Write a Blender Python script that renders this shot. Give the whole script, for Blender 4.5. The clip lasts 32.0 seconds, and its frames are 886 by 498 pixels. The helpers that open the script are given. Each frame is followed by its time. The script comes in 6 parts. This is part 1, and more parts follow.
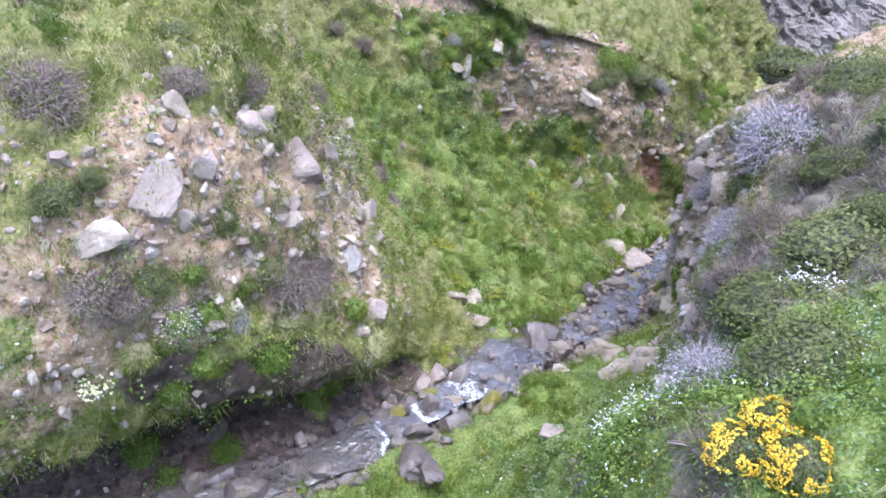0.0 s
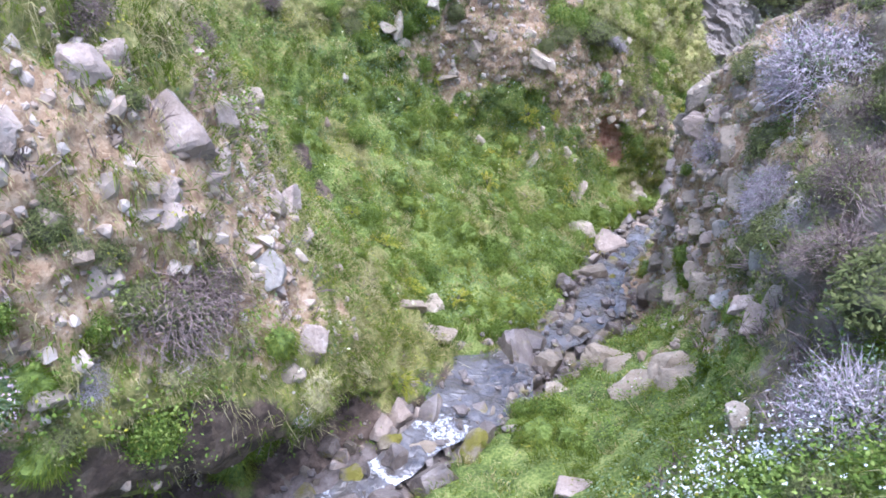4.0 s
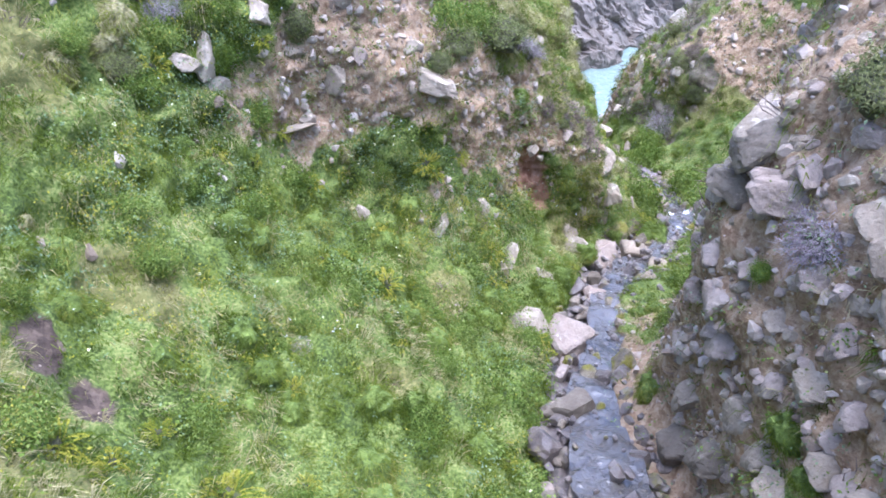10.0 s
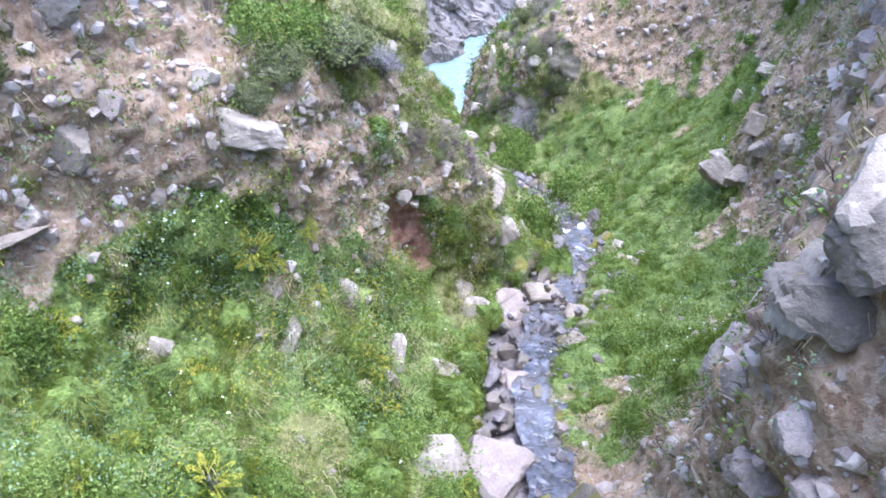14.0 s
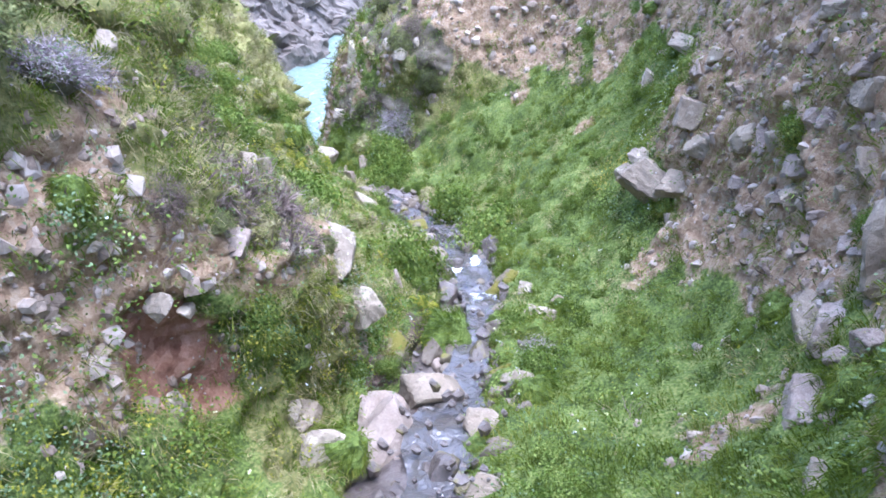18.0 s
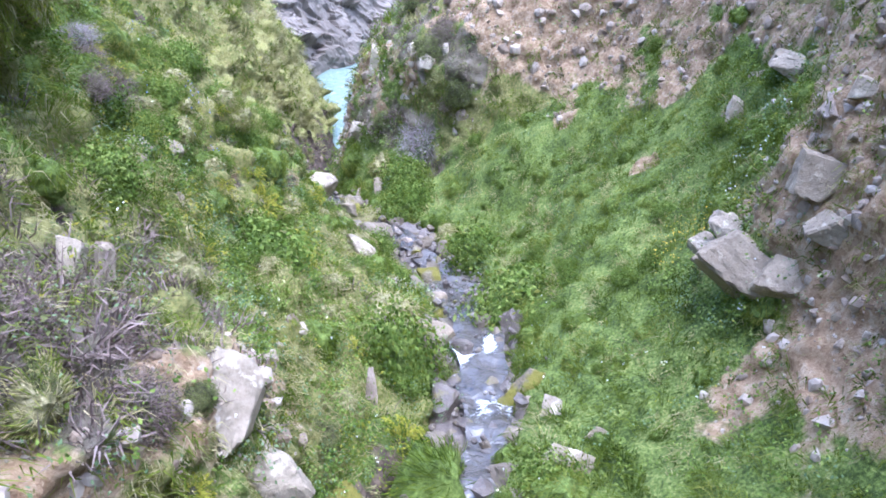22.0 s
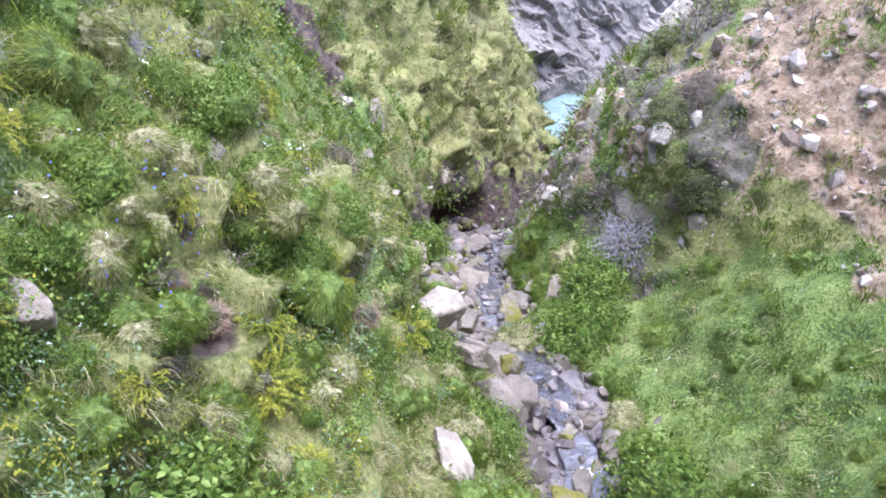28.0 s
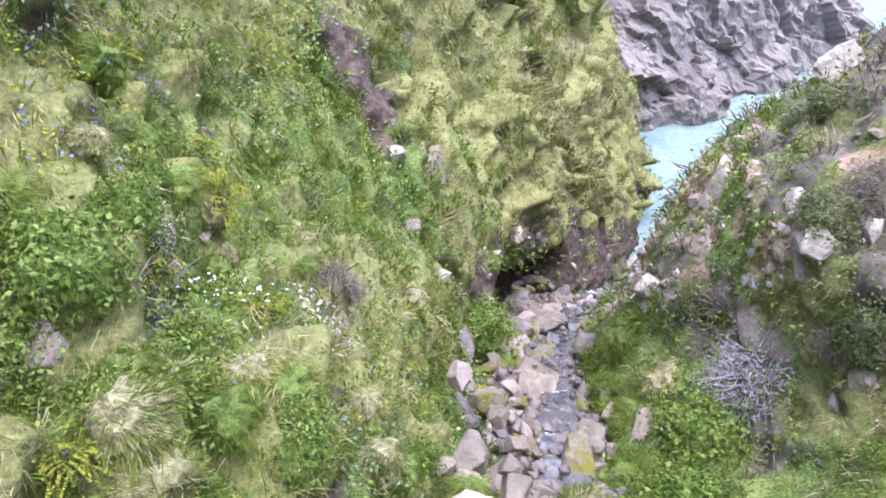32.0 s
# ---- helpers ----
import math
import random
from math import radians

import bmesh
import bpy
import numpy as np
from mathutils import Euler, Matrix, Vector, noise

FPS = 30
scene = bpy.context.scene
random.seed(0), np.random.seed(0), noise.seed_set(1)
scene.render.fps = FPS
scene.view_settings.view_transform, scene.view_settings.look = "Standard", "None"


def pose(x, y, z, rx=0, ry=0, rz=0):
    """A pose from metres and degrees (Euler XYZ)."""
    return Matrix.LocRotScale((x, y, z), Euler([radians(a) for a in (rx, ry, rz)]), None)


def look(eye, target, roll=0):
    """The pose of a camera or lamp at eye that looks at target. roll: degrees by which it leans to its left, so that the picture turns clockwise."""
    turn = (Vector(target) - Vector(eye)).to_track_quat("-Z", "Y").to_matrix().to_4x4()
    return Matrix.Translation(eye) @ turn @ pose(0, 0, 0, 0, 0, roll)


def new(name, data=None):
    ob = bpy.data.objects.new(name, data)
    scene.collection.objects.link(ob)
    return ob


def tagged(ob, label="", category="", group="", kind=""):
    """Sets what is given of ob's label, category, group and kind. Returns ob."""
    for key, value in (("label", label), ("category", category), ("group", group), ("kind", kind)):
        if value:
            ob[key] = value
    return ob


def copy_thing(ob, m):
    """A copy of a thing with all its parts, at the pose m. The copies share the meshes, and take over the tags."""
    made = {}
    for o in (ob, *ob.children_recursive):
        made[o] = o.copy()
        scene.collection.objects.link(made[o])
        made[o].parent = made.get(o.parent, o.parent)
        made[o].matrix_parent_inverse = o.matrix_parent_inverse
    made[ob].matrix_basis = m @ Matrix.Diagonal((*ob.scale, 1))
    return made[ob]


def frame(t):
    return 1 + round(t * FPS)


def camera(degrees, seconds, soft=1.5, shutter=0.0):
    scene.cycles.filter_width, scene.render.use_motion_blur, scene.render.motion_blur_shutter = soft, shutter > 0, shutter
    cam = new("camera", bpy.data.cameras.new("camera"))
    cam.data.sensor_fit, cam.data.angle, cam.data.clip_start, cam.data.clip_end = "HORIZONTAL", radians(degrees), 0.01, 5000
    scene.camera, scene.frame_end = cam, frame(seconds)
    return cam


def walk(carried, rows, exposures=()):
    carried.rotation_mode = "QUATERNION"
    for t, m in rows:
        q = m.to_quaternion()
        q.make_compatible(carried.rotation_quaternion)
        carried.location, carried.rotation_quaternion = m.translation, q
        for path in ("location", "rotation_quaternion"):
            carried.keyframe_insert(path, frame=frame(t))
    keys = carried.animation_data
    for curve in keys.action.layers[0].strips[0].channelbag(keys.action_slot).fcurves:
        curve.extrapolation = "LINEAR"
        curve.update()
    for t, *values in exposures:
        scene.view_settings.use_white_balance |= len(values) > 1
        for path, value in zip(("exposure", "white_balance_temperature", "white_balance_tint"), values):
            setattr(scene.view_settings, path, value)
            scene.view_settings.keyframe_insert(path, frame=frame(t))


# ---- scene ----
import collections

cam = camera(63.6, 32.0, soft=1.75)
PATH = [
    (0.0, 0.009, -0.005, 10.008, 52.99, -0.13, 0.15),
    (0.5, -0.027, 0.225, 9.812, 52.95, -0.15, -0.73),
    (1.0, -0.062, 0.438, 9.636, 52.90, -0.15, -1.70),
    (1.5, -0.100, 0.627, 9.477, 52.86, -0.15, -2.85),
    (2.0, -0.136, 0.800, 9.330, 52.81, -0.16, -4.04),
    (2.5, -0.161, 0.971, 9.195, 52.78, -0.16, -4.98),
    (3.0, -0.174, 1.151, 9.070, 52.76, -0.13, -5.65),
    (3.5, -0.183, 1.341, 8.948, 52.74, -0.12, -6.29),
    (5.5, -0.173, 2.313, 8.528, 52.63, 0.05, -9.79),
    (6.0, -0.160, 2.623, 8.427, 52.61, 0.04, -10.91),
    (6.5, -0.140, 2.941, 8.329, 52.61, 0.06, -11.99),
    (7.0, -0.111, 3.272, 8.231, 52.61, 0.10, -13.06),
    (7.5, -0.073, 3.605, 8.132, 52.61, 0.14, -14.18),
    (8.0, -0.027, 3.936, 8.036, 52.60, 0.17, -15.37),
    (8.5, 0.027, 4.268, 7.938, 52.59, 0.19, -16.59),
    (9.0, 0.090, 4.599, 7.839, 52.58, 0.21, -17.88),
    (9.5, 0.165, 4.928, 7.740, 52.57, 0.24, -19.26),
    (10.0, 0.253, 5.252, 7.642, 52.55, 0.23, -20.60),
    (10.5, 0.356, 5.573, 7.545, 52.52, 0.19, -21.92),
    (11.0, 0.470, 5.888, 7.447, 52.49, 0.17, -23.26),
    (11.5, 0.587, 6.194, 7.351, 52.46, 0.15, -24.65),
    (12.0, 0.700, 6.491, 7.256, 52.43, 0.14, -26.15),
    (12.5, 0.820, 6.773, 7.159, 52.40, 0.13, -27.62),
    (13.0, 0.956, 7.037, 7.052, 52.34, 0.08, -29.31),
    (13.5, 1.108, 7.277, 6.930, 52.29, 0.06, -31.64),
    (14.0, 1.276, 7.492, 6.801, 52.28, 0.14, -34.27),
    (14.5, 1.469, 7.704, 6.668, 52.26, 0.27, -36.64),
    (15.0, 1.683, 7.913, 6.531, 52.25, 0.39, -38.65),
    (15.5, 1.902, 8.108, 6.395, 52.26, 0.57, -40.49),
    (17.5, 2.910, 9.008, 5.817, 52.13, 0.40, -44.10),
    (18.0, 3.190, 9.233, 5.658, 52.13, 0.38, -44.56),
    (18.5, 3.466, 9.448, 5.503, 52.15, 0.37, -44.89),
    (19.0, 3.737, 9.648, 5.352, 52.19, 0.37, -45.01),
    (19.5, 3.990, 9.828, 5.218, 52.22, 0.36, -45.00),
    (20.0, 4.219, 9.989, 5.111, 52.23, 0.33, -44.87),
    (20.5, 4.422, 10.132, 5.025, 52.26, 0.31, -44.17),
    (21.0, 4.603, 10.262, 4.958, 52.33, 0.29, -42.73),
    (21.5, 4.766, 10.392, 4.906, 52.38, 0.27, -41.22),
    (22.0, 4.918, 10.534, 4.862, 52.43, 0.25, -40.06),
    (22.5, 5.081, 10.694, 4.819, 52.45, 0.20, -39.03),
    (23.0, 5.268, 10.873, 4.778, 52.48, 0.17, -37.76),
    (23.5, 5.474, 11.071, 4.740, 52.54, 0.19, -36.30),
    (24.0, 5.692, 11.283, 4.698, 52.59, 0.23, -35.00),
    (24.5, 5.925, 11.508, 4.627, 52.62, 0.25, -33.89),
    (25.0, 6.165, 11.751, 4.520, 52.67, 0.24, -32.30),
    (25.5, 6.401, 12.004, 4.402, 52.77, 0.20, -29.82),
    (27.5, 7.235, 13.076, 3.960, 53.03, 0.09, -20.86),
    (28.0, 7.408, 13.338, 3.859, 53.10, 0.07, -18.22),
    (28.5, 7.575, 13.601, 3.767, 53.16, 0.04, -15.71),
    (29.0, 7.732, 13.866, 3.695, 53.19, 0.01, -13.70),
    (29.5, 7.867, 14.127, 3.644, 53.20, 0.01, -12.42),
    (30.0, 7.981, 14.388, 3.603, 53.19, 0.03, -11.54),
    (30.5, 8.081, 14.652, 3.562, 53.17, 0.04, -10.84),
    (31.0, 8.166, 14.922, 3.520, 53.15, 0.05, -10.38),
    (31.5, 8.238, 15.197, 3.480, 53.12, 0.06, -10.11),
    (32.0, 8.305, 15.480, 3.441, 53.07, 0.08, -9.89),
]
walk(cam, [(t, pose(x, y, z, rx, ry, rz)) for t, x, y, z, rx, ry, rz in PATH], [(0.0, 1.97, 4970, 19), (8.0, 2.02, 4930, 20), (13.0, 2.32, 4690, 20), (24.0, 2.24, 4690, 18), (32.0, 2.22, 5020, 24)])

# ---- light: bright hazy sky with a soft veiled sun ----
SUN_UP, SUN_ROUND = 81.0, 115.0
world = bpy.data.worlds.new("sky")
scene.world = world
world.use_nodes = True
wn = world.node_tree
sky = wn.nodes.new("ShaderNodeTexSky")
sky.sky_type = "NISHITA"
sky.sun_disc = False
sky.sun_elevation, sky.sun_rotation = radians(SUN_UP), radians(SUN_ROUND)
sky.dust_density, sky.air_density, sky.ozone_density = 5.0, 1.0, 1.0
wn.nodes["Background"].inputs["Strength"].default_value = 0.15
wn.links.new(sky.outputs["Color"], wn.nodes["Background"].inputs["Color"])
sun = new("sun", bpy.data.lights.new("sun", "SUN"))
sun.data.energy, sun.data.angle, sun.data.color = 0.7, radians(50), (1.0, 0.94, 0.83)
sun.rotation_euler = (radians(90 - SUN_UP), 0, radians(180 - SUN_ROUND))

# ---- land: numpy noise and lofted banks ----
def lattice(ix, iy, iz, seed):
    h = (ix * 374761393 + iy * 668265263 + iz * 1274126177 + seed * 974634777) & 0xFFFFFFFF
    h = ((h ^ (h >> 13)) * 1103515245) & 0xFFFFFFFF
    h = ((h ^ (h >> 16)) * 2246822519) & 0xFFFFFFFF
    return ((h ^ (h >> 15)) & 0xFFFF) / 32767.5 - 1.0


def vnoise(p, seed=0):
    """Smooth value noise, -1 to 1, at points p of shape (n, 3)."""
    i = np.floor(p).astype(np.int64)
    f = p - i
    f = f * f * (3 - 2 * f)
    out = 0.0
    for a in (0, 1):
        wa = f[:, 0] if a else 1 - f[:, 0]
        for b in (0, 1):
            wb = f[:, 1] if b else 1 - f[:, 1]
            for c in (0, 1):
                wc = f[:, 2] if c else 1 - f[:, 2]
                out = out + wa * wb * wc * lattice(i[:, 0] + a, i[:, 1] + b, i[:, 2] + c, seed)
    return out


def fbm(p, octaves=4, seed=0, gain=0.5):
    total, amp = 0.0, 1.0
    for o in range(octaves):
        total = total + amp * vnoise(p * 2.0 ** o, seed + 17 * o)
        amp *= gain
    return total


def spline(points, s):
    """Catmull-Rom along the first axis of points, at the places s (0 to n - 1)."""
    points = np.asarray(points, float)
    n = len(points)
    i = np.clip(np.floor(s).astype(int), 0, n - 2)
    f = (s - i).reshape((-1,) + (1,) * (points.ndim - 1))
    p0, p1, p2, p3 = points[np.maximum(i - 1, 0)], points[i], points[i + 1], points[np.minimum(i + 2, n - 1)]
    return p1 + 0.5 * f * (p2 - p0 + f * (2 * p0 - 5 * p1 + 4 * p2 - p3 + f * (3 * (p1 - p2) + p3 - p0)))


def even(points, step):
    """Places along a row of points, so that they lie about step metres apart."""
    s = np.linspace(0, len(points) - 1, 60 * len(points))
    q = spline(points, s)
    run = np.concatenate([[0], np.cumsum(np.linalg.norm(np.diff(q, axis=0), axis=1))])
    return np.interp(np.linspace(0, run[-1], int(run[-1] / step)), run, s)


# Sections across the gully, going downstream: from the water's edge up to the brow and the land behind it.
LEFT, RIGHT, COURSE = [], [], []


def left(*p):
    LEFT.append(p)


def right(*p):
    RIGHT.append(p)


def course(*p):
    COURSE.extend(p)


left((-4.2, 2.0, 4.9), (-4.9, 2.6, 5.0), (-4.6, 2.3, 5.6), (-4.2, 2.1, 6.2), (-4.1, 2.4, 7.0), (-4.2, 3.2, 8.1), (-4.8, 5.0, 8.8), (-6.0, 8.0, 9.6))
left((-2.8, 3.35, 4.55), (-3.2, 3.85, 4.8), (-2.8, 3.6, 5.3), (-2.45, 3.4, 5.8), (-2.3, 3.5, 6.8), (-2.5, 4.2, 7.9), (-3.1, 6.0, 8.6), (-4.4, 9.0, 9.4))
left((-1.5, 4.25, 4.38), (-2.05, 4.75, 4.65), (-1.95, 4.2, 5.2), (-1.65, 3.9, 5.65), (-1.65, 4.15, 6.6), (-1.7, 4.75, 7.75), (-2.3, 6.5, 8.4), (-3.5, 9.4, 9.2))
left((-0.72, 4.9, 4.25), (-1.05, 5.25, 4.45), (-0.85, 5.0, 4.8), (-0.6, 4.7, 5.3), (-0.95, 5.0, 6.4), (-1.35, 5.3, 7.4), (-1.9, 6.8, 8.0), (-3.2, 9.7, 8.9))
left((0.05, 5.6, 4.1), (-0.08, 5.75, 4.18), (-0.2, 5.8, 4.5), (-0.5, 5.9, 5.2), (-0.95, 6.1, 6.3), (-1.25, 6.3, 7.2), (-1.9, 7.5, 7.9), (-3.2, 10.0, 8.7))
left((1.0, 6.6, 3.6), (0.6, 6.9, 3.8), (0.0, 7.0, 4.2), (-0.8, 7.2, 5.1), (-1.3, 7.6, 6.0), (-1.9, 8.1, 7.0), (-2.6, 9.0, 7.8), (-3.6, 10.8, 8.5))
left((1.7, 7.6, 3.15), (1.2, 7.9, 3.4), (0.3, 8.2, 3.85), (-0.6, 8.3, 4.3), (-1.2, 8.9, 5.2), (-1.8, 9.6, 6.3), (-2.3, 10.4, 7.3), (-3.0, 12.0, 8.2))
left((2.3, 8.6, 2.85), (1.8, 9.0, 3.05), (1.0, 9.5, 3.65), (0.2, 9.9, 4.2), (-0.6, 10.1, 5.0), (-0.9, 10.8, 6.0), (-1.0, 11.6, 6.8), (-1.2, 13.0, 7.6))
left((2.9, 9.6, 2.4), (2.5, 10.0, 2.65), (1.9, 10.6, 3.1), (1.5, 11.3, 3.5), (1.2, 11.5, 4.4), (1.1, 11.5, 5.2), (1.1, 11.9, 5.9), (1.0, 13.2, 6.4))
left((3.5, 10.4, 2.15), (3.2, 10.9, 2.4), (2.9, 11.3, 2.85), (2.7, 11.7, 3.5), (2.65, 11.75, 4.3), (2.6, 12.05, 4.9), (2.8, 12.6, 5.3), (3.1, 14.0, 5.6))
left((4.3, 11.4, 1.8), (4.2, 11.8, 1.95), (4.0, 12.1, 2.5), (4.0, 12.2, 3.1), (3.7, 12.3, 4.0), (3.6, 12.4, 4.6), (3.8, 13.1, 4.8), (4.2, 14.4, 5.0))
left((5.2, 12.2, 1.4), (5.2, 12.5, 1.5), (5.1, 12.4, 2.1), (4.85, 12.4, 2.8), (4.6, 12.5, 3.4), (4.6, 12.9, 3.8), (4.8, 13.7, 4.1), (5.0, 15.0, 4.5))
left((6.1, 12.7, 1.0), (5.9, 12.9, 1.2), (5.7, 12.8, 1.8), (5.6, 12.9, 2.4), (5.4, 13.2, 2.8), (5.2, 13.8, 3.1), (5.1, 14.6, 3.6), (4.9, 15.8, 4.5))
left((7.2, 13.4, 0.5), (6.9, 13.8, 0.75), (6.6, 14.1, 1.0), (6.3, 14.4, 1.4), (5.9, 14.7, 2.0), (5.6, 15.1, 2.8), (5.4, 15.6, 3.4), (5.1, 16.6, 4.6))
left((8.4, 14.9, -0.4), (7.8, 15.1, 0.15), (7.2, 15.4, 0.65), (6.8, 15.7, 1.05), (6.4, 15.8, 1.9), (6.0, 16.2, 2.6), (5.7, 16.9, 3.4), (5.3, 18.0, 4.8))
left((9.1, 16.5, -1.1), (8.5, 16.4, -0.4), (7.7, 16.6, 0.6), (7.1, 16.5, 1.3), (6.8, 16.9, 2.0), (6.4, 17.4, 2.7), (6.0, 18.2, 3.5), (5.5, 19.5, 5.0))
left((9.3, 17.9, -1.5), (8.75, 17.8, -0.75), (8.25, 17.6, 0.5), (7.6, 17.6, 1.3), (7.2, 18.1, 1.9), (6.8, 18.9, 2.6), (6.4, 19.6, 3.4), (5.8, 21.0, 5.0))
left((9.35, 19.5, -2.15), (8.95, 19.5, -1.35), (8.6, 19.3, -0.1), (7.9, 19.5, 0.7), (7.2, 19.6, 1.6), (6.8, 20.1, 2.4), (6.4, 20.8, 3.3), (5.9, 22.2, 5.0))
left((9.9, 21.2, -2.95), (9.6, 21.5, -2.65), (9.4, 21.6, -1.6), (9.0, 21.8, -0.7), (8.3, 22.0, 0.5), (7.6, 22.3, 1.7), (7.0, 22.8, 2.9), (6.4, 23.8, 4.8))
left((11.1, 22.9, -3.9), (10.9, 23.4, -3.7), (10.6, 23.5, -2.6), (9.9, 23.7, -1.1), (9.0, 23.7, 0.3), (8.2, 23.9, 1.7), (7.6, 24.4, 3.0), (7.0, 25.4, 4.8))
left((12.2, 24.5, -4.8), (12.2, 24.9, -4.5), (11.9, 25.1, -3.3), (11.2, 25.1, -1.7), (10.5, 25.4, -0.3), (9.8, 25.8, 1.2), (9.0, 26.8, 2.8), (8.5, 28.0, 4.6))
left((14.0, 26.6, -6.0), (14.0, 26.9, -5.6), (13.7, 27.3, -4.6), (12.9, 27.4, -2.7), (12.2, 27.8, -1.0), (11.4, 28.2, 0.6), (10.2, 29.3, 2.4), (9.6, 30.5, 4.4))
left((15.9, 29.6, -7.2), (15.9, 29.9, -6.4), (15.7, 30.2, -5.0), (14.9, 30.5, -3.0), (14.0, 31.0, -1.0), (13.0, 31.7, 1.0), (11.6, 33.0, 3.0), (10.8, 34.6, 5.0))
left((15.6, 33.6, -7.4), (15.2, 34.0, -6.6), (14.6, 34.2, -5.0), (13.6, 34.6, -3.0), (12.4, 35.0, -1.0), (11.4, 35.6, 1.0), (10.4, 36.4, 3.0), (9.6, 38.0, 5.0))

right((-4.0, 0.6, 5.1), (-3.2, 0.2, 5.5), (-2.6, -0.2, 5.9), (-1.8, -0.6, 6.4), (-0.8, -1.0, 6.9), (0.6, -1.5, 7.4), (2.6, -2.4, 8.1), (6.0, -4.0, 9.0))
right((-1.9, 3.0, 4.68), (-0.6, 2.2, 5.2), (0.2, 1.9, 5.8), (0.9, 1.7, 6.5), (1.8, 1.5, 7.1), (2.8, 1.3, 7.6), (4.2, 0.8, 8.3), (7.0, 0.0, 9.2))
right((-0.7, 4.0, 4.38), (0.2, 3.75, 4.5), (0.9, 3.3, 5.4), (1.3, 2.8, 6.5), (1.9, 2.6, 7.0), (2.7, 2.5, 7.4), (4.2, 2.3, 8.1), (7.0, 2.0, 9.0))
right((0.15, 4.75, 4.18), (0.9, 4.5, 4.5), (1.5, 4.1, 5.2), (1.8, 3.8, 5.9), (2.1, 3.5, 6.6), (2.8, 3.5, 7.1), (4.2, 3.5, 7.9), (7.0, 3.2, 8.9))
right((0.95, 5.45, 3.95), (1.55, 5.1, 4.3), (2.1, 4.9, 4.9), (2.35, 4.7, 5.9), (2.5, 4.55, 6.5), (3.1, 4.4, 7.0), (4.3, 4.6, 7.7), (7.0, 4.4, 8.7))
right((1.7, 6.2, 3.6), (2.1, 6.0, 4.0), (2.6, 5.8, 4.5), (2.8, 5.8, 5.2), (2.9, 5.8, 5.8), (3.3, 5.8, 6.6), (4.4, 6.0, 7.2), (7.0, 6.0, 7.9))
right((2.2, 6.9, 3.2), (2.6, 6.8, 3.4), (2.95, 6.9, 4.1), (3.1, 6.8, 5.0), (3.35, 6.8, 6.0), (3.7, 6.8, 6.75), (4.7, 7.0, 7.1), (7.0, 7.0, 7.6))
right((2.7, 7.7, 2.85), (3.05, 7.5, 3.0), (3.15, 7.6, 3.9), (3.15, 7.8, 4.7), (3.4, 7.8, 5.6), (3.7, 7.7, 6.25), (4.6, 7.9, 6.7), (7.0, 8.0, 7.3))
right((3.1, 8.6, 2.6), (3.4, 8.6, 2.9), (3.5, 8.5, 3.9), (3.4, 8.4, 4.8), (3.5, 8.3, 5.4), (3.8, 8.4, 5.9), (4.7, 8.7, 6.4), (7.0, 8.8, 7.2))
right((3.7, 9.4, 2.3), (3.95, 9.1, 2.7), (3.9, 8.8, 3.8), (4.0, 8.75, 4.4), (4.2, 8.8, 5.0), (4.6, 9.0, 5.5), (5.4, 9.2, 6.2), (7.2, 9.0, 7.4))
right((4.6, 10.6, 2.0), (5.2, 10.3, 2.05), (5.9, 10.0, 2.2), (6.4, 9.7, 2.7), (6.8, 9.6, 3.5), (7.0, 9.5, 4.5), (7.4, 9.6, 5.5), (8.4, 9.5, 6.9))
right((5.9, 11.5, 1.3), (6.35, 11.2, 1.45), (7.0, 10.8, 1.6), (7.6, 10.5, 2.1), (7.9, 10.5, 3.1), (8.2, 10.6, 4.1), (8.7, 10.6, 5.1), (9.7, 10.6, 6.4))
right((6.8, 12.2, 0.95), (7.3, 11.9, 0.95), (8.0, 11.7, 1.2), (8.6, 11.5, 1.8), (8.8, 11.5, 2.7), (9.1, 11.5, 3.5), (9.6, 11.5, 4.4), (10.6, 11.4, 5.8))
right((7.5, 12.8, 0.6), (8.0, 12.5, 0.8), (8.5, 12.2, 1.1), (9.0, 12.2, 1.6), (9.2, 12.15, 2.3), (9.6, 12.2, 3.0), (10.2, 12.2, 3.8), (11.4, 12.1, 5.4))
right((8.35, 13.6, 0.15), (8.8, 13.4, 0.45), (9.4, 13.3, 0.8), (10.0, 13.1, 1.2), (10.4, 12.85, 2.0), (10.8, 12.8, 2.7), (11.4, 12.8, 3.6), (12.5, 12.7, 5.2))
right((9.35, 15.0, -0.5), (9.8, 14.6, -0.05), (10.2, 14.3, 0.5), (10.8, 14.1, 0.9), (11.4, 13.9, 1.4), (11.9, 13.9, 2.1), (12.6, 13.9, 3.2), (13.8, 13.8, 5.0))
right((10.0, 16.1, -1.1), (10.5, 15.9, -0.85), (11.2, 15.7, -0.3), (12.0, 15.3, 0.5), (12.6, 15.1, 1.2), (13.1, 15.0, 2.2), (13.7, 14.9, 3.4), (14.8, 14.8, 5.2))
right((10.45, 17.3, -1.45), (11.0, 17.2, -1.2), (11.7, 17.2, -0.6), (12.5, 17.0, 0.0), (13.2, 16.8, 0.6), (13.8, 16.6, 1.6), (14.4, 16.4, 2.9), (15.5, 16.0, 4.8))
right((10.4, 18.7, -1.95), (11.1, 18.4, -1.6), (11.7, 18.2, -1.2), (12.2, 18.0, -0.5), (12.8, 17.8, 0.2), (13.6, 17.7, 1.2), (14.6, 17.5, 2.6), (16.0, 17.0, 4.6))
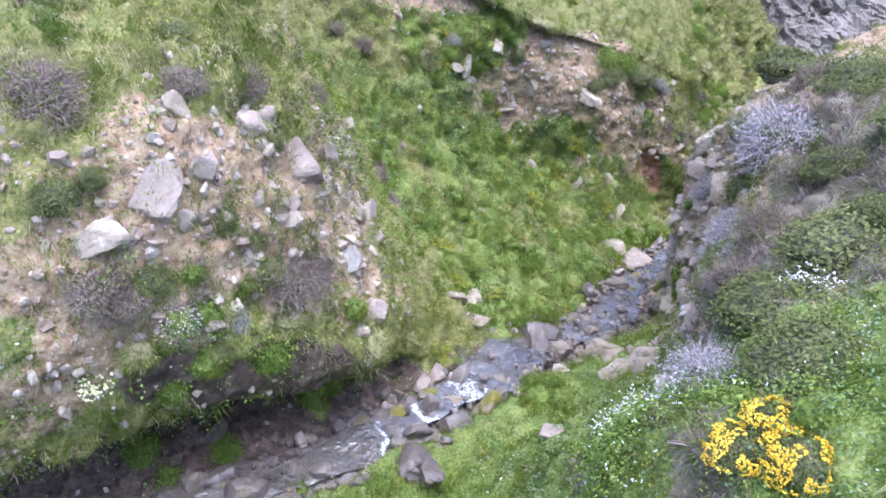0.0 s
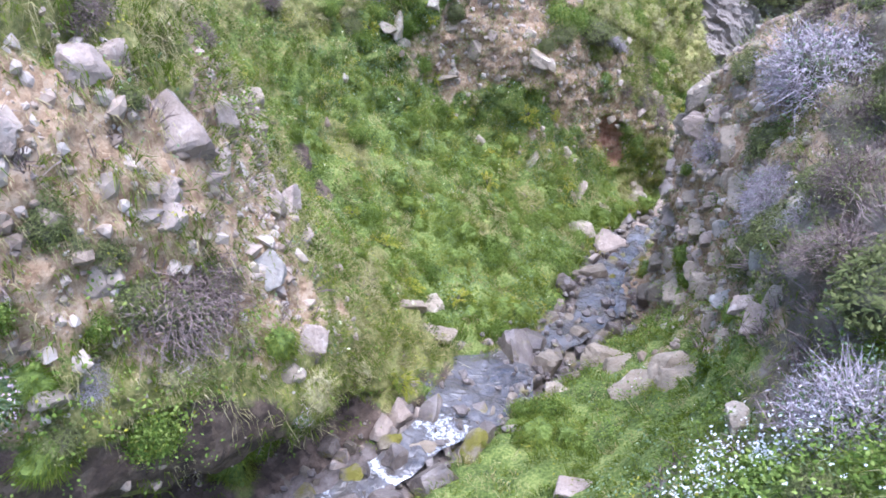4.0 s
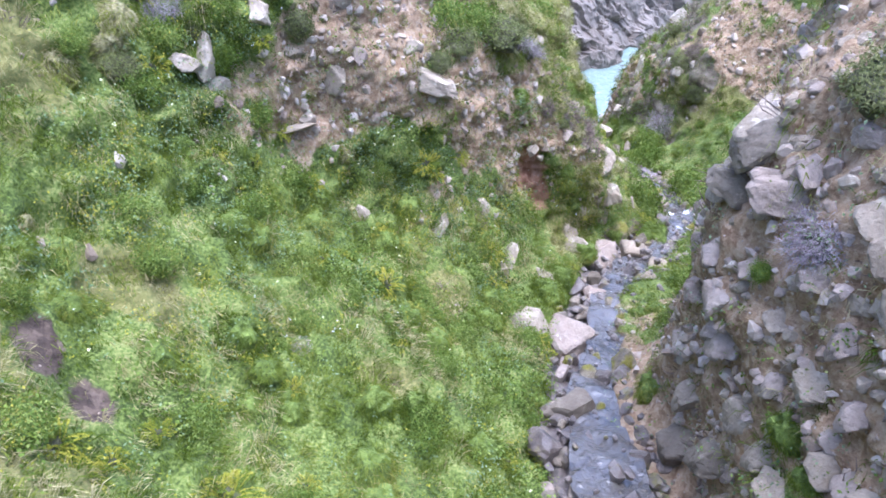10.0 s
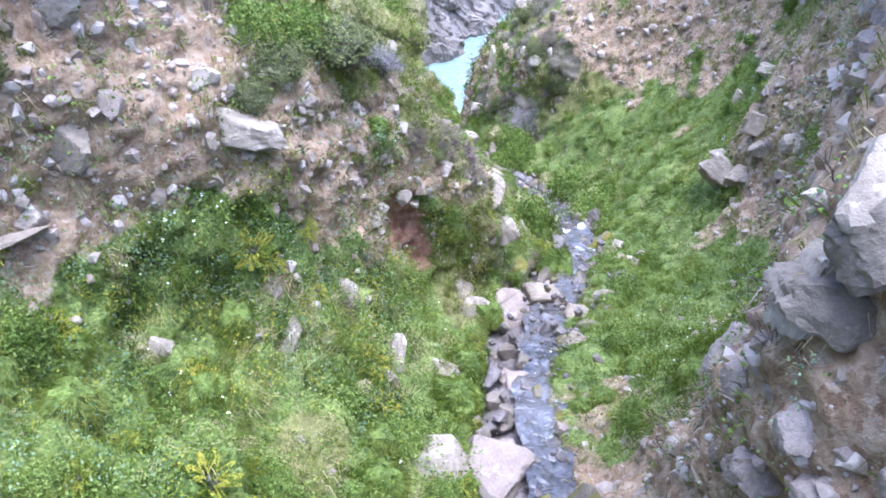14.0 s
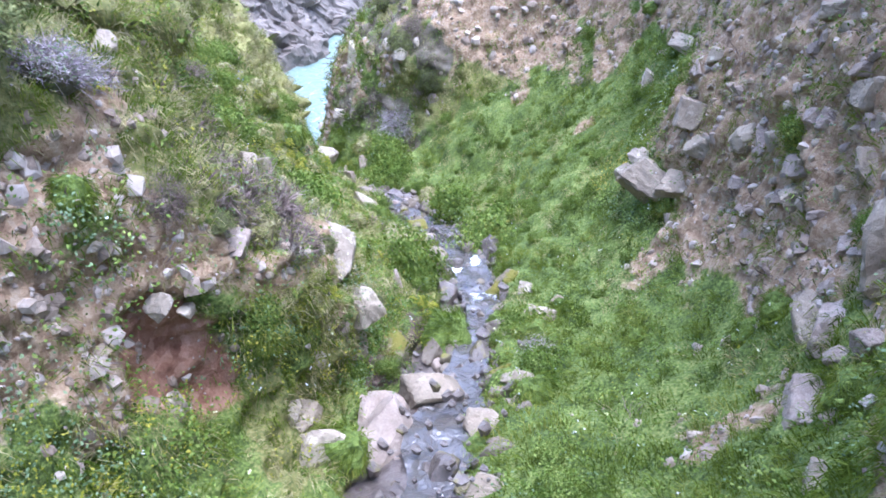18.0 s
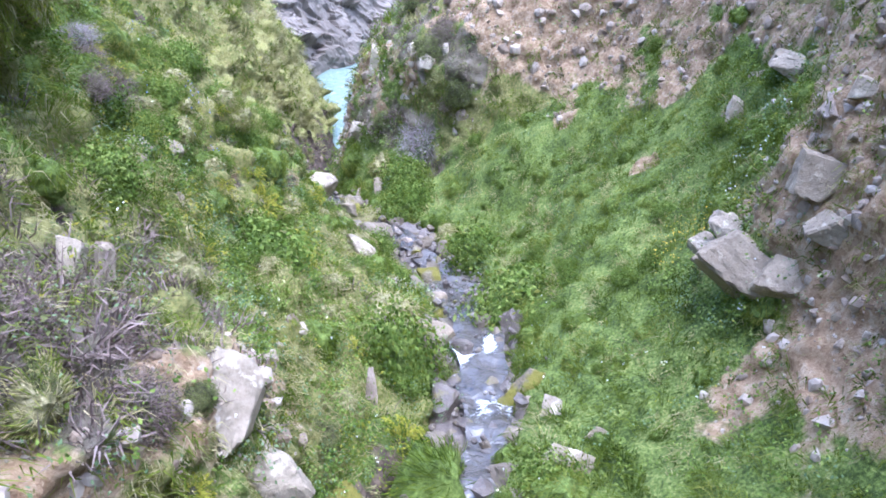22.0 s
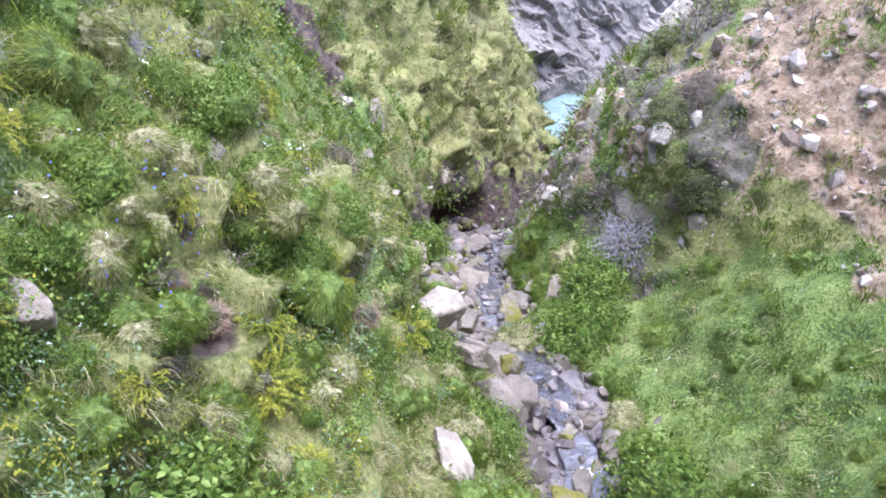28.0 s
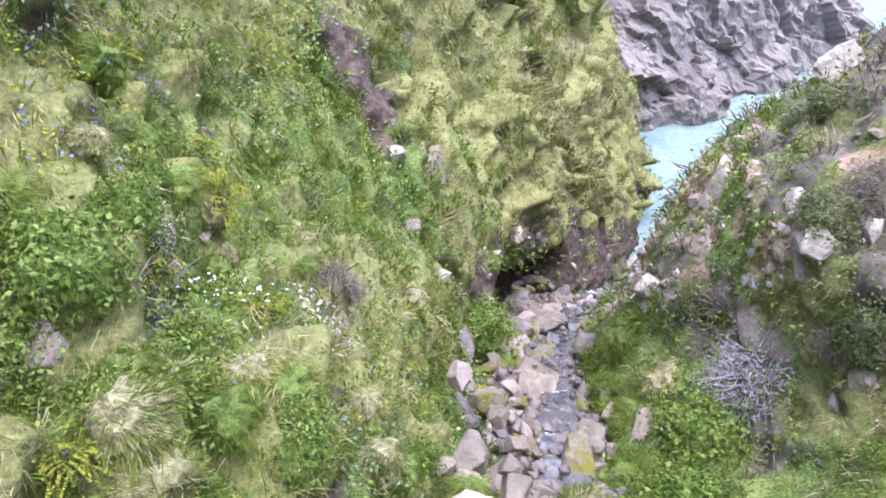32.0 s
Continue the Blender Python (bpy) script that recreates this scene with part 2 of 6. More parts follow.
right((10.7, 19.6, -2.3), (11.2, 19.5, -1.9), (11.8, 19.5, -1.4), (12.05, 19.4, -0.7), (12.2, 19.4, 0.0), (13.1, 19.1, 0.9), (14.4, 18.9, 2.2), (16.2, 18.4, 4.2))
right((11.0, 20.9, -2.9), (11.3, 20.9, -2.4), (11.7, 20.8, -1.6), (12.1, 20.6, -0.8), (12.35, 20.4, -0.1), (13.3, 20.5, 0.6), (14.6, 20.3, 1.8), (16.6, 20.0, 3.6))
right((11.6, 22.3, -3.7), (11.8, 22.3, -3.1), (12.1, 22.2, -2.1), (12.5, 22.2, -1.2), (12.9, 22.2, -0.6), (13.8, 22.1, 0.1), (15.2, 22.0, 1.2), (17.2, 22.0, 3.0))
right((12.7, 23.8, -4.7), (12.8, 23.7, -4.0), (13.0, 23.5, -3.0), (13.3, 23.4, -1.8), (13.8, 23.3, -1.0), (14.8, 23.3, -0.4), (16.2, 23.3, 0.6), (18.2, 23.3, 2.4))
right((14.6, 25.6, -6.3), (14.6, 25.3, -5.4), (14.8, 25.0, -4.2), (15.1, 24.8, -2.8), (15.6, 24.7, -1.8), (16.6, 24.6, -1.0), (17.8, 24.5, 0.0), (19.8, 24.5, 1.8))
right((17.0, 27.5, -7.2), (17.1, 27.2, -5.5), (17.3, 26.9, -4.0), (17.6, 26.6, -2.8), (18.2, 26.4, -1.8), (19.2, 26.0, -1.0), (20.4, 25.8, 0.0), (22.2, 25.5, 1.7))
right((20.0, 28.5, -7.4), (20.1, 28.2, -5.6), (20.3, 27.9, -4.0), (20.7, 27.6, -2.8), (21.4, 27.3, -1.8), (22.2, 27.0, -1.0), (23.4, 26.7, 0.0), (25.4, 26.4, 1.6))
right((24.0, 28.8, -7.6), (24.1, 28.4, -5.8), (24.4, 28.0, -4.4), (24.9, 27.6, -3.0), (25.6, 27.2, -2.0), (26.6, 26.8, -1.0), (28.0, 26.4, 0.0), (31.0, 26.0, 1.6))

course((-4.4, 1.6, 4.95), (-2.6, 3.1, 4.65), (-1.15, 4.05, 4.4), (-0.4, 4.65, 4.24), (0.3, 5.35, 4.04), (1.0, 6.2, 3.72), (1.85, 7.0, 3.26), (2.5, 7.75, 2.92))
course((3.05, 8.9, 2.55), (3.6, 9.55, 2.27), (4.3, 10.35, 2.0), (5.0, 11.2, 1.6), (5.85, 11.85, 1.12), (6.9, 12.55, 0.73), (7.65, 13.25, 0.34), (8.35, 14.2, -0.05))
course((9.0, 15.2, -0.7), (9.6, 16.2, -1.25), (9.85, 17.3, -1.5), (9.95, 18.7, -1.93), (10.3, 20.0, -2.45), (10.8, 21.6, -3.35), (11.4, 22.8, -3.95), (12.2, 24.1, -4.7), (13.5, 25.6, -5.8), (15.2, 27.2, -7.2))


def loft(sections, step_u, step_v, out):
    """A sheet of points over the sections; out: how far and how high the land behind goes on."""
    g = np.array(sections, float)
    low = g[:, :1] + np.array([0, 0, -0.5])
    g = np.concatenate([low, g], axis=1)
    away = g[:, -1] - g[:, 4]
    away[:, 2] = 0
    away /= np.linalg.norm(away, axis=1)[:, None]
    g = np.concatenate([g, (g[:, -1] + away * out * 0.25 + [0, 0, out * 0.06])[:, None], (g[:, -1] + away * out + [0, 0, out * 0.1])[:, None]], axis=1)
    u = even(g[:, 4], step_u)
    rows = spline(g, u)
    mid = np.swapaxes(rows, 0, 1)
    v = even(np.array([r.mean(axis=0) for r in mid[:9]]), step_v)
    v = np.concatenate([v, np.linspace(8, 10, 40)[1:]])
    sheet = np.swapaxes(spline(mid, v), 0, 1)
    return sheet, u, v


def normals_of(sheet):
    du = np.gradient(sheet, axis=0)
    dv = np.gradient(sheet, axis=1)
    n = np.cross(du, dv)
    return n / np.maximum(np.linalg.norm(n, axis=2), 1e-9)[:, :, None]


# ---- materials ----
def surface(name, colours, scale=3.0, fine=40.0, rough=0.85, bump=0.3, islands=0.0, spots=None, thin=0.0, grain=0.9, gloss=0.3):
    """Colours mixed by two sizes of noise; islands: how far single leaves or stones differ; spots: (colour, size, share)."""
    m = bpy.data.materials.new(name)
    m.use_nodes = True
    t = m.node_tree
    b = t.nodes["Principled BSDF"]
    co = t.nodes.new("ShaderNodeTexCoord")
    geo = t.nodes.new("ShaderNodeNewGeometry")

    def noise_at(size, detail=4.0, offset=0.0):
        n = t.nodes.new("ShaderNodeTexNoise")
        n.inputs["Scale"].default_value, n.inputs["Detail"].default_value = size, detail
        n.inputs["Roughness"].default_value = 0.6
        at = t.nodes.new("ShaderNodeVectorMath")
        at.operation = "ADD"
        at.inputs[1].default_value = (offset, offset * 1.7, offset * 0.6)
        t.links.new(geo.outputs["Position"], at.inputs[0])
        t.links.new(at.outputs[0], n.inputs["Vector"])
        return n.outputs["Fac"]

    def sums(a, ka, c, kc, shift):
        x = t.nodes.new("ShaderNodeMath")
        x.operation = "MULTIPLY_ADD"
        t.links.new(a, x.inputs[0])
        x.inputs[1].default_value, x.inputs[2].default_value = ka, shift
        y = t.nodes.new("ShaderNodeMath")
        y.operation = "MULTIPLY_ADD"
        t.links.new(c, y.inputs[0])
        y.inputs[1].default_value = kc
        t.links.new(x.outputs[0], y.inputs[2])
        return y.outputs[0]

    mix = sums(noise_at(scale), 1.5, noise_at(fine, 3.0, 5.0), grain, -0.25 - grain / 2)
    if islands:
        mix = sums(mix, 1.0, geo.outputs["Random Per Island"], islands, -islands / 2)
        info = t.nodes.new("ShaderNodeObjectInfo")
        mix = sums(mix, 1.0, info.outputs["Random"], 0.25, -0.12)
    ramp = t.nodes.new("ShaderNodeValToRGB")
    while len(ramp.color_ramp.elements) < len(colours):
        ramp.color_ramp.elements.new(0.5)
    for k, (e, c) in enumerate(zip(ramp.color_ramp.elements, colours)):
        e.position, e.color = 0.12 + 0.76 * k / max(1, len(colours) - 1), (*c, 1)
    t.links.new(mix, ramp.inputs["Fac"])
    out = ramp.outputs["Color"]
    if spots:
        rgb, size, share = spots
        cut = t.nodes.new("ShaderNodeMapRange")
        cut.inputs["From Min"].default_value, cut.inputs["From Max"].default_value = 1 - share - 0.04, 1 - share + 0.05
        t.links.new(noise_at(size, 5.0, 11.0), cut.inputs["Value"])
        over = t.nodes.new("ShaderNodeMix")
        over.data_type = "RGBA"
        over.inputs["B"].default_value = (*rgb, 1)
        t.links.new(cut.outputs["Result"], over.inputs["Factor"])
        t.links.new(out, over.inputs["A"])
        out = over.outputs["Result"]
    t.links.new(out, b.inputs["Base Color"])
    b.inputs["Roughness"].default_value = rough
    b.inputs["Specular IOR Level"].default_value = gloss
    if bump:
        bp = t.nodes.new("ShaderNodeBump")
        bp.inputs["Strength"].default_value, bp.inputs["Distance"].default_value = bump, 0.02
        t.links.new(sums(noise_at(fine * 0.6, 6.0, 3.0), 1.0, noise_at(fine * 2.5, 2.0, 7.0), 0.4, 0.0), bp.inputs["Height"])
        t.links.new(bp.outputs["Normal"], b.inputs["Normal"])
    if thin:
        see = t.nodes.new("ShaderNodeBsdfTranslucent")
        t.links.new(out, see.inputs["Color"])
        add = t.nodes.new("ShaderNodeMixShader")
        add.inputs["Fac"].default_value = thin
        t.links.new(b.outputs[0], add.inputs[1])
        t.links.new(see.outputs[0], add.inputs[2])
        t.links.new(add.outputs[0], t.nodes["Material Output"].inputs["Surface"])
    return m


ROCK = {
    "w": surface("pale_granite", [(0.21, 0.171, 0.119), (0.315, 0.261, 0.187), (0.42, 0.356, 0.261)], 4, 55, 0.9, 0.7, 0, ((0.515, 0.448, 0.339), 9, 0.4), grain=0.55),
    "g": surface("grey_granite", [(0.173, 0.139, 0.0936), (0.263, 0.213, 0.148), (0.352, 0.29, 0.207)], 4, 55, 0.9, 0.7, 0, ((0.42, 0.356, 0.258), 9, 0.36), grain=0.55),
    "p": surface("tan_granite", [(0.19, 0.147, 0.108), (0.285, 0.227, 0.174), (0.38, 0.312, 0.25)], 4, 55, 0.9, 0.7, 0, ((0.42, 0.362, 0.3), 8, 0.34), grain=0.55),
    "b": surface("bluish_slate", [(0.2, 0.178, 0.145), (0.283, 0.256, 0.211), (0.383, 0.349, 0.287)], 4, 55, 0.8, 0.6, 0, ((0.473, 0.439, 0.356), 9, 0.34), grain=0.55),
    "q": surface("lichen_crusted_rock", [(0.252, 0.208, 0.149), (0.4, 0.342, 0.253), (0.505, 0.439, 0.331)], 4, 50, 0.9, 0.7, 0, ((0.588, 0.517, 0.398), 7, 0.42), grain=0.55),
    "s": surface("river_stone", [(0.0946, 0.076, 0.053), (0.163, 0.133, 0.0936), (0.247, 0.203, 0.146)], 4, 50, 0.75, 0.6, 0, ((0.325, 0.273, 0.199), 8, 0.34), grain=0.55),
    "d": surface("dark_wet_rock", [(0.0515, 0.0416, 0.0342), (0.118, 0.095, 0.0756), (0.206, 0.173, 0.14)], 5, 40, 0.4, 0.6, 0, ((0.144, 0.119, 0.036), 6, 0.38), gloss=0.5, grain=0.6),
    "m": surface("mossy_rock", [(0.08, 0.07, 0.055), (0.17, 0.14, 0.09), (0.27, 0.235, 0.17)], 5, 40, 0.9, 0.9, 0, ((0.15, 0.135, 0.022), 5, 0.5)),
}
LUSH = surface("lush_grass", [(0.05, 0.078, 0.007), (0.102, 0.14, 0.014), (0.165, 0.2, 0.026), (0.275, 0.28, 0.062)], 1.1, 7, 0.75, 0, 0.42, thin=0.35, grain=0.6, gloss=0.05)
DRY = surface("dry_grass", [(0.2, 0.195, 0.07), (0.36, 0.32, 0.14), (0.42, 0.37, 0.185), (0.49, 0.43, 0.24)], 1.3, 9, 0.8, 0, 0.5, thin=0.3, grain=0.6, gloss=0.05)
LEAF = surface("herb_leaves", [(0.055, 0.09, 0.014), (0.11, 0.165, 0.026), (0.175, 0.24, 0.045), (0.265, 0.325, 0.08)], 2.0, 12, 0.7, 0, 0.6, thin=0.3, gloss=0.05)
PALE_LEAF = surface("grey_green_leaves", [(0.095, 0.14, 0.06), (0.16, 0.22, 0.1), (0.245, 0.31, 0.165)], 2.0, 12, 0.7, 0, 0.6, thin=0.25, gloss=0.05)
DARK_LEAF = surface("heath_leaves", [(0.08, 0.092, 0.03), (0.14, 0.152, 0.05), (0.21, 0.215, 0.085)], 3.0, 15, 0.75, 0, 0.4, thin=0.2, gloss=0.05)
GOLD_LEAF = surface("golden_fern", [(0.15, 0.168, 0.016), (0.26, 0.268, 0.026), (0.385, 0.355, 0.052)], 3.0, 15, 0.7, 0, 0.7, thin=0.3, gloss=0.05)
TWIG = surface("heather_twigs", [(0.1, 0.07, 0.055), (0.17, 0.127, 0.104), (0.255, 0.198, 0.168)], 4, 20, 0.85, 0, 0.8, gloss=0.1)
LILAC = surface("bleached_twigs", [(0.19, 0.155, 0.16), (0.31, 0.265, 0.265), (0.43, 0.38, 0.37)], 4, 20, 0.85, 0, 0.8, gloss=0.1)
WHITE = surface("white_petals", [(0.6, 0.6, 0.56), (0.72, 0.72, 0.68), (0.8, 0.8, 0.77)], 4, 20, 0.6, 0, 0.4, thin=0.2)
YELLOW = surface("yellow_petals", [(0.6, 0.38, 0.01), (0.74, 0.5, 0.02), (0.8, 0.6, 0.06)], 4, 20, 0.6, 0, 0.5, thin=0.2)
CREAM = surface("primrose_petals", [(0.5, 0.52, 0.2), (0.62, 0.64, 0.33), (0.7, 0.7, 0.45)], 4, 20, 0.6, 0, 0.5, thin=0.2)
PINK = surface("pink_petals", [(0.48, 0.3, 0.36), (0.62, 0.44, 0.49), (0.72, 0.6, 0.62)], 4, 20, 0.6, 0, 0.6, thin=0.2)
BLUE = surface("blue_petals", [(0.1, 0.12, 0.45), (0.17, 0.2, 0.55), (0.27, 0.3, 0.65)], 4, 20, 0.6, 0, 0.5, thin=0.2)
PEBBLE = surface("scree_stones", [(0.19, 0.142, 0.098), (0.275, 0.214, 0.154), (0.335, 0.272, 0.205), (0.41, 0.35, 0.28)], 2, 40, 0.9, 0.3, 0.9)
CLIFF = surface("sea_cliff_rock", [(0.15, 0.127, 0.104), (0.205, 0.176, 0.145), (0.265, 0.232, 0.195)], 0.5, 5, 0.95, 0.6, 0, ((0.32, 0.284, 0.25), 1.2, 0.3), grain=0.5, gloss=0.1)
THATCH = surface("matted_straw", [(0.1, 0.095, 0.035), (0.22, 0.2, 0.085), (0.36, 0.32, 0.17)], 5, 40, 0.95, 1.0, grain=1.8)
SWARD = surface("matted_green", [(0.06, 0.085, 0.014), (0.11, 0.15, 0.026), (0.17, 0.22, 0.045)], 6, 40, 0.95, 1.0, grain=1.8)
BRACKEN = surface("dead_bracken", [(0.15, 0.085, 0.05), (0.26, 0.17, 0.105), (0.38, 0.28, 0.19)], 4, 20, 0.9, 0, 0.8, gloss=0.1)
# Dark shrub cores: the shade among twigs and leaves is put into this colour.
SHADE = surface("inner_shade", [(0.05, 0.05, 0.026), (0.085, 0.083, 0.042), (0.13, 0.12, 0.07)], 6, 30, 0.95, 1.0)


def ground_material():
    """Soil under grass, bare stony earth, dark damp soil and moss, told apart by what the land is there."""
    m = surface("gully_ground", [(0.04, 0.06, 0.01), (0.085, 0.118, 0.02), (0.14, 0.18, 0.035), (0.225, 0.25, 0.07)], 3.0, 42, 0.95, 1.0, grain=2.0)
    t = m.node_tree
    b = t.nodes["Principled BSDF"]
    geo = t.nodes.new("ShaderNodeNewGeometry")
    out = b.inputs["Base Color"].links[0].from_socket
    looks = (
        ("straw", [(0.06, 0.07, 0.015), (0.13, 0.133, 0.036), (0.2, 0.19, 0.058), (0.28, 0.255, 0.1)], 24),
        ("heath", [(0.06, 0.05, 0.03), (0.13, 0.11, 0.07), (0.2, 0.17, 0.14)], 6),
        ("bare", [(0.165, 0.102, 0.054), (0.265, 0.178, 0.099), (0.34, 0.245, 0.146), (0.41, 0.32, 0.214)], 12),
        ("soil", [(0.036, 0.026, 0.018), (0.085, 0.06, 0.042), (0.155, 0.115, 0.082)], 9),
        ("moss", [(0.11, 0.108, 0.025), (0.19, 0.187, 0.052), (0.27, 0.25, 0.085), (0.36, 0.32, 0.14)], 24),
        ("rust", [(0.17, 0.08, 0.045), (0.28, 0.15, 0.09), (0.36, 0.22, 0.15)], 8),
    )
    for name, colours, size in looks:
        a = t.nodes.new("ShaderNodeAttribute")
        a.attribute_name = name
        n = t.nodes.new("ShaderNodeTexNoise")
        n.inputs["Scale"].default_value, n.inputs["Detail"].default_value, n.inputs["Roughness"].default_value = size, 8, 0.7
        t.links.new(geo.outputs["Position"], n.inputs["Vector"])
        ramp = t.nodes.new("ShaderNodeValToRGB")
        while len(ramp.color_ramp.elements) < len(colours):
            ramp.color_ramp.elements.new(0.5)
        for k, (e, c) in enumerate(zip(ramp.color_ramp.elements, colours)):
            e.position, e.color = 0.3 + 0.4 * k / (len(colours) - 1), (*c, 1)
        pick = n.outputs["Fac"]
        if name in ("bare", "rust", "soil"):
            cell = t.nodes.new("ShaderNodeTexVoronoi")
            cell.inputs["Scale"].default_value = 26.0 if name == "bare" else 16.0
            warp = t.nodes.new("ShaderNodeVectorMath")
            warp.operation = "MULTIPLY_ADD"
            warp.inputs[1].default_value = (0.12, 0.12, 0.12)
            t.links.new(n.outputs["Color"], warp.inputs[0])
            t.links.new(geo.outputs["Position"], warp.inputs[2])
            t.links.new(warp.outputs[0], cell.inputs["Vector"])
            grey = t.nodes.new("ShaderNodeRGBToBW")
            t.links.new(cell.outputs["Color"], grey.inputs[0])
            blend = t.nodes.new("ShaderNodeMath")
            blend.operation = "MULTIPLY_ADD"
            blend.inputs[1].default_value = 0.3
            t.links.new(grey.outputs[0], blend.inputs[0])
            lower = t.nodes.new("ShaderNodeMath")
            lower.operation = "SUBTRACT"
            lower.inputs[1].default_value = 0.15
            t.links.new(n.outputs["Fac"], lower.inputs[0])
            t.links.new(lower.outputs[0], blend.inputs[2])
            pick = blend.outputs[0]
        t.links.new(pick, ramp.inputs["Fac"])
        edge = t.nodes.new("ShaderNodeMath")
        edge.operation = "MULTIPLY_ADD"
        edge.inputs[1].default_value = 0.9
        t.links.new(n.outputs["Fac"], edge.inputs[0])
        t.links.new(a.outputs["Fac"], edge.inputs[2])
        cut = t.nodes.new("ShaderNodeMapRange")
        cut.inputs["From Min"].default_value, cut.inputs["From Max"].default_value = 0.82, 1.02
        t.links.new(edge.outputs[0], cut.inputs["Value"])
        mixer = t.nodes.new("ShaderNodeMix")
        mixer.data_type = "RGBA"
        t.links.new(cut.outputs["Result"], mixer.inputs["Factor"])
        t.links.new(out, mixer.inputs["A"])
        t.links.new(ramp.outputs["Color"], mixer.inputs["B"])
        out = mixer.outputs["Result"]
    t.links.new(out, b.inputs["Base Color"])
    return m


def water_material(name, deep, shallow, rough, wave, height, foam):
    m = surface(name, [deep, shallow, shallow], 1.6, 16, rough, 0, gloss=0.9)
    t = m.node_tree
    b = t.nodes["Principled BSDF"]
    out = b.inputs["Base Color"].links[0].from_socket
    geo = t.nodes.new("ShaderNodeNewGeometry")
    n = t.nodes.new("ShaderNodeTexNoise")
    n.inputs["Scale"].default_value, n.inputs["Detail"].default_value, n.inputs["Distortion"].default_value = wave, 6, 1.0
    t.links.new(geo.outputs["Position"], n.inputs["Vector"])
    bp = t.nodes.new("ShaderNodeBump")
    bp.inputs["Strength"].default_value, bp.inputs["Distance"].default_value = 0.6, height
    t.links.new(n.outputs["Fac"], bp.inputs["Height"])
    t.links.new(bp.outputs["Normal"], b.inputs["Normal"])
    a = t.nodes.new("ShaderNodeAttribute")
    a.attribute_name = "foam"
    f = t.nodes.new("ShaderNodeMath")
    f.operation = "MULTIPLY_ADD"
    f.inputs[1].default_value = 2.2
    froth = t.nodes.new("ShaderNodeTexNoise")
    froth.inputs["Scale"].default_value, froth.inputs["Detail"].default_value, froth.inputs["Roughness"].default_value = wave * 1.7, 8, 0.75
    t.links.new(geo.outputs["Position"], froth.inputs["Vector"])
    t.links.new(froth.outputs["Fac"], f.inputs[0])
    t.links.new(a.outputs["Fac"], f.inputs[2])
    cut = t.nodes.new("ShaderNodeMapRange")
    cut.inputs["From Min"].default_value, cut.inputs["From Max"].default_value = foam, foam + 0.5
    t.links.new(f.outputs[0], cut.inputs["Value"])
    mixer = t.nodes.new("ShaderNodeMix")
    mixer.data_type = "RGBA"
    mixer.inputs["B"].default_value = (0.82, 0.84, 0.85, 1)
    t.links.new(cut.outputs["Result"], mixer.inputs["Factor"])
    t.links.new(out, mixer.inputs["A"])
    t.links.new(mixer.outputs["Result"], b.inputs["Base Color"])
    r = t.nodes.new("ShaderNodeMapRange")
    r.inputs["To Min"].default_value, r.inputs["To Max"].default_value = rough, 0.8
    t.links.new(cut.outputs["Result"], r.inputs["Value"])
    t.links.new(r.outputs["Result"], b.inputs["Roughness"])
    return m


GROUND = ground_material()
BED = surface("wet_streambed", [(0.05, 0.04, 0.03), (0.12, 0.095, 0.075), (0.2, 0.17, 0.15)], 6, 30, 0.5, 0.9, 0, ((0.15, 0.09, 0.045), 2.5, 0.3), gloss=0.5)
WATER = water_material("stream_water", (0.026, 0.02, 0.014), (0.092, 0.08, 0.066), 0.04, 13.0, 0.05, 1.46)
SEA = water_material("sea_water", (0.115, 0.17, 0.142), (0.18, 0.24, 0.205), 0.35, 2.2, 0.1, 1.33)


# ---- what grows or lies where: one letter for each point of a section ----
# g green grass, d dry grass, h herbs, e bare stony earth, s dark damp soil, m moss, b heath, r rock, o rust-coloured earth
LEFT_COVER = """sssddbhg sssdeddg sssdeddg sssdeddg sdddeedd hggddddd hggggddd hgghhded gghheeed gghheeed ggheeedd hdhedddd
shdebddd hdhhdgdd hhdhhhgd gdhdhghd gdhhdhdd hgdghddd hgdghddd sssmmdhd ssmmddgd rsmmmddd rmmmdddd rmmddddd rmmddddd"""
RIGHT_COVER = """gghhhhdd gghhhhdd gghbhhdd gggbbbbd gggbbbbb ggeebbbb ggeeebbb seeeeeed eeeeeeed eeeeeeed ggggeedd gggeeeed gggeeeed
gggheedd gggghedd gggggged hggggeee ggggeede gggdeede ggbdeegd ggbgeegd rgeegdbd rredbbbb rrrebbbd rrrebbbd rrrrebbd rrrrebbd"""
COVERS = "gdhesmbro"


def cover(text, count):
    rows = "".join(text.split())
    rows = [rows[k:k + 8] for k in range(0, len(rows), 8)]
    rows = (rows + [rows[-1]] * count)[:count]
    return np.array([[[c == k for k in COVERS] for c in r[:1] + r + r[-1] * 2] for r in rows], float)


SPOTS = {0: [], 1: []}


def spot(side, letter, x, y, z, reach):
    """A patch of other ground on a bank."""
    SPOTS[side].append((COVERS.index(letter), x, y, z, reach))


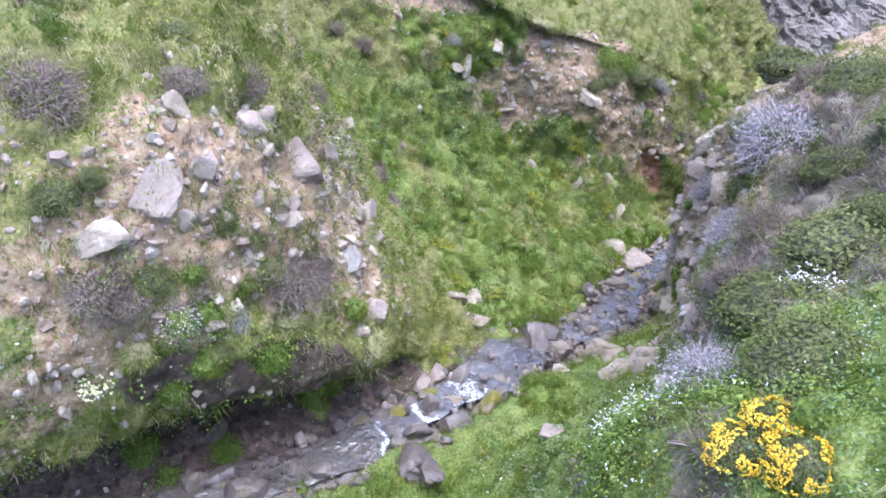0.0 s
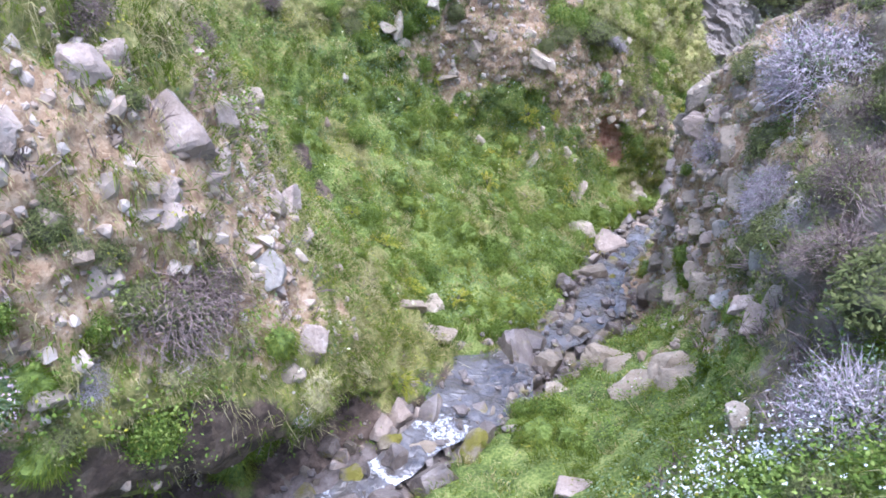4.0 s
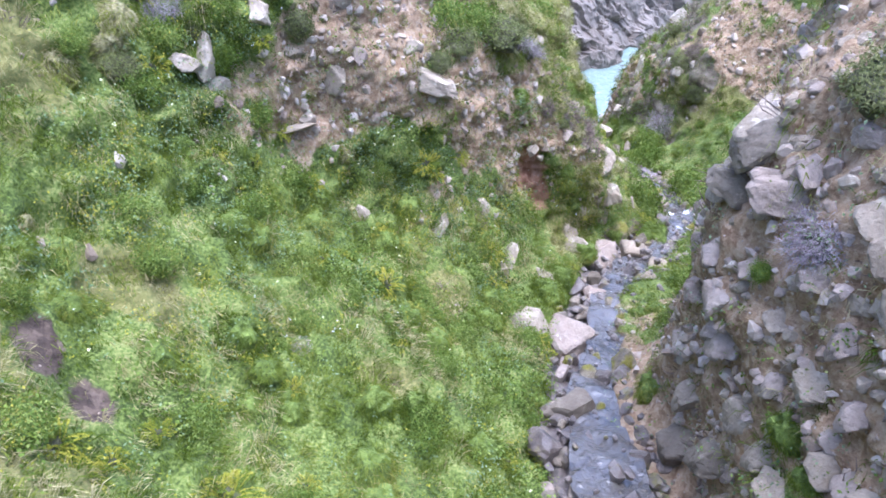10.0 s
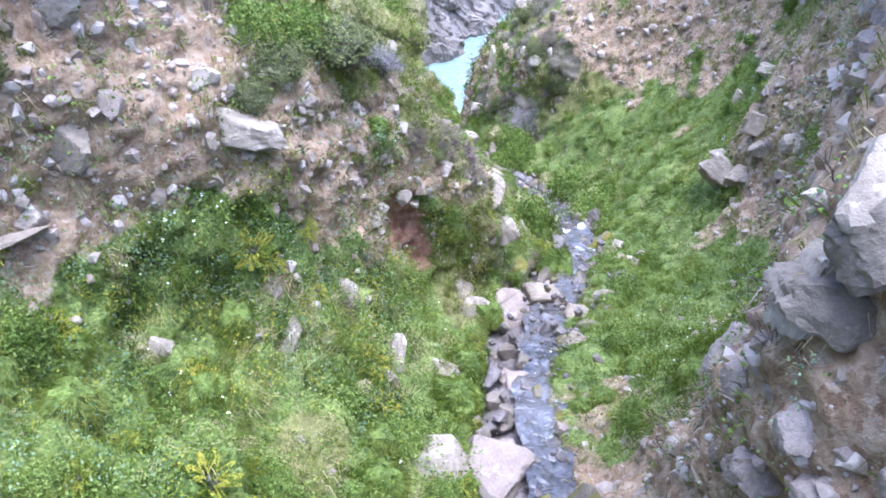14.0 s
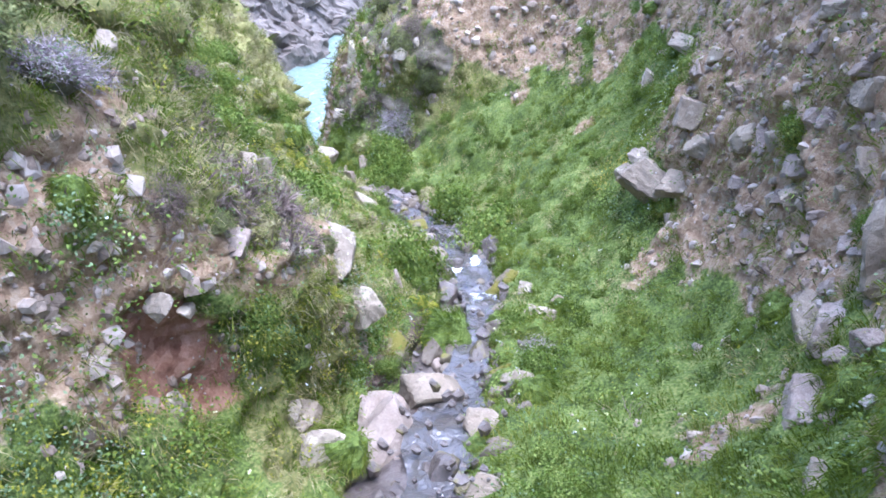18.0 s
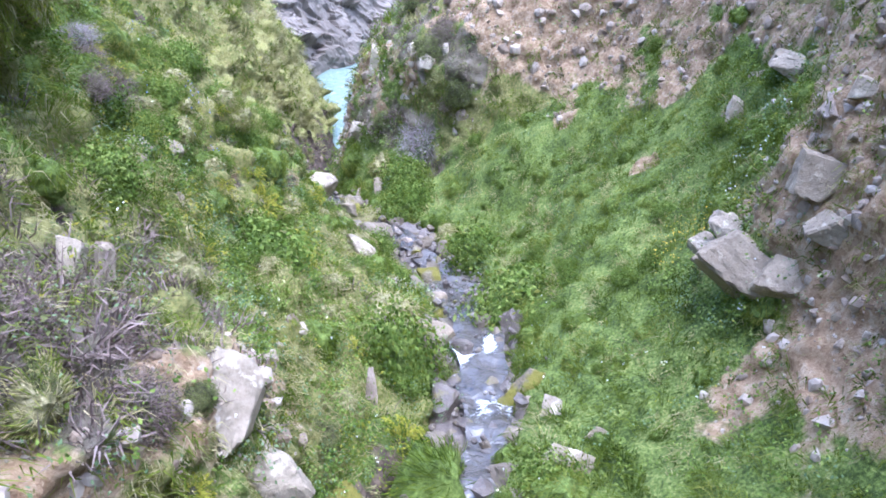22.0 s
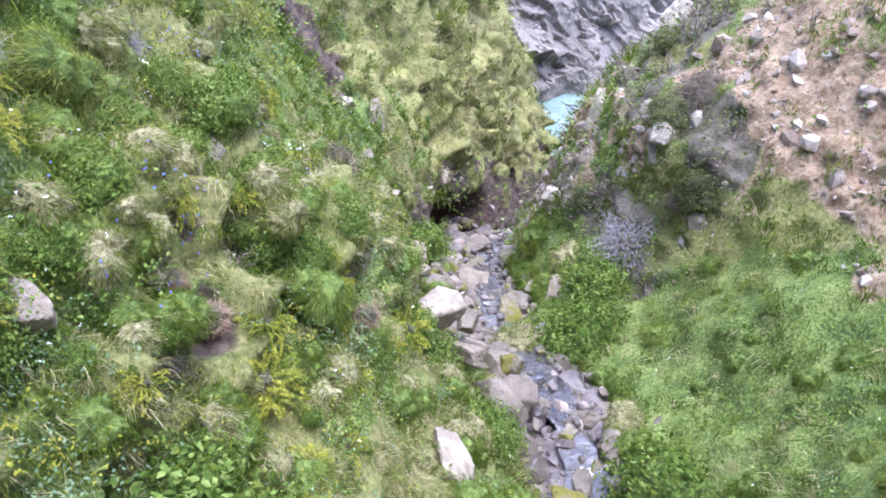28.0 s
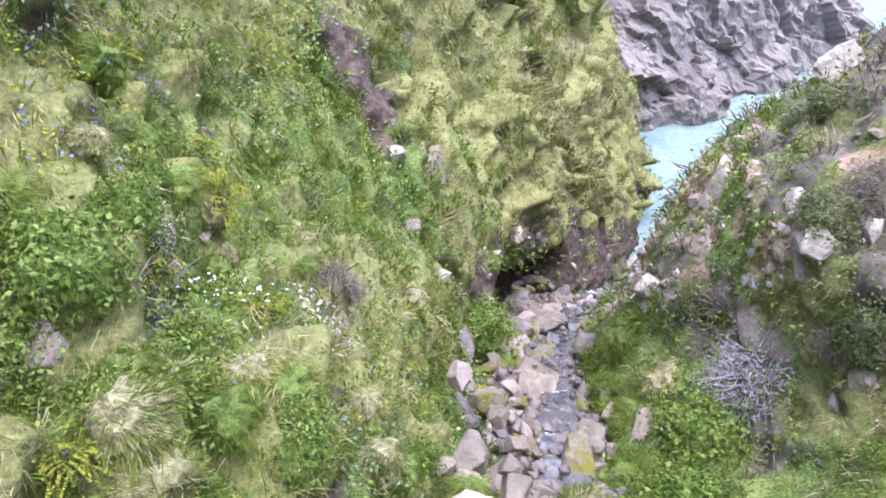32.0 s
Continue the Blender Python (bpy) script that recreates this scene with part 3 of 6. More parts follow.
for x, y, z, reach in ((-1.85, 4.3, 7.35, 0.3), (-1.5, 4.7, 7.3, 0.25), (-1.15, 5.1, 6.9, 0.28), (-0.9, 5.3, 6.3, 0.25), (-2.3, 3.9, 7.4, 0.2), (-0.8, 5.0, 5.8, 0.2), (0.3, 11.3, 5.3, 0.4), (1.6, 11.6, 4.9, 0.4)):
    spot(0, "e", x, y, z, reach)
for x, y, z, reach in ((4.02, 12.18, 2.75, 0.24), (4.15, 12.2, 2.45, 0.18), (3.97, 12.2, 2.98, 0.16)):
    spot(0, "o", x, y, z, reach)
for x, y, z, reach in ((9.0, 11.9, 0.9, 0.14), (11.0, 14.4, 0.8, 0.16), (12.4, 16.6, 0.0, 0.2), (8.4, 11.5, 1.3, 0.2)):
    spot(1, "e", x, y, z, reach)
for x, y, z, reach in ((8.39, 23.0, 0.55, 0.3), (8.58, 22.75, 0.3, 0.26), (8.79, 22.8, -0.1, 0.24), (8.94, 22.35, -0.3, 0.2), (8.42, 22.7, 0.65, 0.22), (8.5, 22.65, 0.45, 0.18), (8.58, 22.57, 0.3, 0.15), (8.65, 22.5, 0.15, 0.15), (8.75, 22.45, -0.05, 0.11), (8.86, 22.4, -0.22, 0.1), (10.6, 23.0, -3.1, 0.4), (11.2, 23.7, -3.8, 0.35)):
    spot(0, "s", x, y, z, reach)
for x, y, z, reach in ((-2.04, 4.29, 7.69, 0.2), (-1.82, 4.35, 7.56, 0.2), (-2.02, 4.45, 7.78, 0.15), (-1.71, 4.3, 7.27, 0.18), (-1.08, 5.13, 6.83, 0.2), (-0.94, 5.43, 6.51, 0.22), (-0.86, 5.17, 6.27, 0.2), (-0.77, 4.94, 5.97, 0.2), (-1.05, 5.53, 6.84, 0.2), (-1.58, 4.51, 7.36, 0.2), (-1.42, 4.83, 7.41, 0.2)):
    spot(0, "e", x, y, z, reach)
for x, y, z, reach in ((-2.07, 3.59, 6.05, 0.2), (-1.71, 3.85, 5.72, 0.2), (-0.9, 4.4, 5.5, 0.16), (-1.18, 4.19, 5.58, 0.18)):
    spot(0, "s", x, y, z, reach)
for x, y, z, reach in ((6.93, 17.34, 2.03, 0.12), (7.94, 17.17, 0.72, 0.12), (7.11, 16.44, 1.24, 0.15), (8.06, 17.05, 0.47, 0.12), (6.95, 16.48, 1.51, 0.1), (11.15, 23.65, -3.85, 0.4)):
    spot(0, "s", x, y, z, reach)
for x, y, z, reach in ((-0.19, 11.14, 5.73, 0.45), (0.04, 11.11, 5.47, 0.45), (-0.25, 10.87, 5.42, 0.45), (0.27, 11.30, 5.60, 0.45), (0.67, 11.47, 5.61, 0.45), (0.08, 11.00, 5.21, 0.45), (-0.32, 10.97, 5.62, 0.45)):
    spot(0, "h", x, y, z, reach)
for x, y, z, reach in ((1.9, 3.2, 6.7, 0.5), (2.4, 3.0, 7.2, 0.5), (1.3, 3.1, 6.3, 0.4)):
    spot(1, "h", x, y, z, reach)

for x, y, z, reach in ((-1.04, 6.52, 6.32, 0.2), (-1.01, 6.85, 6.0, 0.16), (-0.99, 6.26, 6.2, 0.18), (-0.91, 5.85, 6.25, 0.18), (-1.12, 7.05, 6.15, 0.2), (-0.87, 5.52, 6.21, 0.15), (-0.84, 5.8, 6.05, 0.12)):
    spot(0, "e", x, y, z, reach)
for x, y, z, reach in ((-0.83, 6.41, 5.62, 0.22), (-0.86, 6.5, 5.85, 0.16), (-0.65, 6.1, 5.55, 0.2), (-0.61, 6.22, 5.3, 0.2), (-0.66, 5.68, 5.75, 0.18), (-1.0, 7.4, 5.75, 0.25)):
    spot(0, "d", x, y, z, reach)
for x, y, z, reach in ((-0.92, 8.75, 4.76, 0.16), (-0.48, 6.46, 5.03, 0.12), (-0.71, 8.54, 4.43, 0.16)):
    spot(0, "s", x, y, z, reach)
for x, y, z, reach in ((-0.73, 7.53, 4.91, 0.2), (-0.35, 9.39, 4.53, 0.25), (-1.18, 8.61, 5.19, 0.3), (-1.0, 7.81, 5.25, 0.25), (-0.75, 6.72, 5.39, 0.2), (-0.63, 6.65, 5.04, 0.2), (-0.95, 6.99, 5.54, 0.2), (1.2, 8.95, 3.41, 0.2), (2.16, 10.3, 2.91, 0.25)):
    spot(0, "d", x, y, z, reach)
for x, y, z, reach in ((13.22, 21.35, 0.11, 0.5), (13.17, 20.65, 0.44, 0.4), (12.56, 20.63, 0.01, 0.35), (12.41, 19.4, 0.19, 0.3), (12.5, 19.06, 0.29, 0.3), (12.36, 18.8, 0.04, 0.25)):
    spot(1, "b", x, y, z, reach)
for x, y, z, reach in ((13.1, 20.1, 0.7, 0.35), (12.6, 19.75, 0.4, 0.3), (12.9, 21.0, 0.2, 0.3)):
    spot(1, "d", x, y, z, reach)

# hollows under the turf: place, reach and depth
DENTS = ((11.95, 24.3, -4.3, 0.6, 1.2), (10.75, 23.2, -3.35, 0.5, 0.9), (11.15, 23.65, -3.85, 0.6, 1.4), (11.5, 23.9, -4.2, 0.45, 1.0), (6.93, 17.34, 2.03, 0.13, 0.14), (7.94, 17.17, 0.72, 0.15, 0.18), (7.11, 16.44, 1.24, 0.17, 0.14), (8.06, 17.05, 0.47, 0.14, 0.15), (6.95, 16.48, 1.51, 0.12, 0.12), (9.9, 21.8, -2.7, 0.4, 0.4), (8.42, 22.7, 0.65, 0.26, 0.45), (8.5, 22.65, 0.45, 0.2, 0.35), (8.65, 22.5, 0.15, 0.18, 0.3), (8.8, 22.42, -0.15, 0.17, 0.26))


def bilinear(table, u, v):
    i, k = np.clip(u.astype(int), 0, table.shape[0] - 2), np.clip(v.astype(int), 0, table.shape[1] - 2)
    a, c = np.clip(u - i, 0, 1)[:, None], np.clip(v - k, 0, 1)[:, None]
    return (table[i, k] * (1 - a) + table[i + 1, k] * a) * (1 - c) + (table[i, k + 1] * (1 - a) + table[i + 1, k + 1] * a) * c


def sheet_mesh(name, sheet, material, flip=False, marks=None):
    nu, nv = sheet.shape[:2]
    i = np.arange(nu * nv).reshape(nu, nv)
    q = np.stack([i[:-1, :-1], i[1:, :-1], i[1:, 1:], i[:-1, 1:]], axis=-1).reshape(-1, 4)
    if flip:
        q = q[:, ::-1]
    return raw_mesh(name, sheet.reshape(-1, 3), q, material, True, marks)


def raw_mesh(name, verts, faces, material, smooth=False, marks=None):
    me = bpy.data.meshes.new(name)
    size = faces.shape[1]
    me.vertices.add(len(verts))
    me.vertices.foreach_set("co", np.ascontiguousarray(verts, np.float32).reshape(-1))
    me.loops.add(faces.size)
    me.loops.foreach_set("vertex_index", np.ascontiguousarray(faces, np.int32).reshape(-1))
    me.polygons.add(len(faces))
    me.polygons.foreach_set("loop_start", np.arange(0, faces.size, size, dtype=np.int32))
    me.polygons.foreach_set("loop_total", np.full(len(faces), size, dtype=np.int32))
    me.update(calc_edges=True)
    me.polygons.foreach_set("use_smooth", np.full(len(faces), smooth))
    for key, values in (marks or {}).items():
        me.attributes.new(key, "FLOAT", "POINT").data.foreach_set("value", np.ascontiguousarray(values, np.float32))
    me.materials.append(material)
    return new(name, me)


rng = np.random.default_rng(7)


def hummocks(p, n, w, vv):
    """Rounded turf humps with straw-covered tops and dark earthy hollows below them."""
    r = np.random.default_rng(77)
    raised = np.zeros(len(p))
    turf = w[:, COVERS.index("d")] + w[:, COVERS.index("h")] + 0.7 * w[:, COVERS.index("g")]
    want = turf * (vv > 2.2) * (vv < 8.3) * np.clip((p[:, 1] - 13.6) / 1.0, 0, 1) * np.clip((20.6 - p[:, 1]) / 1.0, 0, 1)
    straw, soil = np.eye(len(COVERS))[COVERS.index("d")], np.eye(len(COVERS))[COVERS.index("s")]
    for k in r.choice(len(p), size=230, p=want / want.sum()):
        size = r.uniform(0.11, 0.3)
        down = n[k] * n[k, 2] - np.array([0, 0, 1.0])
        down /= max(np.linalg.norm(down), 1e-6)
        m = np.where(np.abs(p - p[k]).max(axis=1) < size * 2.4)[0]
        d = p[m] - p[k]
        along = d @ down
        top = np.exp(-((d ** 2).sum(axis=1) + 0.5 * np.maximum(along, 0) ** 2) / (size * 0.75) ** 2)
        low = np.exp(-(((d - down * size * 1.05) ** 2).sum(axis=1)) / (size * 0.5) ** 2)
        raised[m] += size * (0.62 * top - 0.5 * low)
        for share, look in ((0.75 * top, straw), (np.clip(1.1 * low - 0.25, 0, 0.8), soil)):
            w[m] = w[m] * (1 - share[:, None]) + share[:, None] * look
    return np.clip(raised, -0.17, 0.22), w


def bank(name, sections, text, flip, label):
    sheet, u, v = loft(sections, 0.05, 0.045, 60.0)
    n = normals_of(sheet) * (1 if flip else -1)
    p = sheet.reshape(-1, 3)
    uu, vv = np.repeat(u, len(v)), np.tile(v, len(u))
    wob = 0.95 * np.stack([fbm(p * 1.6, 3, 40), fbm(p * 1.6, 3, 50)], 1)
    w = bilinear(cover(text, len(sections)), np.clip(uu + wob[:, 0], 0, len(sections) - 1), np.clip(vv + wob[:, 1] * 0.8, 0, 10))
    for k, x, y, z, reach in SPOTS[0 if flip else 1]:
        if reach:
            on = np.clip(1.6 - np.linalg.norm(p - [x, y, z], axis=1) / reach + 0.75 * wob[:, 0], 0, 1)[:, None]
            w = w * (1 - on) + on * np.eye(len(COVERS))[k]
    hump = np.zeros(len(p))
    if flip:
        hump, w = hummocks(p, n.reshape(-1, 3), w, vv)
    w = dict(zip(COVERS, w.T))
    bare = w["e"] + w["r"] + w["o"]
    w["y"] = p[:, 1]
    w["n1"], w["n2"] = (np.clip(0.5 + 1.1 * fbm(p * s, 3, k), 0, 1) for s, k in ((0.8, 201), (1.9, 203)))
    lump = fbm(p * 2.1, 3, 3)
    grit = fbm(p * 6.0, 4, 9, 0.6)
    mop = np.abs(fbm(p * 3.3, 2, 21))
    h = 0.05 * lump + 0.035 * bare * grit + 0.02 * grit
    h += (0.8 * w["d"] + w["h"] + 0.5 * w["m"] + w["b"] + 0.4 * w["g"]) * (1.0 if flip else 0.45) * (0.24 * (0.4 - mop) + 0.08 * (0.35 - np.abs(fbm(p * 7.5, 2, 23))))
    ledge = (-0.8 * p[:, 2] + 1.3 * fbm(p * 0.8, 3, 131)) % 1.0
    seaward = np.clip((p[:, 1] - 20.5) / 1.5, 0, 1) * np.clip((9.5 - vv) / 2, 0, 1) * (1 if flip else 0)
    h += seaward * (w["m"] + w["d"] + 0.5 * w["g"]) * 0.7 * (ledge - 0.5) * np.clip(0.5 + 2.2 * fbm(p * 0.7, 2, 133), 0, 1)
    h += w["b"] * 0.14 * fbm(p * 2.6, 2, 37)
    h += w["m"] * (0.2 * fbm(p * np.array([1.2, 1.2, 2.0]), 3, 31) + 0.27 * (0.3 - np.abs(fbm(p * np.array([0.7, 0.7, 2.4]), 3, 39))) - 0.2 * np.clip(np.abs(vnoise(p * 1.7, 35)) - 0.45, 0, 1))
    h += w["r"] * 0.14 * fbm(p * 1.5, 4, 33, 0.6)
    h -= w["o"] * 0.14
    h += hump
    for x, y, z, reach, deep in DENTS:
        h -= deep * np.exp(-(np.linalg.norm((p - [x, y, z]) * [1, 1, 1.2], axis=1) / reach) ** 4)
    far = np.clip((vv - 8.5) / 1.5, 0, 1)
    h += far * 1.2 * fbm(p * 0.15, 3, 61)
    sheet = sheet + n * h.reshape(sheet.shape[:2])[:, :, None]
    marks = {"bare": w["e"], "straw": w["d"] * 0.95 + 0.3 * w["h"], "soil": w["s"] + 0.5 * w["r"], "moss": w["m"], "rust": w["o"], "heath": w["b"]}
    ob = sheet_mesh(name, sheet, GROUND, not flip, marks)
    tagged(ob, label, "bank", kind="structure")
    n = normals_of(sheet) * (1 if flip else -1)
    return sheet, n, w, vv.reshape(sheet.shape[:2])


BANKS = [
    bank("bank_left", LEFT, LEFT_COVER, True, "steep grassy gully bank with stony earth scarps"),
    bank("bank_right", RIGHT, RIGHT_COVER, False, "stony earth bank of the gully with a green hollow"),
]
SPOT = np.concatenate([b[0].reshape(-1, 3) for b in BANKS])
FACE = np.concatenate([b[1].reshape(-1, 3) for b in BANKS])


def facing(p):
    """The land's outward direction at the point nearest to p."""
    return FACE[((SPOT - np.asarray(p)) ** 2).sum(axis=1).argmin()]


# ---- stream: bed, water and sea ----
def strip(half, count, stepped, step=0.05):
    c = np.array(COURSE)
    q = spline(c, even(c, step))
    t = np.gradient(q, axis=0)
    t[:, 2] = 0
    t /= np.linalg.norm(t, axis=1)[:, None]
    side = np.stack([t[:, 1], -t[:, 0], 0 * t[:, 0]], 1)
    s = np.arange(len(q)) * step
    across = np.linspace(-1, 1, count)
    sheet = q[:, None] + side[:, None] * (across[None, :] * half(q)[:, None])[:, :, None]
    ragged = vnoise(sheet.reshape(-1, 3) * 2.6, 17).reshape(sheet.shape[:2]) + 0.5 * vnoise(sheet.reshape(-1, 3) * 7, 19).reshape(sheet.shape[:2])
    saw = ((s / 0.8 + 0.9 * vnoise(q * 0.9, 15))[:, None] + 0.45 * ragged) % 1.0
    fall = np.clip((saw - 0.5) / 0.5, 0, 1)
    fall = fall * fall * (3 - 2 * fall)
    grade = -np.gradient(q[:, 2], step)
    sheet[:, :, 2] += stepped * (saw - fall) * 0.35 * grade[:, None]
    return sheet, np.exp(-((saw - 0.8) / 0.14) ** 2)


def stream_half(q):
    w = 0.2 + 0.09 * vnoise(q * 1.3, 5) + 0.05 * vnoise(q * 4.0, 7)
    for x, y, more in ((2.7, 8.0, 0.15), (5.55, 11.65, 0.17), (9.1, 15.5, 0.24), (0.7, 5.8, 0.24), (4.4, 10.4, 0.1)):
        w = w + more * np.exp(-((q[:, 0] - x) ** 2 + (q[:, 1] - y) ** 2) / 0.3)
    return w


bed, _ = strip(lambda q: 0.8 + 0.5 * np.clip((q[:, 1] - 16.2) / 0.8, 0, 1), 52, 0.0)
bp = bed.reshape(-1, 3)
rise = np.tile(np.linspace(-1, 1, 52) ** 4 * -0.35, len(bed))
bed = bed + np.stack([0 * rise, 0 * rise, 0.07 * fbm(bp * 3.5, 4, 71, 0.6) + rise - 0.02], 1).reshape(bed.shape)
tagged(sheet_mesh("streambed", bed, BED, True), "stony brown bed of the small stream", "streambed", kind="structure")
flow, steep = strip(stream_half, 26, 1.0)
fp = flow.reshape(-1, 3)
flow = flow + np.stack([0 * fp[:, 0], 0 * fp[:, 0], 0.012 * fbm(fp * 9, 3, 81) + 0.05], 1).reshape(flow.shape)
foam = steep.reshape(-1) * 0.9 * np.clip(0.25 + 1.2 * vnoise(fp * 0.9, 83), 0, 1)
tagged(sheet_mesh("stream_water", flow, WATER, True, {"foam": foam}), "shallow clear stream with white riffles", "water", kind="structure")

gx, gy = np.meshgrid(np.linspace(-1, 1, 160), np.linspace(-1, 1, 160), indexing="ij")
swell = np.stack([20 + 1500 * np.sign(gx) * np.abs(gx) ** 3 + 20 * gx, 34 + 1500 * np.sign(gy) * np.abs(gy) ** 3 + 20 * gy, -6.6 + 0 * gx], -1)
near = np.exp(-((swell[:, :, 0] - 17) ** 2 + (swell[:, :, 1] - 29) ** 2) / 60).reshape(-1)
swell[:, :, 2] += 0.1 * fbm(swell.reshape(-1, 3) * 0.7, 3, 91).reshape(swell.shape[:2])
tagged(sheet_mesh("sea", swell, SEA, True, {"foam": near * 0.12}), "turquoise sea inlet streaked with foam", "sea", kind="structure")


# ---- the rock headland across the inlet ----
def headland():
    foot = spline(np.array([(9.0, 40.0, -7.5), (15.0, 34.6, -7.5), (17.2, 33.0, -7.5), (20.0, 34.2, -7.5), (24.5, 36.2, -7.5), (28.0, 38.4, -7.5), (29.0, 43.0, -7.5), (26.0, 50.0, -7.5)], float), np.linspace(0, 7, 420))
    up = np.linspace(0, 1, 200)
    back = np.array([-0.35, 0.94, 0.0])
    s = foot[:, None] + back * (up[None, :, None] * 9 + 8 * up[None, :, None] ** 3) + np.array([0, 0, 1.0]) * (16 * up[None, :, None] ** 0.85)
    p = s.reshape(-1, 3)
    tilt = p @ np.array([[0.8, 0.1, 0.6], [0.2, 0.9, -0.3], [-0.5, 0.3, 0.8]])
    h = 0.8 * fbm(p * 0.2, 3, 101) + 0.1 * fbm(p * 1.6, 4, 107, 0.6)
    r = np.random.default_rng(61)
    for count, squeeze, rise in ((420, (0.5, 0.75, 1.1), 0.42), (2200, (0.5, 0.8, 1.2), 0.24), (3600, (0.7, 1.2, 1.6), 0.12)):
        q = tilt * np.array(squeeze) + 0.07 * np.stack([fbm(p * 0.5, 3, 111 + k) for k in range(3)], 1)
        seeds = q[r.integers(0, len(q), count)]
        near_seed = np.concatenate([((c[:, None] - seeds[None]) ** 2).sum(axis=2).argmin(axis=1) for c in np.array_split(q.astype(np.float32), 60)])
        lean = r.normal(size=(count, 3)) * 0.45
        h += rise * (r.uniform(-0.5, 0.5, count)[near_seed] + ((q - seeds[near_seed]) * lean[near_seed]).sum(axis=1))
    smooth = normals_of(s) * -1
    return s + smooth * h.reshape(s.shape[:2])[:, :, None]


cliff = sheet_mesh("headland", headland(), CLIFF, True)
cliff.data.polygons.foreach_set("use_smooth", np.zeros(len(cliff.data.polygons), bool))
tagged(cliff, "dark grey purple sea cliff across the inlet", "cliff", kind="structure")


# ---- rocks ----
def ball(level):
    bm = bmesh.new()
    bmesh.ops.create_icosphere(bm, subdivisions=level, radius=1.0)
    v = np.array([x.co[:] for x in bm.verts])
    f = np.array([[x.index for x in y.verts] for y in bm.faces])
    bm.free()
    return v, f


def rock_shape(seed, level, cuts, blunt=0.05, edge=90):
    """A block broken by flat faces, with worn edges, about one unit across each way."""
    r = np.random.default_rng(seed)
    v, f = ball(level)
    n = r.normal(size=(cuts, 3))
    n /= np.linalg.norm(n, axis=1)[:, None]
    d = r.uniform(0.55, 0.92, cuts)
    box = np.concatenate([np.eye(3), -np.eye(3)]) + r.normal(size=(6, 3)) * 0.22
    n = np.concatenate([n[:cuts // 2], box / np.linalg.norm(box, axis=1)[:, None]])
    d = np.concatenate([d[:cuts // 2], r.uniform(0.55, 0.75, 6)])
    k = np.maximum(v @ n.T, 0.02) / d
    radius = (k ** edge).sum(axis=1) ** (-1 / edge)
    v = v * np.minimum(radius, 1.15)[:, None]
    v = v * (1 + blunt * fbm(v * 2.2, 3, seed))[:, None] + 0.05 * fbm(v * 5, 4, seed + 5)[:, None] * v
    v -= (v.max(axis=0) + v.min(axis=0)) / 2
    return v / (v.max(axis=0) - v.min(axis=0)), f


SHAPES = [rock_shape(200 + k % 9, 4 if k < 9 else 3, 10 + 2 * (k % 4), 0.04) for k in range(18)]
SHAPES += [rock_shape(260 + k, 4 if k < 4 else 2, 12, 0.09, 16) for k in range(8)]
ROCK_MESH = {}


def rock_mesh(kind, k):
    if (kind, k) not in ROCK_MESH:
        v, f = SHAPES[k]
        ob = raw_mesh("rock", v, f, ROCK[kind])
        ROCK_MESH[kind, k] = ob.data
        bpy.data.objects.remove(ob)
    return ROCK_MESH[kind, k]


NAMES = {"w": "pale lichen-spotted granite", "g": "grey granite", "p": "tan pinkish granite", "b": "bluish grey slate", "d": "dark wet", "s": "grey brown weathered", "q": "white lichen-crusted", "m": "moss-covered"}
ROCK_AT = []


def boulder(kind, x, y, z, w, h, where="set in the earth bank", name="boulder", sink=0.2, group=""):
    k = len(ROCK_AT) * 5 % 9 + (0 if name == "boulder" else 9)
    n = Vector(facing((x, y, z)))
    ob = new(name, rock_mesh(kind, k))
    deep = 0.5 * (w + h) * 0.9
    c = Vector((x, y, z)) - n * deep * sink
    spin = Euler((0.5 * math.sin(x * 9), 0.5 * math.cos(y * 7), math.atan2(-n.x, n.y) + 0.4 * math.sin(z * 11)))
    ob.matrix_basis = Matrix.LocRotScale(c, spin, (w * 1.35, deep * 1.2, h * 1.35))
    size = "large" if w * h > 0.09 else "small" if w * h < 0.025 else "broken"
    tagged(ob, size + " " + NAMES[kind] + " " + name.replace("_", " ") + " " + where, "rock", group)
    ROCK_AT.append((x, y, z, max(w, h)))
    return ob


def rock(kind, x, y, z, w, h, rx, ry, rz, where="half buried in the gully bank"):
    """A broken block with its long side, its thickness and its turn given."""
    k = 18 + len(ROCK_AT) % 4 if (kind in "gbm" and y < 10) or (x > 2.5 and y < 9.3) else (len(ROCK_AT) * 5 + 2) % 9
    ob = new("boulder", rock_mesh(kind, k))
    spin = Euler((rx, ry, rz))
    deep = 0.36 * (w + h) + 0.03
    out = Vector(facing((x, y, z)))
    ob.matrix_basis = Matrix.LocRotScale(Vector((x, y, z)) - out * deep * 0.08, spin, (w * 1.12, deep, h * 1.15))
    size = "large" if w * h > 0.09 else "small" if w * h < 0.025 else "broken"
    tagged(ob, size + " " + NAMES[kind] + " block " + where, "rock")
    ROCK_AT.append((x, y, z, max(w, h)))
    return ob


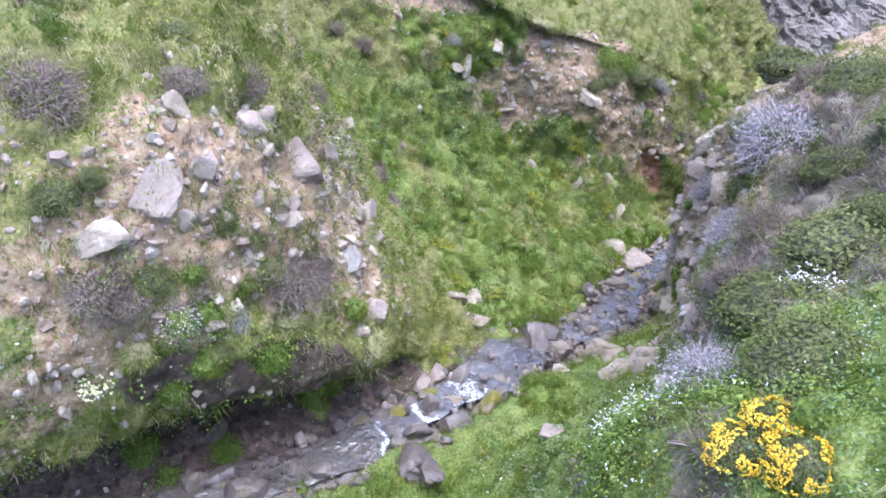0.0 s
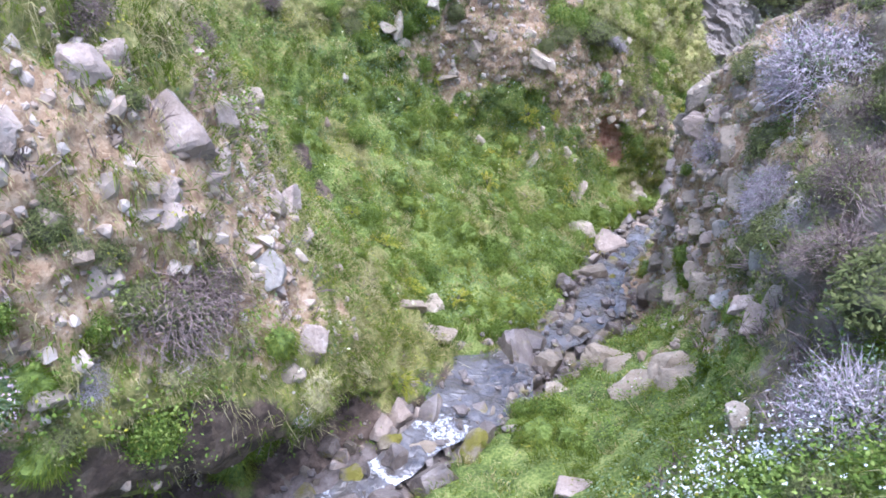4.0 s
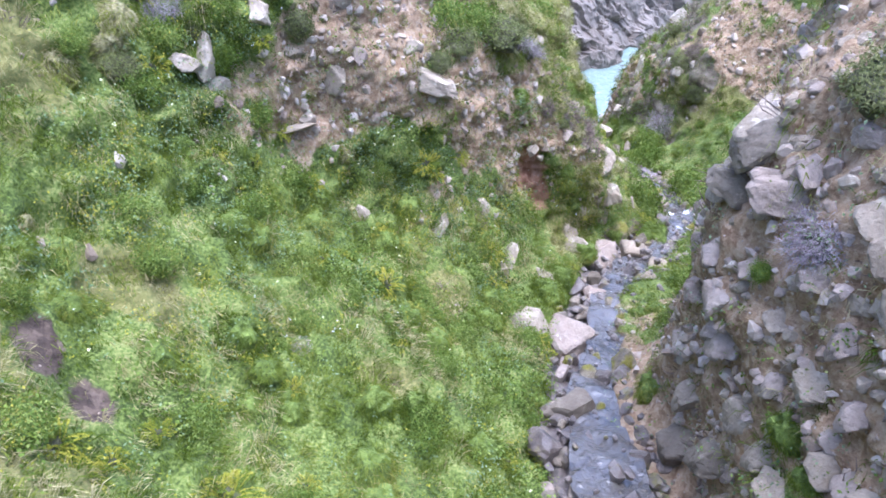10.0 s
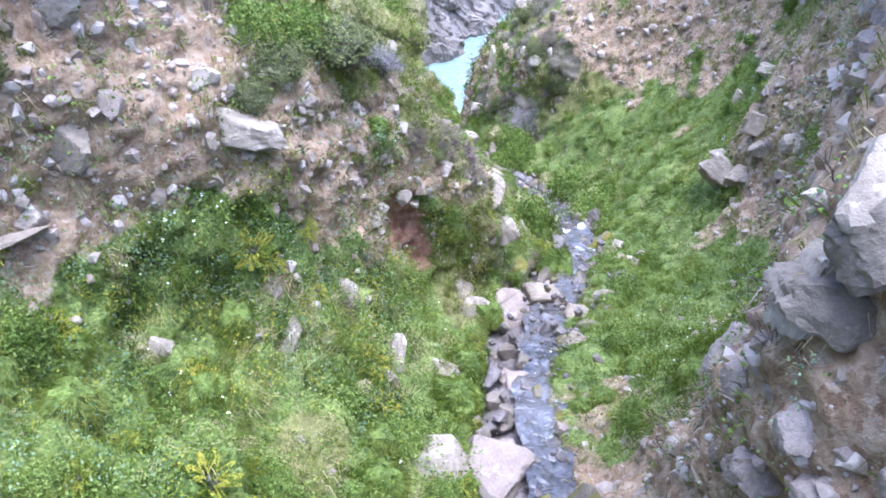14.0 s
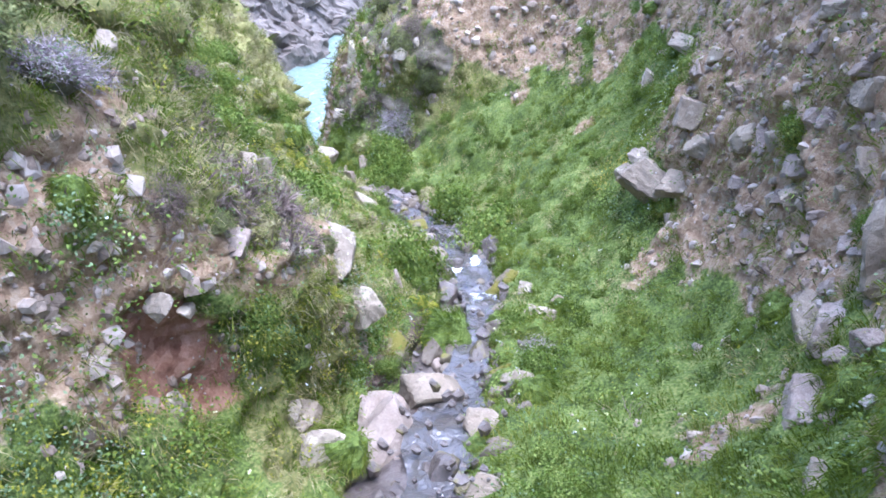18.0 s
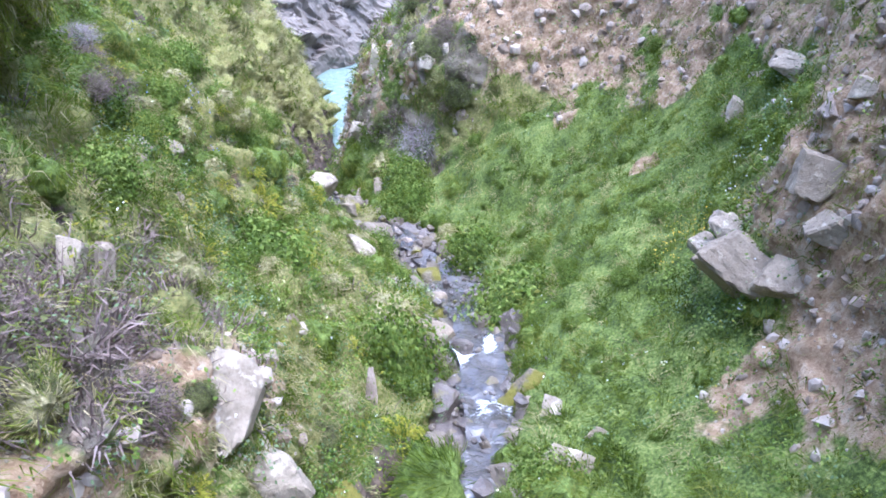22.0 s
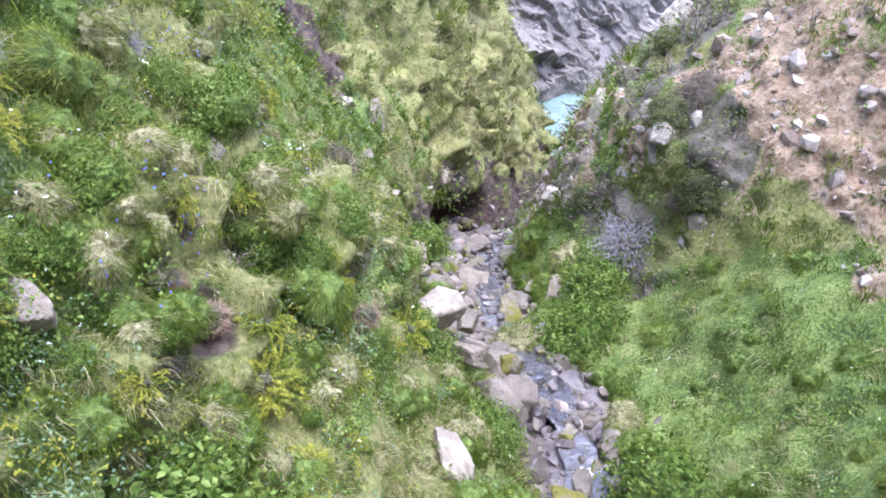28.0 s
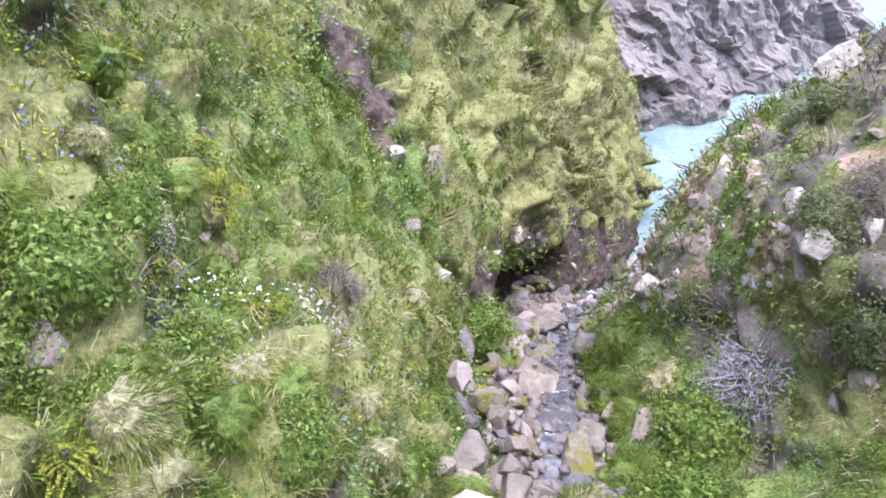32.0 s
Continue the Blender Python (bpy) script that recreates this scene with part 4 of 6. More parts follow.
rock("w", 1.76, 3.91, 5.69, 0.13, 0.19, -1.43, -0.24, -0.14)
rock("p", -1.72, 3.92, 6.35, 0.23, 0.11, -0.53, 0.28, 0.01)
rock("p", -1.81, 4.12, 7.11, 0.16, 0.24, -0.37, 0.13, 0.23)
rock("p", 1.04, 4.23, 4.70, 0.28, 0.14, -1.30, -0.18, -0.38)
rock("p", -1.71, 4.35, 7.42, 0.21, 0.19, -0.49, 0.38, 0.04)
rock("p", -1.49, 4.35, 6.64, 0.13, 0.16, -0.63, 0.17, 0.12)
rock("p", 2.19, 4.62, 5.75, 0.20, 0.23, -1.25, -0.27, -0.43)
rock("p", -1.28, 4.63, 6.82, 0.16, 0.06, -0.46, 0.08, 0.25)
rock("g", -0.74, 4.63, 5.60, 0.15, 0.11, -0.58, -0.15, 0.31)
rock("p", -1.18, 4.68, 6.74, 0.14, 0.16, -0.81, 0.29, 0.07)
rock("p", -1.18, 4.79, 6.85, 0.10, 0.14, -0.63, 0.20, 0.16)
rock("m", -0.45, 4.79, 4.27, 0.18, 0.18, -1.02, 0.17, -0.00, "lying in the stony streambed")
rock("p", -1.18, 4.82, 6.88, 0.12, 0.08, -0.67, 0.25, 0.11)
rock("p", -0.64, 4.85, 5.62, 0.24, 0.21, -0.99, 0.33, 0.02)
rock("g", 2.23, 4.90, 5.24, 0.14, 0.26, -1.54, -0.37, -0.20)
rock("p", 2.29, 4.92, 5.59, 0.22, 0.12, -1.56, -0.28, -0.19)
rock("g", -1.53, 5.03, 7.49, 0.17, 0.16, -0.99, 0.32, -0.29)
rock("b", -0.82, 5.05, 6.09, 0.20, 0.22, -0.66, -0.15, 0.36)
rock("p", -1.05, 5.08, 6.73, 0.12, 0.11, -0.91, 0.33, 0.06)
rock("g", 0.08, 5.08, 4.14, 0.23, 0.14, -0.97, 0.04, -0.08)
rock("g", 2.09, 5.09, 4.70, 0.34, 0.25, -1.47, -0.21, -0.19)
rock("p", -1.19, 5.11, 7.00, 0.42, 0.34, -0.98, 0.68, -0.42)
rock("m", -0.16, 5.12, 4.20, 0.20, 0.14, -1.21, -0.04, -0.12, "lying in the stony streambed")
rock("w", 2.70, 5.23, 6.10, 0.15, 0.28, -0.80, -0.28, -0.45)
rock("b", 2.56, 5.23, 5.73, 0.19, 0.19, -0.51, -0.18, -0.49)
rock("m", 0.39, 5.26, 3.99, 0.22, 0.18, -1.05, 0.07, -0.07, "lying in the stony streambed")
rock("p", -1.01, 5.32, 6.68, 0.10, 0.22, -0.79, 0.25, 0.05)
rock("g", 1.89, 5.34, 4.30, 0.41, 0.28, -1.41, -0.45, -0.03)
rock("d", 0.93, 5.58, 3.80, 0.26, 0.10, -1.34, 0.10, -0.16, "lying in the stony streambed")
rock("b", 2.61, 5.60, 5.00, 0.21, 0.14, -0.90, -0.49, -0.35)
rock("p", -0.80, 5.61, 6.17, 0.10, 0.17, -0.77, 0.20, 0.09)
rock("p", -1.02, 5.63, 6.81, 0.15, 0.23, -0.32, -0.19, 0.32)
rock("p", -0.78, 5.66, 6.17, 0.10, 0.17, -0.65, 0.09, 0.22)
rock("g", 2.65, 5.71, 4.63, 0.17, 0.24, -0.57, -0.08, -0.64)
rock("w", 1.40, 5.74, 3.83, 0.33, 0.18, -0.64, 0.44, -1.15)
rock("g", 2.84, 5.86, 5.56, 0.17, 0.19, -1.08, -0.33, -0.37)
rock("g", 1.98, 5.89, 4.03, 0.30, 0.21, -1.20, -0.35, -0.24)
rock("g", 2.82, 5.92, 5.28, 0.18, 0.18, -1.27, -0.37, -0.30)
rock("d", 0.71, 6.00, 3.66, 0.46, 0.19, -1.44, 0.12, -0.22, "lying in the stony streambed")
rock("g", 2.95, 6.36, 4.80, 0.18, 0.15, -0.76, -0.24, -0.56)
rock("g", 2.84, 6.38, 4.53, 0.20, 0.20, -0.81, -0.33, -0.61)
rock("b", 3.05, 6.56, 5.00, 0.20, 0.17, -0.43, -0.18, -0.69)
rock("g", 2.83, 6.57, 4.11, 0.18, 0.20, -1.38, -0.25, -0.36)
rock("g", 3.11, 6.60, 5.37, 0.20, 0.33, -0.63, -0.25, -0.64)
rock("s", 1.85, 6.68, 3.26, 0.38, 0.25, -1.11, 0.10, -0.14, "lying in the stony streambed")
rock("g", 3.00, 6.71, 4.38, 0.26, 0.21, -0.57, -0.22, -0.64)
rock("p", 3.03, 6.74, 4.75, 0.19, 0.15, -0.81, -0.30, -0.59)
rock("g", 2.87, 6.85, 3.97, 0.19, 0.31, -1.49, -0.35, -0.34)
rock("g", 0.15, 6.85, 4.11, 0.32, 0.12, -1.32, 0.06, -0.23)
rock("g", 3.17, 6.89, 5.32, 0.14, 0.23, -0.33, -0.14, -0.58)
rock("p", 3.12, 7.00, 4.99, 0.18, 0.16, -0.81, -0.27, -0.57)
rock("g", 3.09, 7.04, 4.66, 0.22, 0.22, -1.06, -0.37, -0.51)
rock("g", 3.21, 7.05, 5.19, 0.15, 0.12, -0.26, -0.07, -0.60)
rock("g", 3.20, 7.07, 5.50, 0.13, 0.19, -0.49, -0.21, -0.69)
rock("g", 2.99, 7.09, 4.00, 0.23, 0.16, -0.54, -0.19, -0.63)
rock("w", 0.41, 7.09, 3.87, 0.22, 0.21, -1.12, 0.16, -0.03)
rock("g", 3.02, 7.21, 3.29, 0.22, 0.20, -1.54, -0.31, -0.32)
rock("g", 3.28, 7.24, 5.59, 0.18, 0.20, -0.71, -0.26, -0.60)
rock("p", 3.07, 7.26, 4.43, 0.17, 0.15, -0.43, -0.13, -0.60)
rock("p", 3.17, 7.32, 5.17, 0.20, 0.14, -0.58, -0.22, -0.64)
rock("g", 3.11, 7.38, 3.99, 0.27, 0.25, -0.50, -0.19, -0.64)
rock("g", 3.15, 7.44, 4.77, 0.17, 0.14, -0.78, -0.29, -0.59)
rock("s", 3.09, 7.46, 3.47, 0.41, 0.24, -0.32, -0.14, -0.59)
rock("s", 1.79, 7.51, 3.02, 0.34, 0.30, -1.45, -0.11, -0.12, "lying in the stony streambed")
rock("p", 3.47, 7.52, 5.87, 0.21, 0.13, -0.13, -0.04, -0.65)
rock("p", 3.36, 7.75, 5.55, 0.14, 0.19, -0.76, -0.19, -0.51)
rock("p", 3.18, 7.75, 4.29, 0.26, 0.25, -0.52, 0.03, -0.81)
rock("p", 3.19, 7.77, 4.88, 0.15, 0.13, -0.79, -0.30, -0.74)
rock("s", 2.31, 7.78, 2.85, 0.32, 0.25, -1.33, -0.24, -0.25, "lying in the stony streambed")
rock("p", 3.30, 7.80, 5.38, 0.41, 0.21, -0.29, 0.03, -0.71)
rock("p", 3.20, 7.86, 4.30, 0.22, 0.18, -0.65, 0.02, -1.03)
rock("s", 3.21, 7.90, 3.05, 0.37, 0.29, -1.39, -0.30, -0.36)
rock("p", 3.12, 7.92, 4.58, 0.17, 0.26, -1.15, -0.40, -0.63)
rock("p", 3.35, 7.93, 5.39, 0.29, 0.15, -0.51, -0.06, -0.93)
rock("g", 3.28, 8.02, 3.46, 0.31, 0.22, -1.05, -0.32, -0.49)
rock("p", 3.23, 8.13, 4.73, 0.14, 0.17, -0.86, -0.23, -0.65)
rock("s", 3.41, 8.16, 5.54, 0.41, 0.29, -0.96, -0.44, -0.60)
rock("p", 3.34, 8.21, 4.33, 0.29, 0.18, -0.45, -0.18, -0.67)
rock("s", 3.38, 8.22, 5.18, 0.42, 0.23, -0.27, 0.45, -1.25)
rock("g", -1.35, 8.25, 5.75, 0.25, 0.23, -0.90, 0.32, 0.06)
rock("p", 3.33, 8.27, 4.26, 0.20, 0.13, -0.83, -0.29, -0.71)
rock("w", 3.48, 8.28, 5.58, 0.38, 0.21, -1.34, -0.66, 0.08)
rock("w", 3.39, 8.33, 5.19, 0.19, 0.34, -0.29, 0.12, -0.69)
rock("p", 3.41, 8.35, 3.66, 0.18, 0.22, -0.69, -0.28, -0.78)
rock("p", 3.46, 8.47, 4.55, 0.20, 0.15, -0.77, -0.32, -0.77)
rock("g", -1.32, 8.62, 5.59, 0.26, 0.21, -0.87, 0.20, 0.06)
rock("w", 5.52, 9.40, 3.08, 0.17, 0.15, -1.12, -0.39, -0.96)
rock("p", 4.29, 9.44, 2.47, 0.26, 0.20, -1.36, -0.29, -0.52)
rock("p", 6.12, 9.49, 3.07, 0.16, 0.11, -1.25, -0.39, -0.90)
rock("p", 6.30, 9.54, 3.24, 0.17, 0.13, -1.52, -0.38, -0.80)
rock("p", 6.18, 9.64, 2.77, 0.24, 0.32, -1.29, -0.05, -1.09)
rock("p", 6.41, 9.65, 2.96, 0.15, 0.09, -1.42, -0.31, -0.82)
rock("p", 3.88, 9.70, 2.10, 0.37, 0.17, -1.38, -0.04, -0.46, "lying in the stony streambed")
rock("p", 3.44, 9.88, 2.17, 0.57, 0.49, -1.41, 0.14, -0.70, "lying in the stony streambed")
rock("p", 7.12, 9.92, 2.82, 0.16, 0.10, -0.91, -0.33, -1.03)
rock("g", 7.03, 9.96, 2.60, 0.19, 0.33, -1.08, -0.39, -0.98)
rock("p", 7.40, 9.99, 2.97, 0.16, 0.10, -1.40, -0.42, -0.85)
rock("g", 7.56, 10.06, 3.40, 0.18, 0.28, -0.82, -0.31, -1.06)
rock("w", 3.02, 10.09, 2.41, 0.46, 0.40, -0.92, -0.06, -0.29)
rock("m", 3.85, 10.09, 2.03, 0.15, 0.14, -1.24, 0.05, -0.44, "lying in the stony streambed")
rock("m", 4.17, 10.10, 2.07, 0.24, 0.23, -1.19, -0.26, -0.56, "lying in the stony streambed")
rock("p", 7.58, 10.23, 2.96, 0.16, 0.08, -0.68, -0.26, -1.09)
rock("p", 7.53, 10.25, 2.72, 0.14, 0.10, -1.15, -0.32, -0.92)
rock("w", 7.78, 10.26, 3.73, 0.21, 0.21, -0.35, -0.14, -1.16)
rock("p", 7.86, 10.34, 3.85, 0.21, 0.09, -0.35, -0.15, -1.19)
rock("s", 3.90, 10.41, 2.01, 0.18, 0.20, -0.96, -0.22, -0.61, "lying in the stony streambed")
rock("p", 7.64, 10.44, 2.40, 0.15, 0.11, -0.60, -0.24, -1.11)
rock("p", 2.15, 10.47, 2.89, 0.10, 0.15, -1.21, 0.20, -0.39)
rock("p", 7.99, 10.59, 2.74, 0.18, 0.11, -0.43, -0.03, -1.27)
rock("p", 8.04, 10.60, 3.38, 0.13, 0.10, -0.61, -0.24, -1.11)
rock("g", 8.35, 10.73, 3.98, 0.28, 0.15, -0.39, -0.17, -1.18)
rock("p", 4.30, 10.77, 1.84, 0.25, 0.22, -1.19, 0.07, -0.43, "lying in the stony streambed")
rock("p", 8.34, 10.79, 3.72, 0.17, 0.10, -0.61, -0.24, -1.12)
rock("g", 5.17, 10.90, 1.77, 0.29, 0.17, -1.44, -0.23, -0.81)
rock("p", 8.40, 10.98, 2.90, 0.22, 0.22, -1.38, -0.45, -0.73)
rock("w", 0.24, 11.04, 5.37, 0.24, 0.13, -0.55, 0.29, -0.33)
rock("w", 3.74, 11.04, 2.13, 0.31, 0.15, -1.09, 0.24, -0.60)
rock("p", 8.42, 11.08, 2.45, 0.19, 0.10, -0.14, -0.05, -1.16)
rock("w", 0.39, 11.14, 5.36, 0.14, 0.36, -0.48, 0.15, -0.18)
rock("w", 8.53, 11.17, 2.79, 0.26, 0.20, -1.15, -0.77, -0.61)
rock("w", 0.41, 11.18, 5.09, 0.28, 0.15, -0.93, 0.07, -0.09)
rock("w", 3.27, 11.19, 2.39, 0.18, 0.40, -1.02, 0.20, -0.62)
rock("w", 1.58, 11.26, 3.44, 0.20, 0.17, -0.61, 0.06, -0.37)
rock("w", 2.50, 11.33, 3.05, 0.14, 0.32, -0.96, 0.47, -0.54)
rock("g", 5.71, 11.42, 1.42, 0.26, 0.29, -1.21, -0.30, -0.89)
rock("w", 0.91, 11.43, 5.58, 0.20, 0.23, -0.89, 0.24, -0.27)
rock("g", 1.04, 11.43, 4.43, 0.44, 0.07, -0.42, -0.04, -0.05)
rock("w", 1.20, 11.52, 4.49, 0.18, 0.14, -0.70, 0.23, -0.19)
rock("w", 3.05, 11.54, 2.87, 0.18, 0.37, -0.73, 0.17, -0.53)
rock("w", 1.15, 11.56, 5.12, 0.22, 0.09, -0.72, 0.27, -0.41)
rock("w", 6.38, 11.65, 1.22, 0.27, 0.12, -1.26, 0.12, -0.93)
rock("w", 8.86, 11.66, 2.37, 0.30, 0.19, -0.16, 0.24, -1.27)
rock("g", 1.52, 11.66, 4.78, 0.25, 0.27, -0.18, 0.34, -0.38)
rock("p", 1.82, 11.72, 4.93, 0.14, 0.17, -0.56, 0.06, -0.36)
rock("w", 2.61, 11.76, 4.49, 0.50, 0.21, -0.42, 0.35, -0.51)
rock("g", 8.85, 11.79, 1.90, 0.41, 0.26, -0.72, 0.07, -1.30)
rock("p", 5.21, 11.88, 1.33, 0.43, 0.54, -1.39, -0.14, -0.94, "lying in the stony streambed")
rock("w", 1.71, 11.88, 5.41, 0.24, 0.20, -0.14, 0.05, -0.15)
rock("g", 9.08, 11.89, 2.55, 0.36, 0.27, -0.45, -0.00, -1.09)
rock("w", 4.61, 11.89, 1.73, 0.34, 0.25, -0.94, 0.19, -0.64)
rock("w", 2.42, 11.91, 4.87, 0.21, 0.12, -0.79, -0.39, 0.03)
rock("w", 9.30, 11.94, 3.06, 0.16, 0.13, -0.64, -0.25, -1.11)
rock("p", 5.34, 12.06, 1.24, 0.38, 0.48, -1.10, -0.05, -0.49, "lying in the stony streambed")
rock("g", 5.85, 12.07, 1.17, 0.52, 0.33, -1.44, -0.09, -0.64, "lying in the stony streambed")
rock("g", 8.91, 12.07, 1.76, 0.70, 0.31, -0.49, 0.38, -1.57)
rock("p", 3.19, 12.10, 4.42, 0.19, 0.11, -0.78, 0.25, -0.21)
rock("w", 3.91, 12.13, 2.52, 0.16, 0.24, -1.38, 0.40, -0.70)
rock("g", 8.94, 12.14, 1.67, 0.64, 0.21, -0.94, 0.30, -1.48)
rock("w", 4.04, 12.21, 3.17, 0.12, 0.13, -0.94, 0.51, -0.83)
rock("g", 7.71, 12.23, 0.88, 0.19, 0.08, -1.19, 0.01, -0.84)
rock("w", 7.35, 12.24, 0.92, 0.37, 0.18, -1.43, 0.07, -0.80)
rock("g", 4.73, 12.24, 1.69, 0.28, 0.24, -1.20, -0.09, -0.49)
rock("w", 3.86, 12.25, 3.67, 0.16, 0.08, -0.24, 0.09, -0.44)
rock("w", 5.01, 12.41, 1.89, 0.16, 0.16, -0.78, 0.20, -0.59)
rock("w", 9.30, 12.43, 1.72, 0.35, 0.18, -0.47, 0.42, -1.59)
rock("w", 5.56, 12.56, 1.98, 0.37, 0.27, -1.26, 0.49, -1.06)
rock("w", 9.29, 12.57, 1.49, 0.19, 0.33, -1.60, -0.47, -0.34)
rock("w", 9.51, 12.58, 1.59, 0.31, 0.19, -0.14, 0.32, -1.43)
rock("g", 5.51, 12.61, 1.59, 0.19, 0.28, -0.55, 0.10, -0.63)
rock("w", 7.75, 12.70, 0.72, 0.16, 0.20, -1.58, -0.09, -0.68)
rock("w", 5.56, 12.77, 2.38, 0.26, 0.45, -1.06, 0.27, -0.54)
rock("w", 5.63, 12.78, 1.96, 0.16, 0.14, -1.62, 0.69, -1.04)
rock("w", 4.42, 12.99, 4.22, 0.12, 0.19, -0.75, 0.45, -0.58)
rock("w", 11.01, 13.01, 2.33, 0.49, 0.17, -0.07, 0.20, -1.25)
rock("g", 11.04, 13.08, 2.32, 0.42, 0.19, -0.19, 0.08, -1.22)
rock("w", 5.23, 13.22, 3.09, 0.11, 0.18, -0.83, 0.13, -0.33)
rock("w", 5.32, 13.22, 2.98, 0.09, 0.19, -0.53, 0.23, -0.31)
rock("w", 11.04, 13.50, 1.70, 0.22, 0.32, -0.55, -0.20, -1.01)
rock("p", 6.75, 13.57, 0.79, 0.10, 0.40, -0.84, 0.07, -0.62)
rock("g", 7.91, 14.31, 0.13, 0.45, 0.33, -1.25, 0.07, -0.69)
rock("w", 9.28, 14.99, -0.61, 0.38, 0.14, -0.95, -0.47, -0.69)
rock("g", 6.46, 15.91, 1.95, 0.29, 0.21, -0.77, 0.54, -0.52)
rock("w", 8.43, 16.17, -0.22, 0.50, 0.19, -1.51, 0.56, -1.44)
rock("s", 10.03, 17.06, -1.46, 0.37, 0.22, -1.11, 0.11, -0.27, "lying in the stony streambed")
rock("s", 10.29, 17.24, -1.55, 0.23, 0.15, -1.19, -0.02, -0.25, "lying in the stony streambed")
rock("s", 9.36, 17.30, -1.07, 0.42, 0.27, -1.40, 0.19, -0.40)
rock("p", 7.27, 17.45, 1.71, 0.19, 0.17, -0.96, -0.13, 0.15)
rock("s", 9.11, 17.70, -0.77, 0.30, 0.17, -0.89, 0.20, -0.18)
rock("s", 10.40, 17.70, -1.72, 0.13, 0.26, -1.36, 0.02, -0.23, "lying in the stony streambed")
rock("s", 10.04, 17.80, -1.69, 0.33, 0.20, -1.12, -0.13, -0.30, "lying in the stony streambed")
rock("g", 8.73, 17.92, 0.03, 0.14, 0.11, -0.98, 0.08, -0.18)
rock("p", 8.90, 17.93, -0.50, 0.21, 0.17, -0.62, 0.11, -0.09)
rock("m", 9.70, 17.99, -1.50, 0.24, 0.24, -0.89, 0.17, -0.10, "lying in the stony streambed")
rock("s", 9.44, 18.63, -1.33, 0.23, 0.23, -1.13, 0.17, -0.16)
rock("d", 10.11, 18.75, -1.97, 0.50, 0.24, -1.09, -0.08, -0.28, "lying in the stony streambed")
rock("s", 9.41, 18.76, -1.24, 0.18, 0.14, -1.36, 0.21, -0.13)
rock("s", 9.77, 18.98, -1.95, 0.38, 0.13, -0.72, 0.14, -0.09)
rock("s", 10.39, 19.17, -2.15, 0.28, 0.22, -1.40, -0.06, -0.18, "lying in the stony streambed")
rock("s", 9.65, 19.30, -1.70, 0.22, 0.13, -1.26, 0.21, -0.11)
rock("g", 10.88, 19.46, -2.05, 0.18, 0.49, -1.07, -0.03, -0.56)
rock("q", 12.11, 19.55, -0.01, 0.28, 0.23, -0.48, -0.21, -0.55)
rock("s", 9.54, 19.59, -1.65, 0.20, 0.18, -1.28, 0.23, -0.11)
rock("g", 12.13, 19.66, -0.32, 0.17, 0.29, -0.79, -0.28, -0.44)
rock("p", 9.20, 19.75, -1.26, 0.20, 0.15, -0.98, 0.21, -0.04)
rock("g", 10.88, 20.00, -2.34, 0.30, 0.16, -1.16, -0.25, -0.35)
rock("s", 10.62, 20.09, -2.54, 0.21, 0.17, -1.34, 0.00, -0.17, "lying in the stony streambed")
rock("s", 10.11, 20.13, -2.57, 0.31, 0.15, -1.03, -0.17, -0.28, "lying in the stony streambed")
rock("q", 12.34, 20.14, -0.06, 0.33, 0.20, -0.45, 0.55, -0.86)
rock("s", 10.99, 20.33, -2.53, 0.27, 0.21, -0.81, -0.25, -0.41)
rock("s", 10.85, 20.73, -2.90, 0.30, 0.24, -1.12, 0.09, -0.13, "lying in the stony streambed")
rock("q", 11.66, 21.16, -1.79, 0.33, 0.29, -0.63, 0.22, -0.80)
rock("s", 10.50, 21.21, -3.15, 0.65, 0.44, -1.40, 0.27, -0.53, "lying in the stony streambed")
rock("p", 8.98, 21.35, -0.74, 0.21, 0.15, -0.77, -0.08, 0.26)
rock("s", 10.95, 21.53, -3.38, 0.38, 0.26, -1.04, 0.17, -0.46, "lying in the stony streambed")
rock("q", 12.44, 21.62, -0.72, 0.25, 0.57, -0.41, 0.01, -0.67)
rock("d", 11.36, 21.76, -3.20, 0.47, 0.33, -0.76, -0.26, -0.51, "lying in the stony streambed")
rock("q", 14.53, 22.87, 0.05, 0.45, 0.41, -1.02, -0.78, -0.07)
rock("p", 11.56, 23.74, -4.49, 0.82, 0.40, -1.36, -0.26, -0.19, "lying in the stony streambed")
rock("p", -1.19, 7.12, 6.25, 0.29, 0.18, -0.94, 0.36, -0.02)
rock("p", -1.2, 7.69, 5.83, 0.19, 0.1, -0.4, -0.21, 0.36)
rock("p", -0.79, 5.92, 5.96, 0.39, 0.16, -1.05, -0.38, 0.78)
rock("p", -1.04, 7.06, 6.0, 0.14, 0.08, -0.73, -0.19, 0.5)
rock("p", -1.03, 6.78, 5.99, 0.18, 0.1, -0.92, 0.34, -0.02)
rock("p", -0.64, 5.7, 5.88, 0.12, 0.14, -1.19, 0.6, -0.36)
rock("p", -0.9, 6.14, 6.05, 0.13, 0.13, -0.65, -0.29, 0.61)
rock("p", -0.89, 5.86, 6.17, 0.12, 0.1, -1.0, 0.36, -0.05)
rock("g", -0.83, 5.57, 6.18, 0.14, 0.11, -1.46, 0.43, -0.22)
rock("s", -0.84, 6.3, 5.87, 0.12, 0.14, -0.46, 0.2, 0.12)
rock("p", -0.86, 6.45, 5.92, 0.14, 0.11, -0.75, 0.03, 0.28)
boulder("p", -1.95, 4.11, 7.39, 0.23, 0.37)
boulder("w", -2.21, 3.76, 7.23, 0.29, 0.20)
boulder("p", -1.47, 4.89, 7.52, 0.19, 0.17)
boulder("g", -1.87, 4.59, 7.80, 0.12, 0.16)
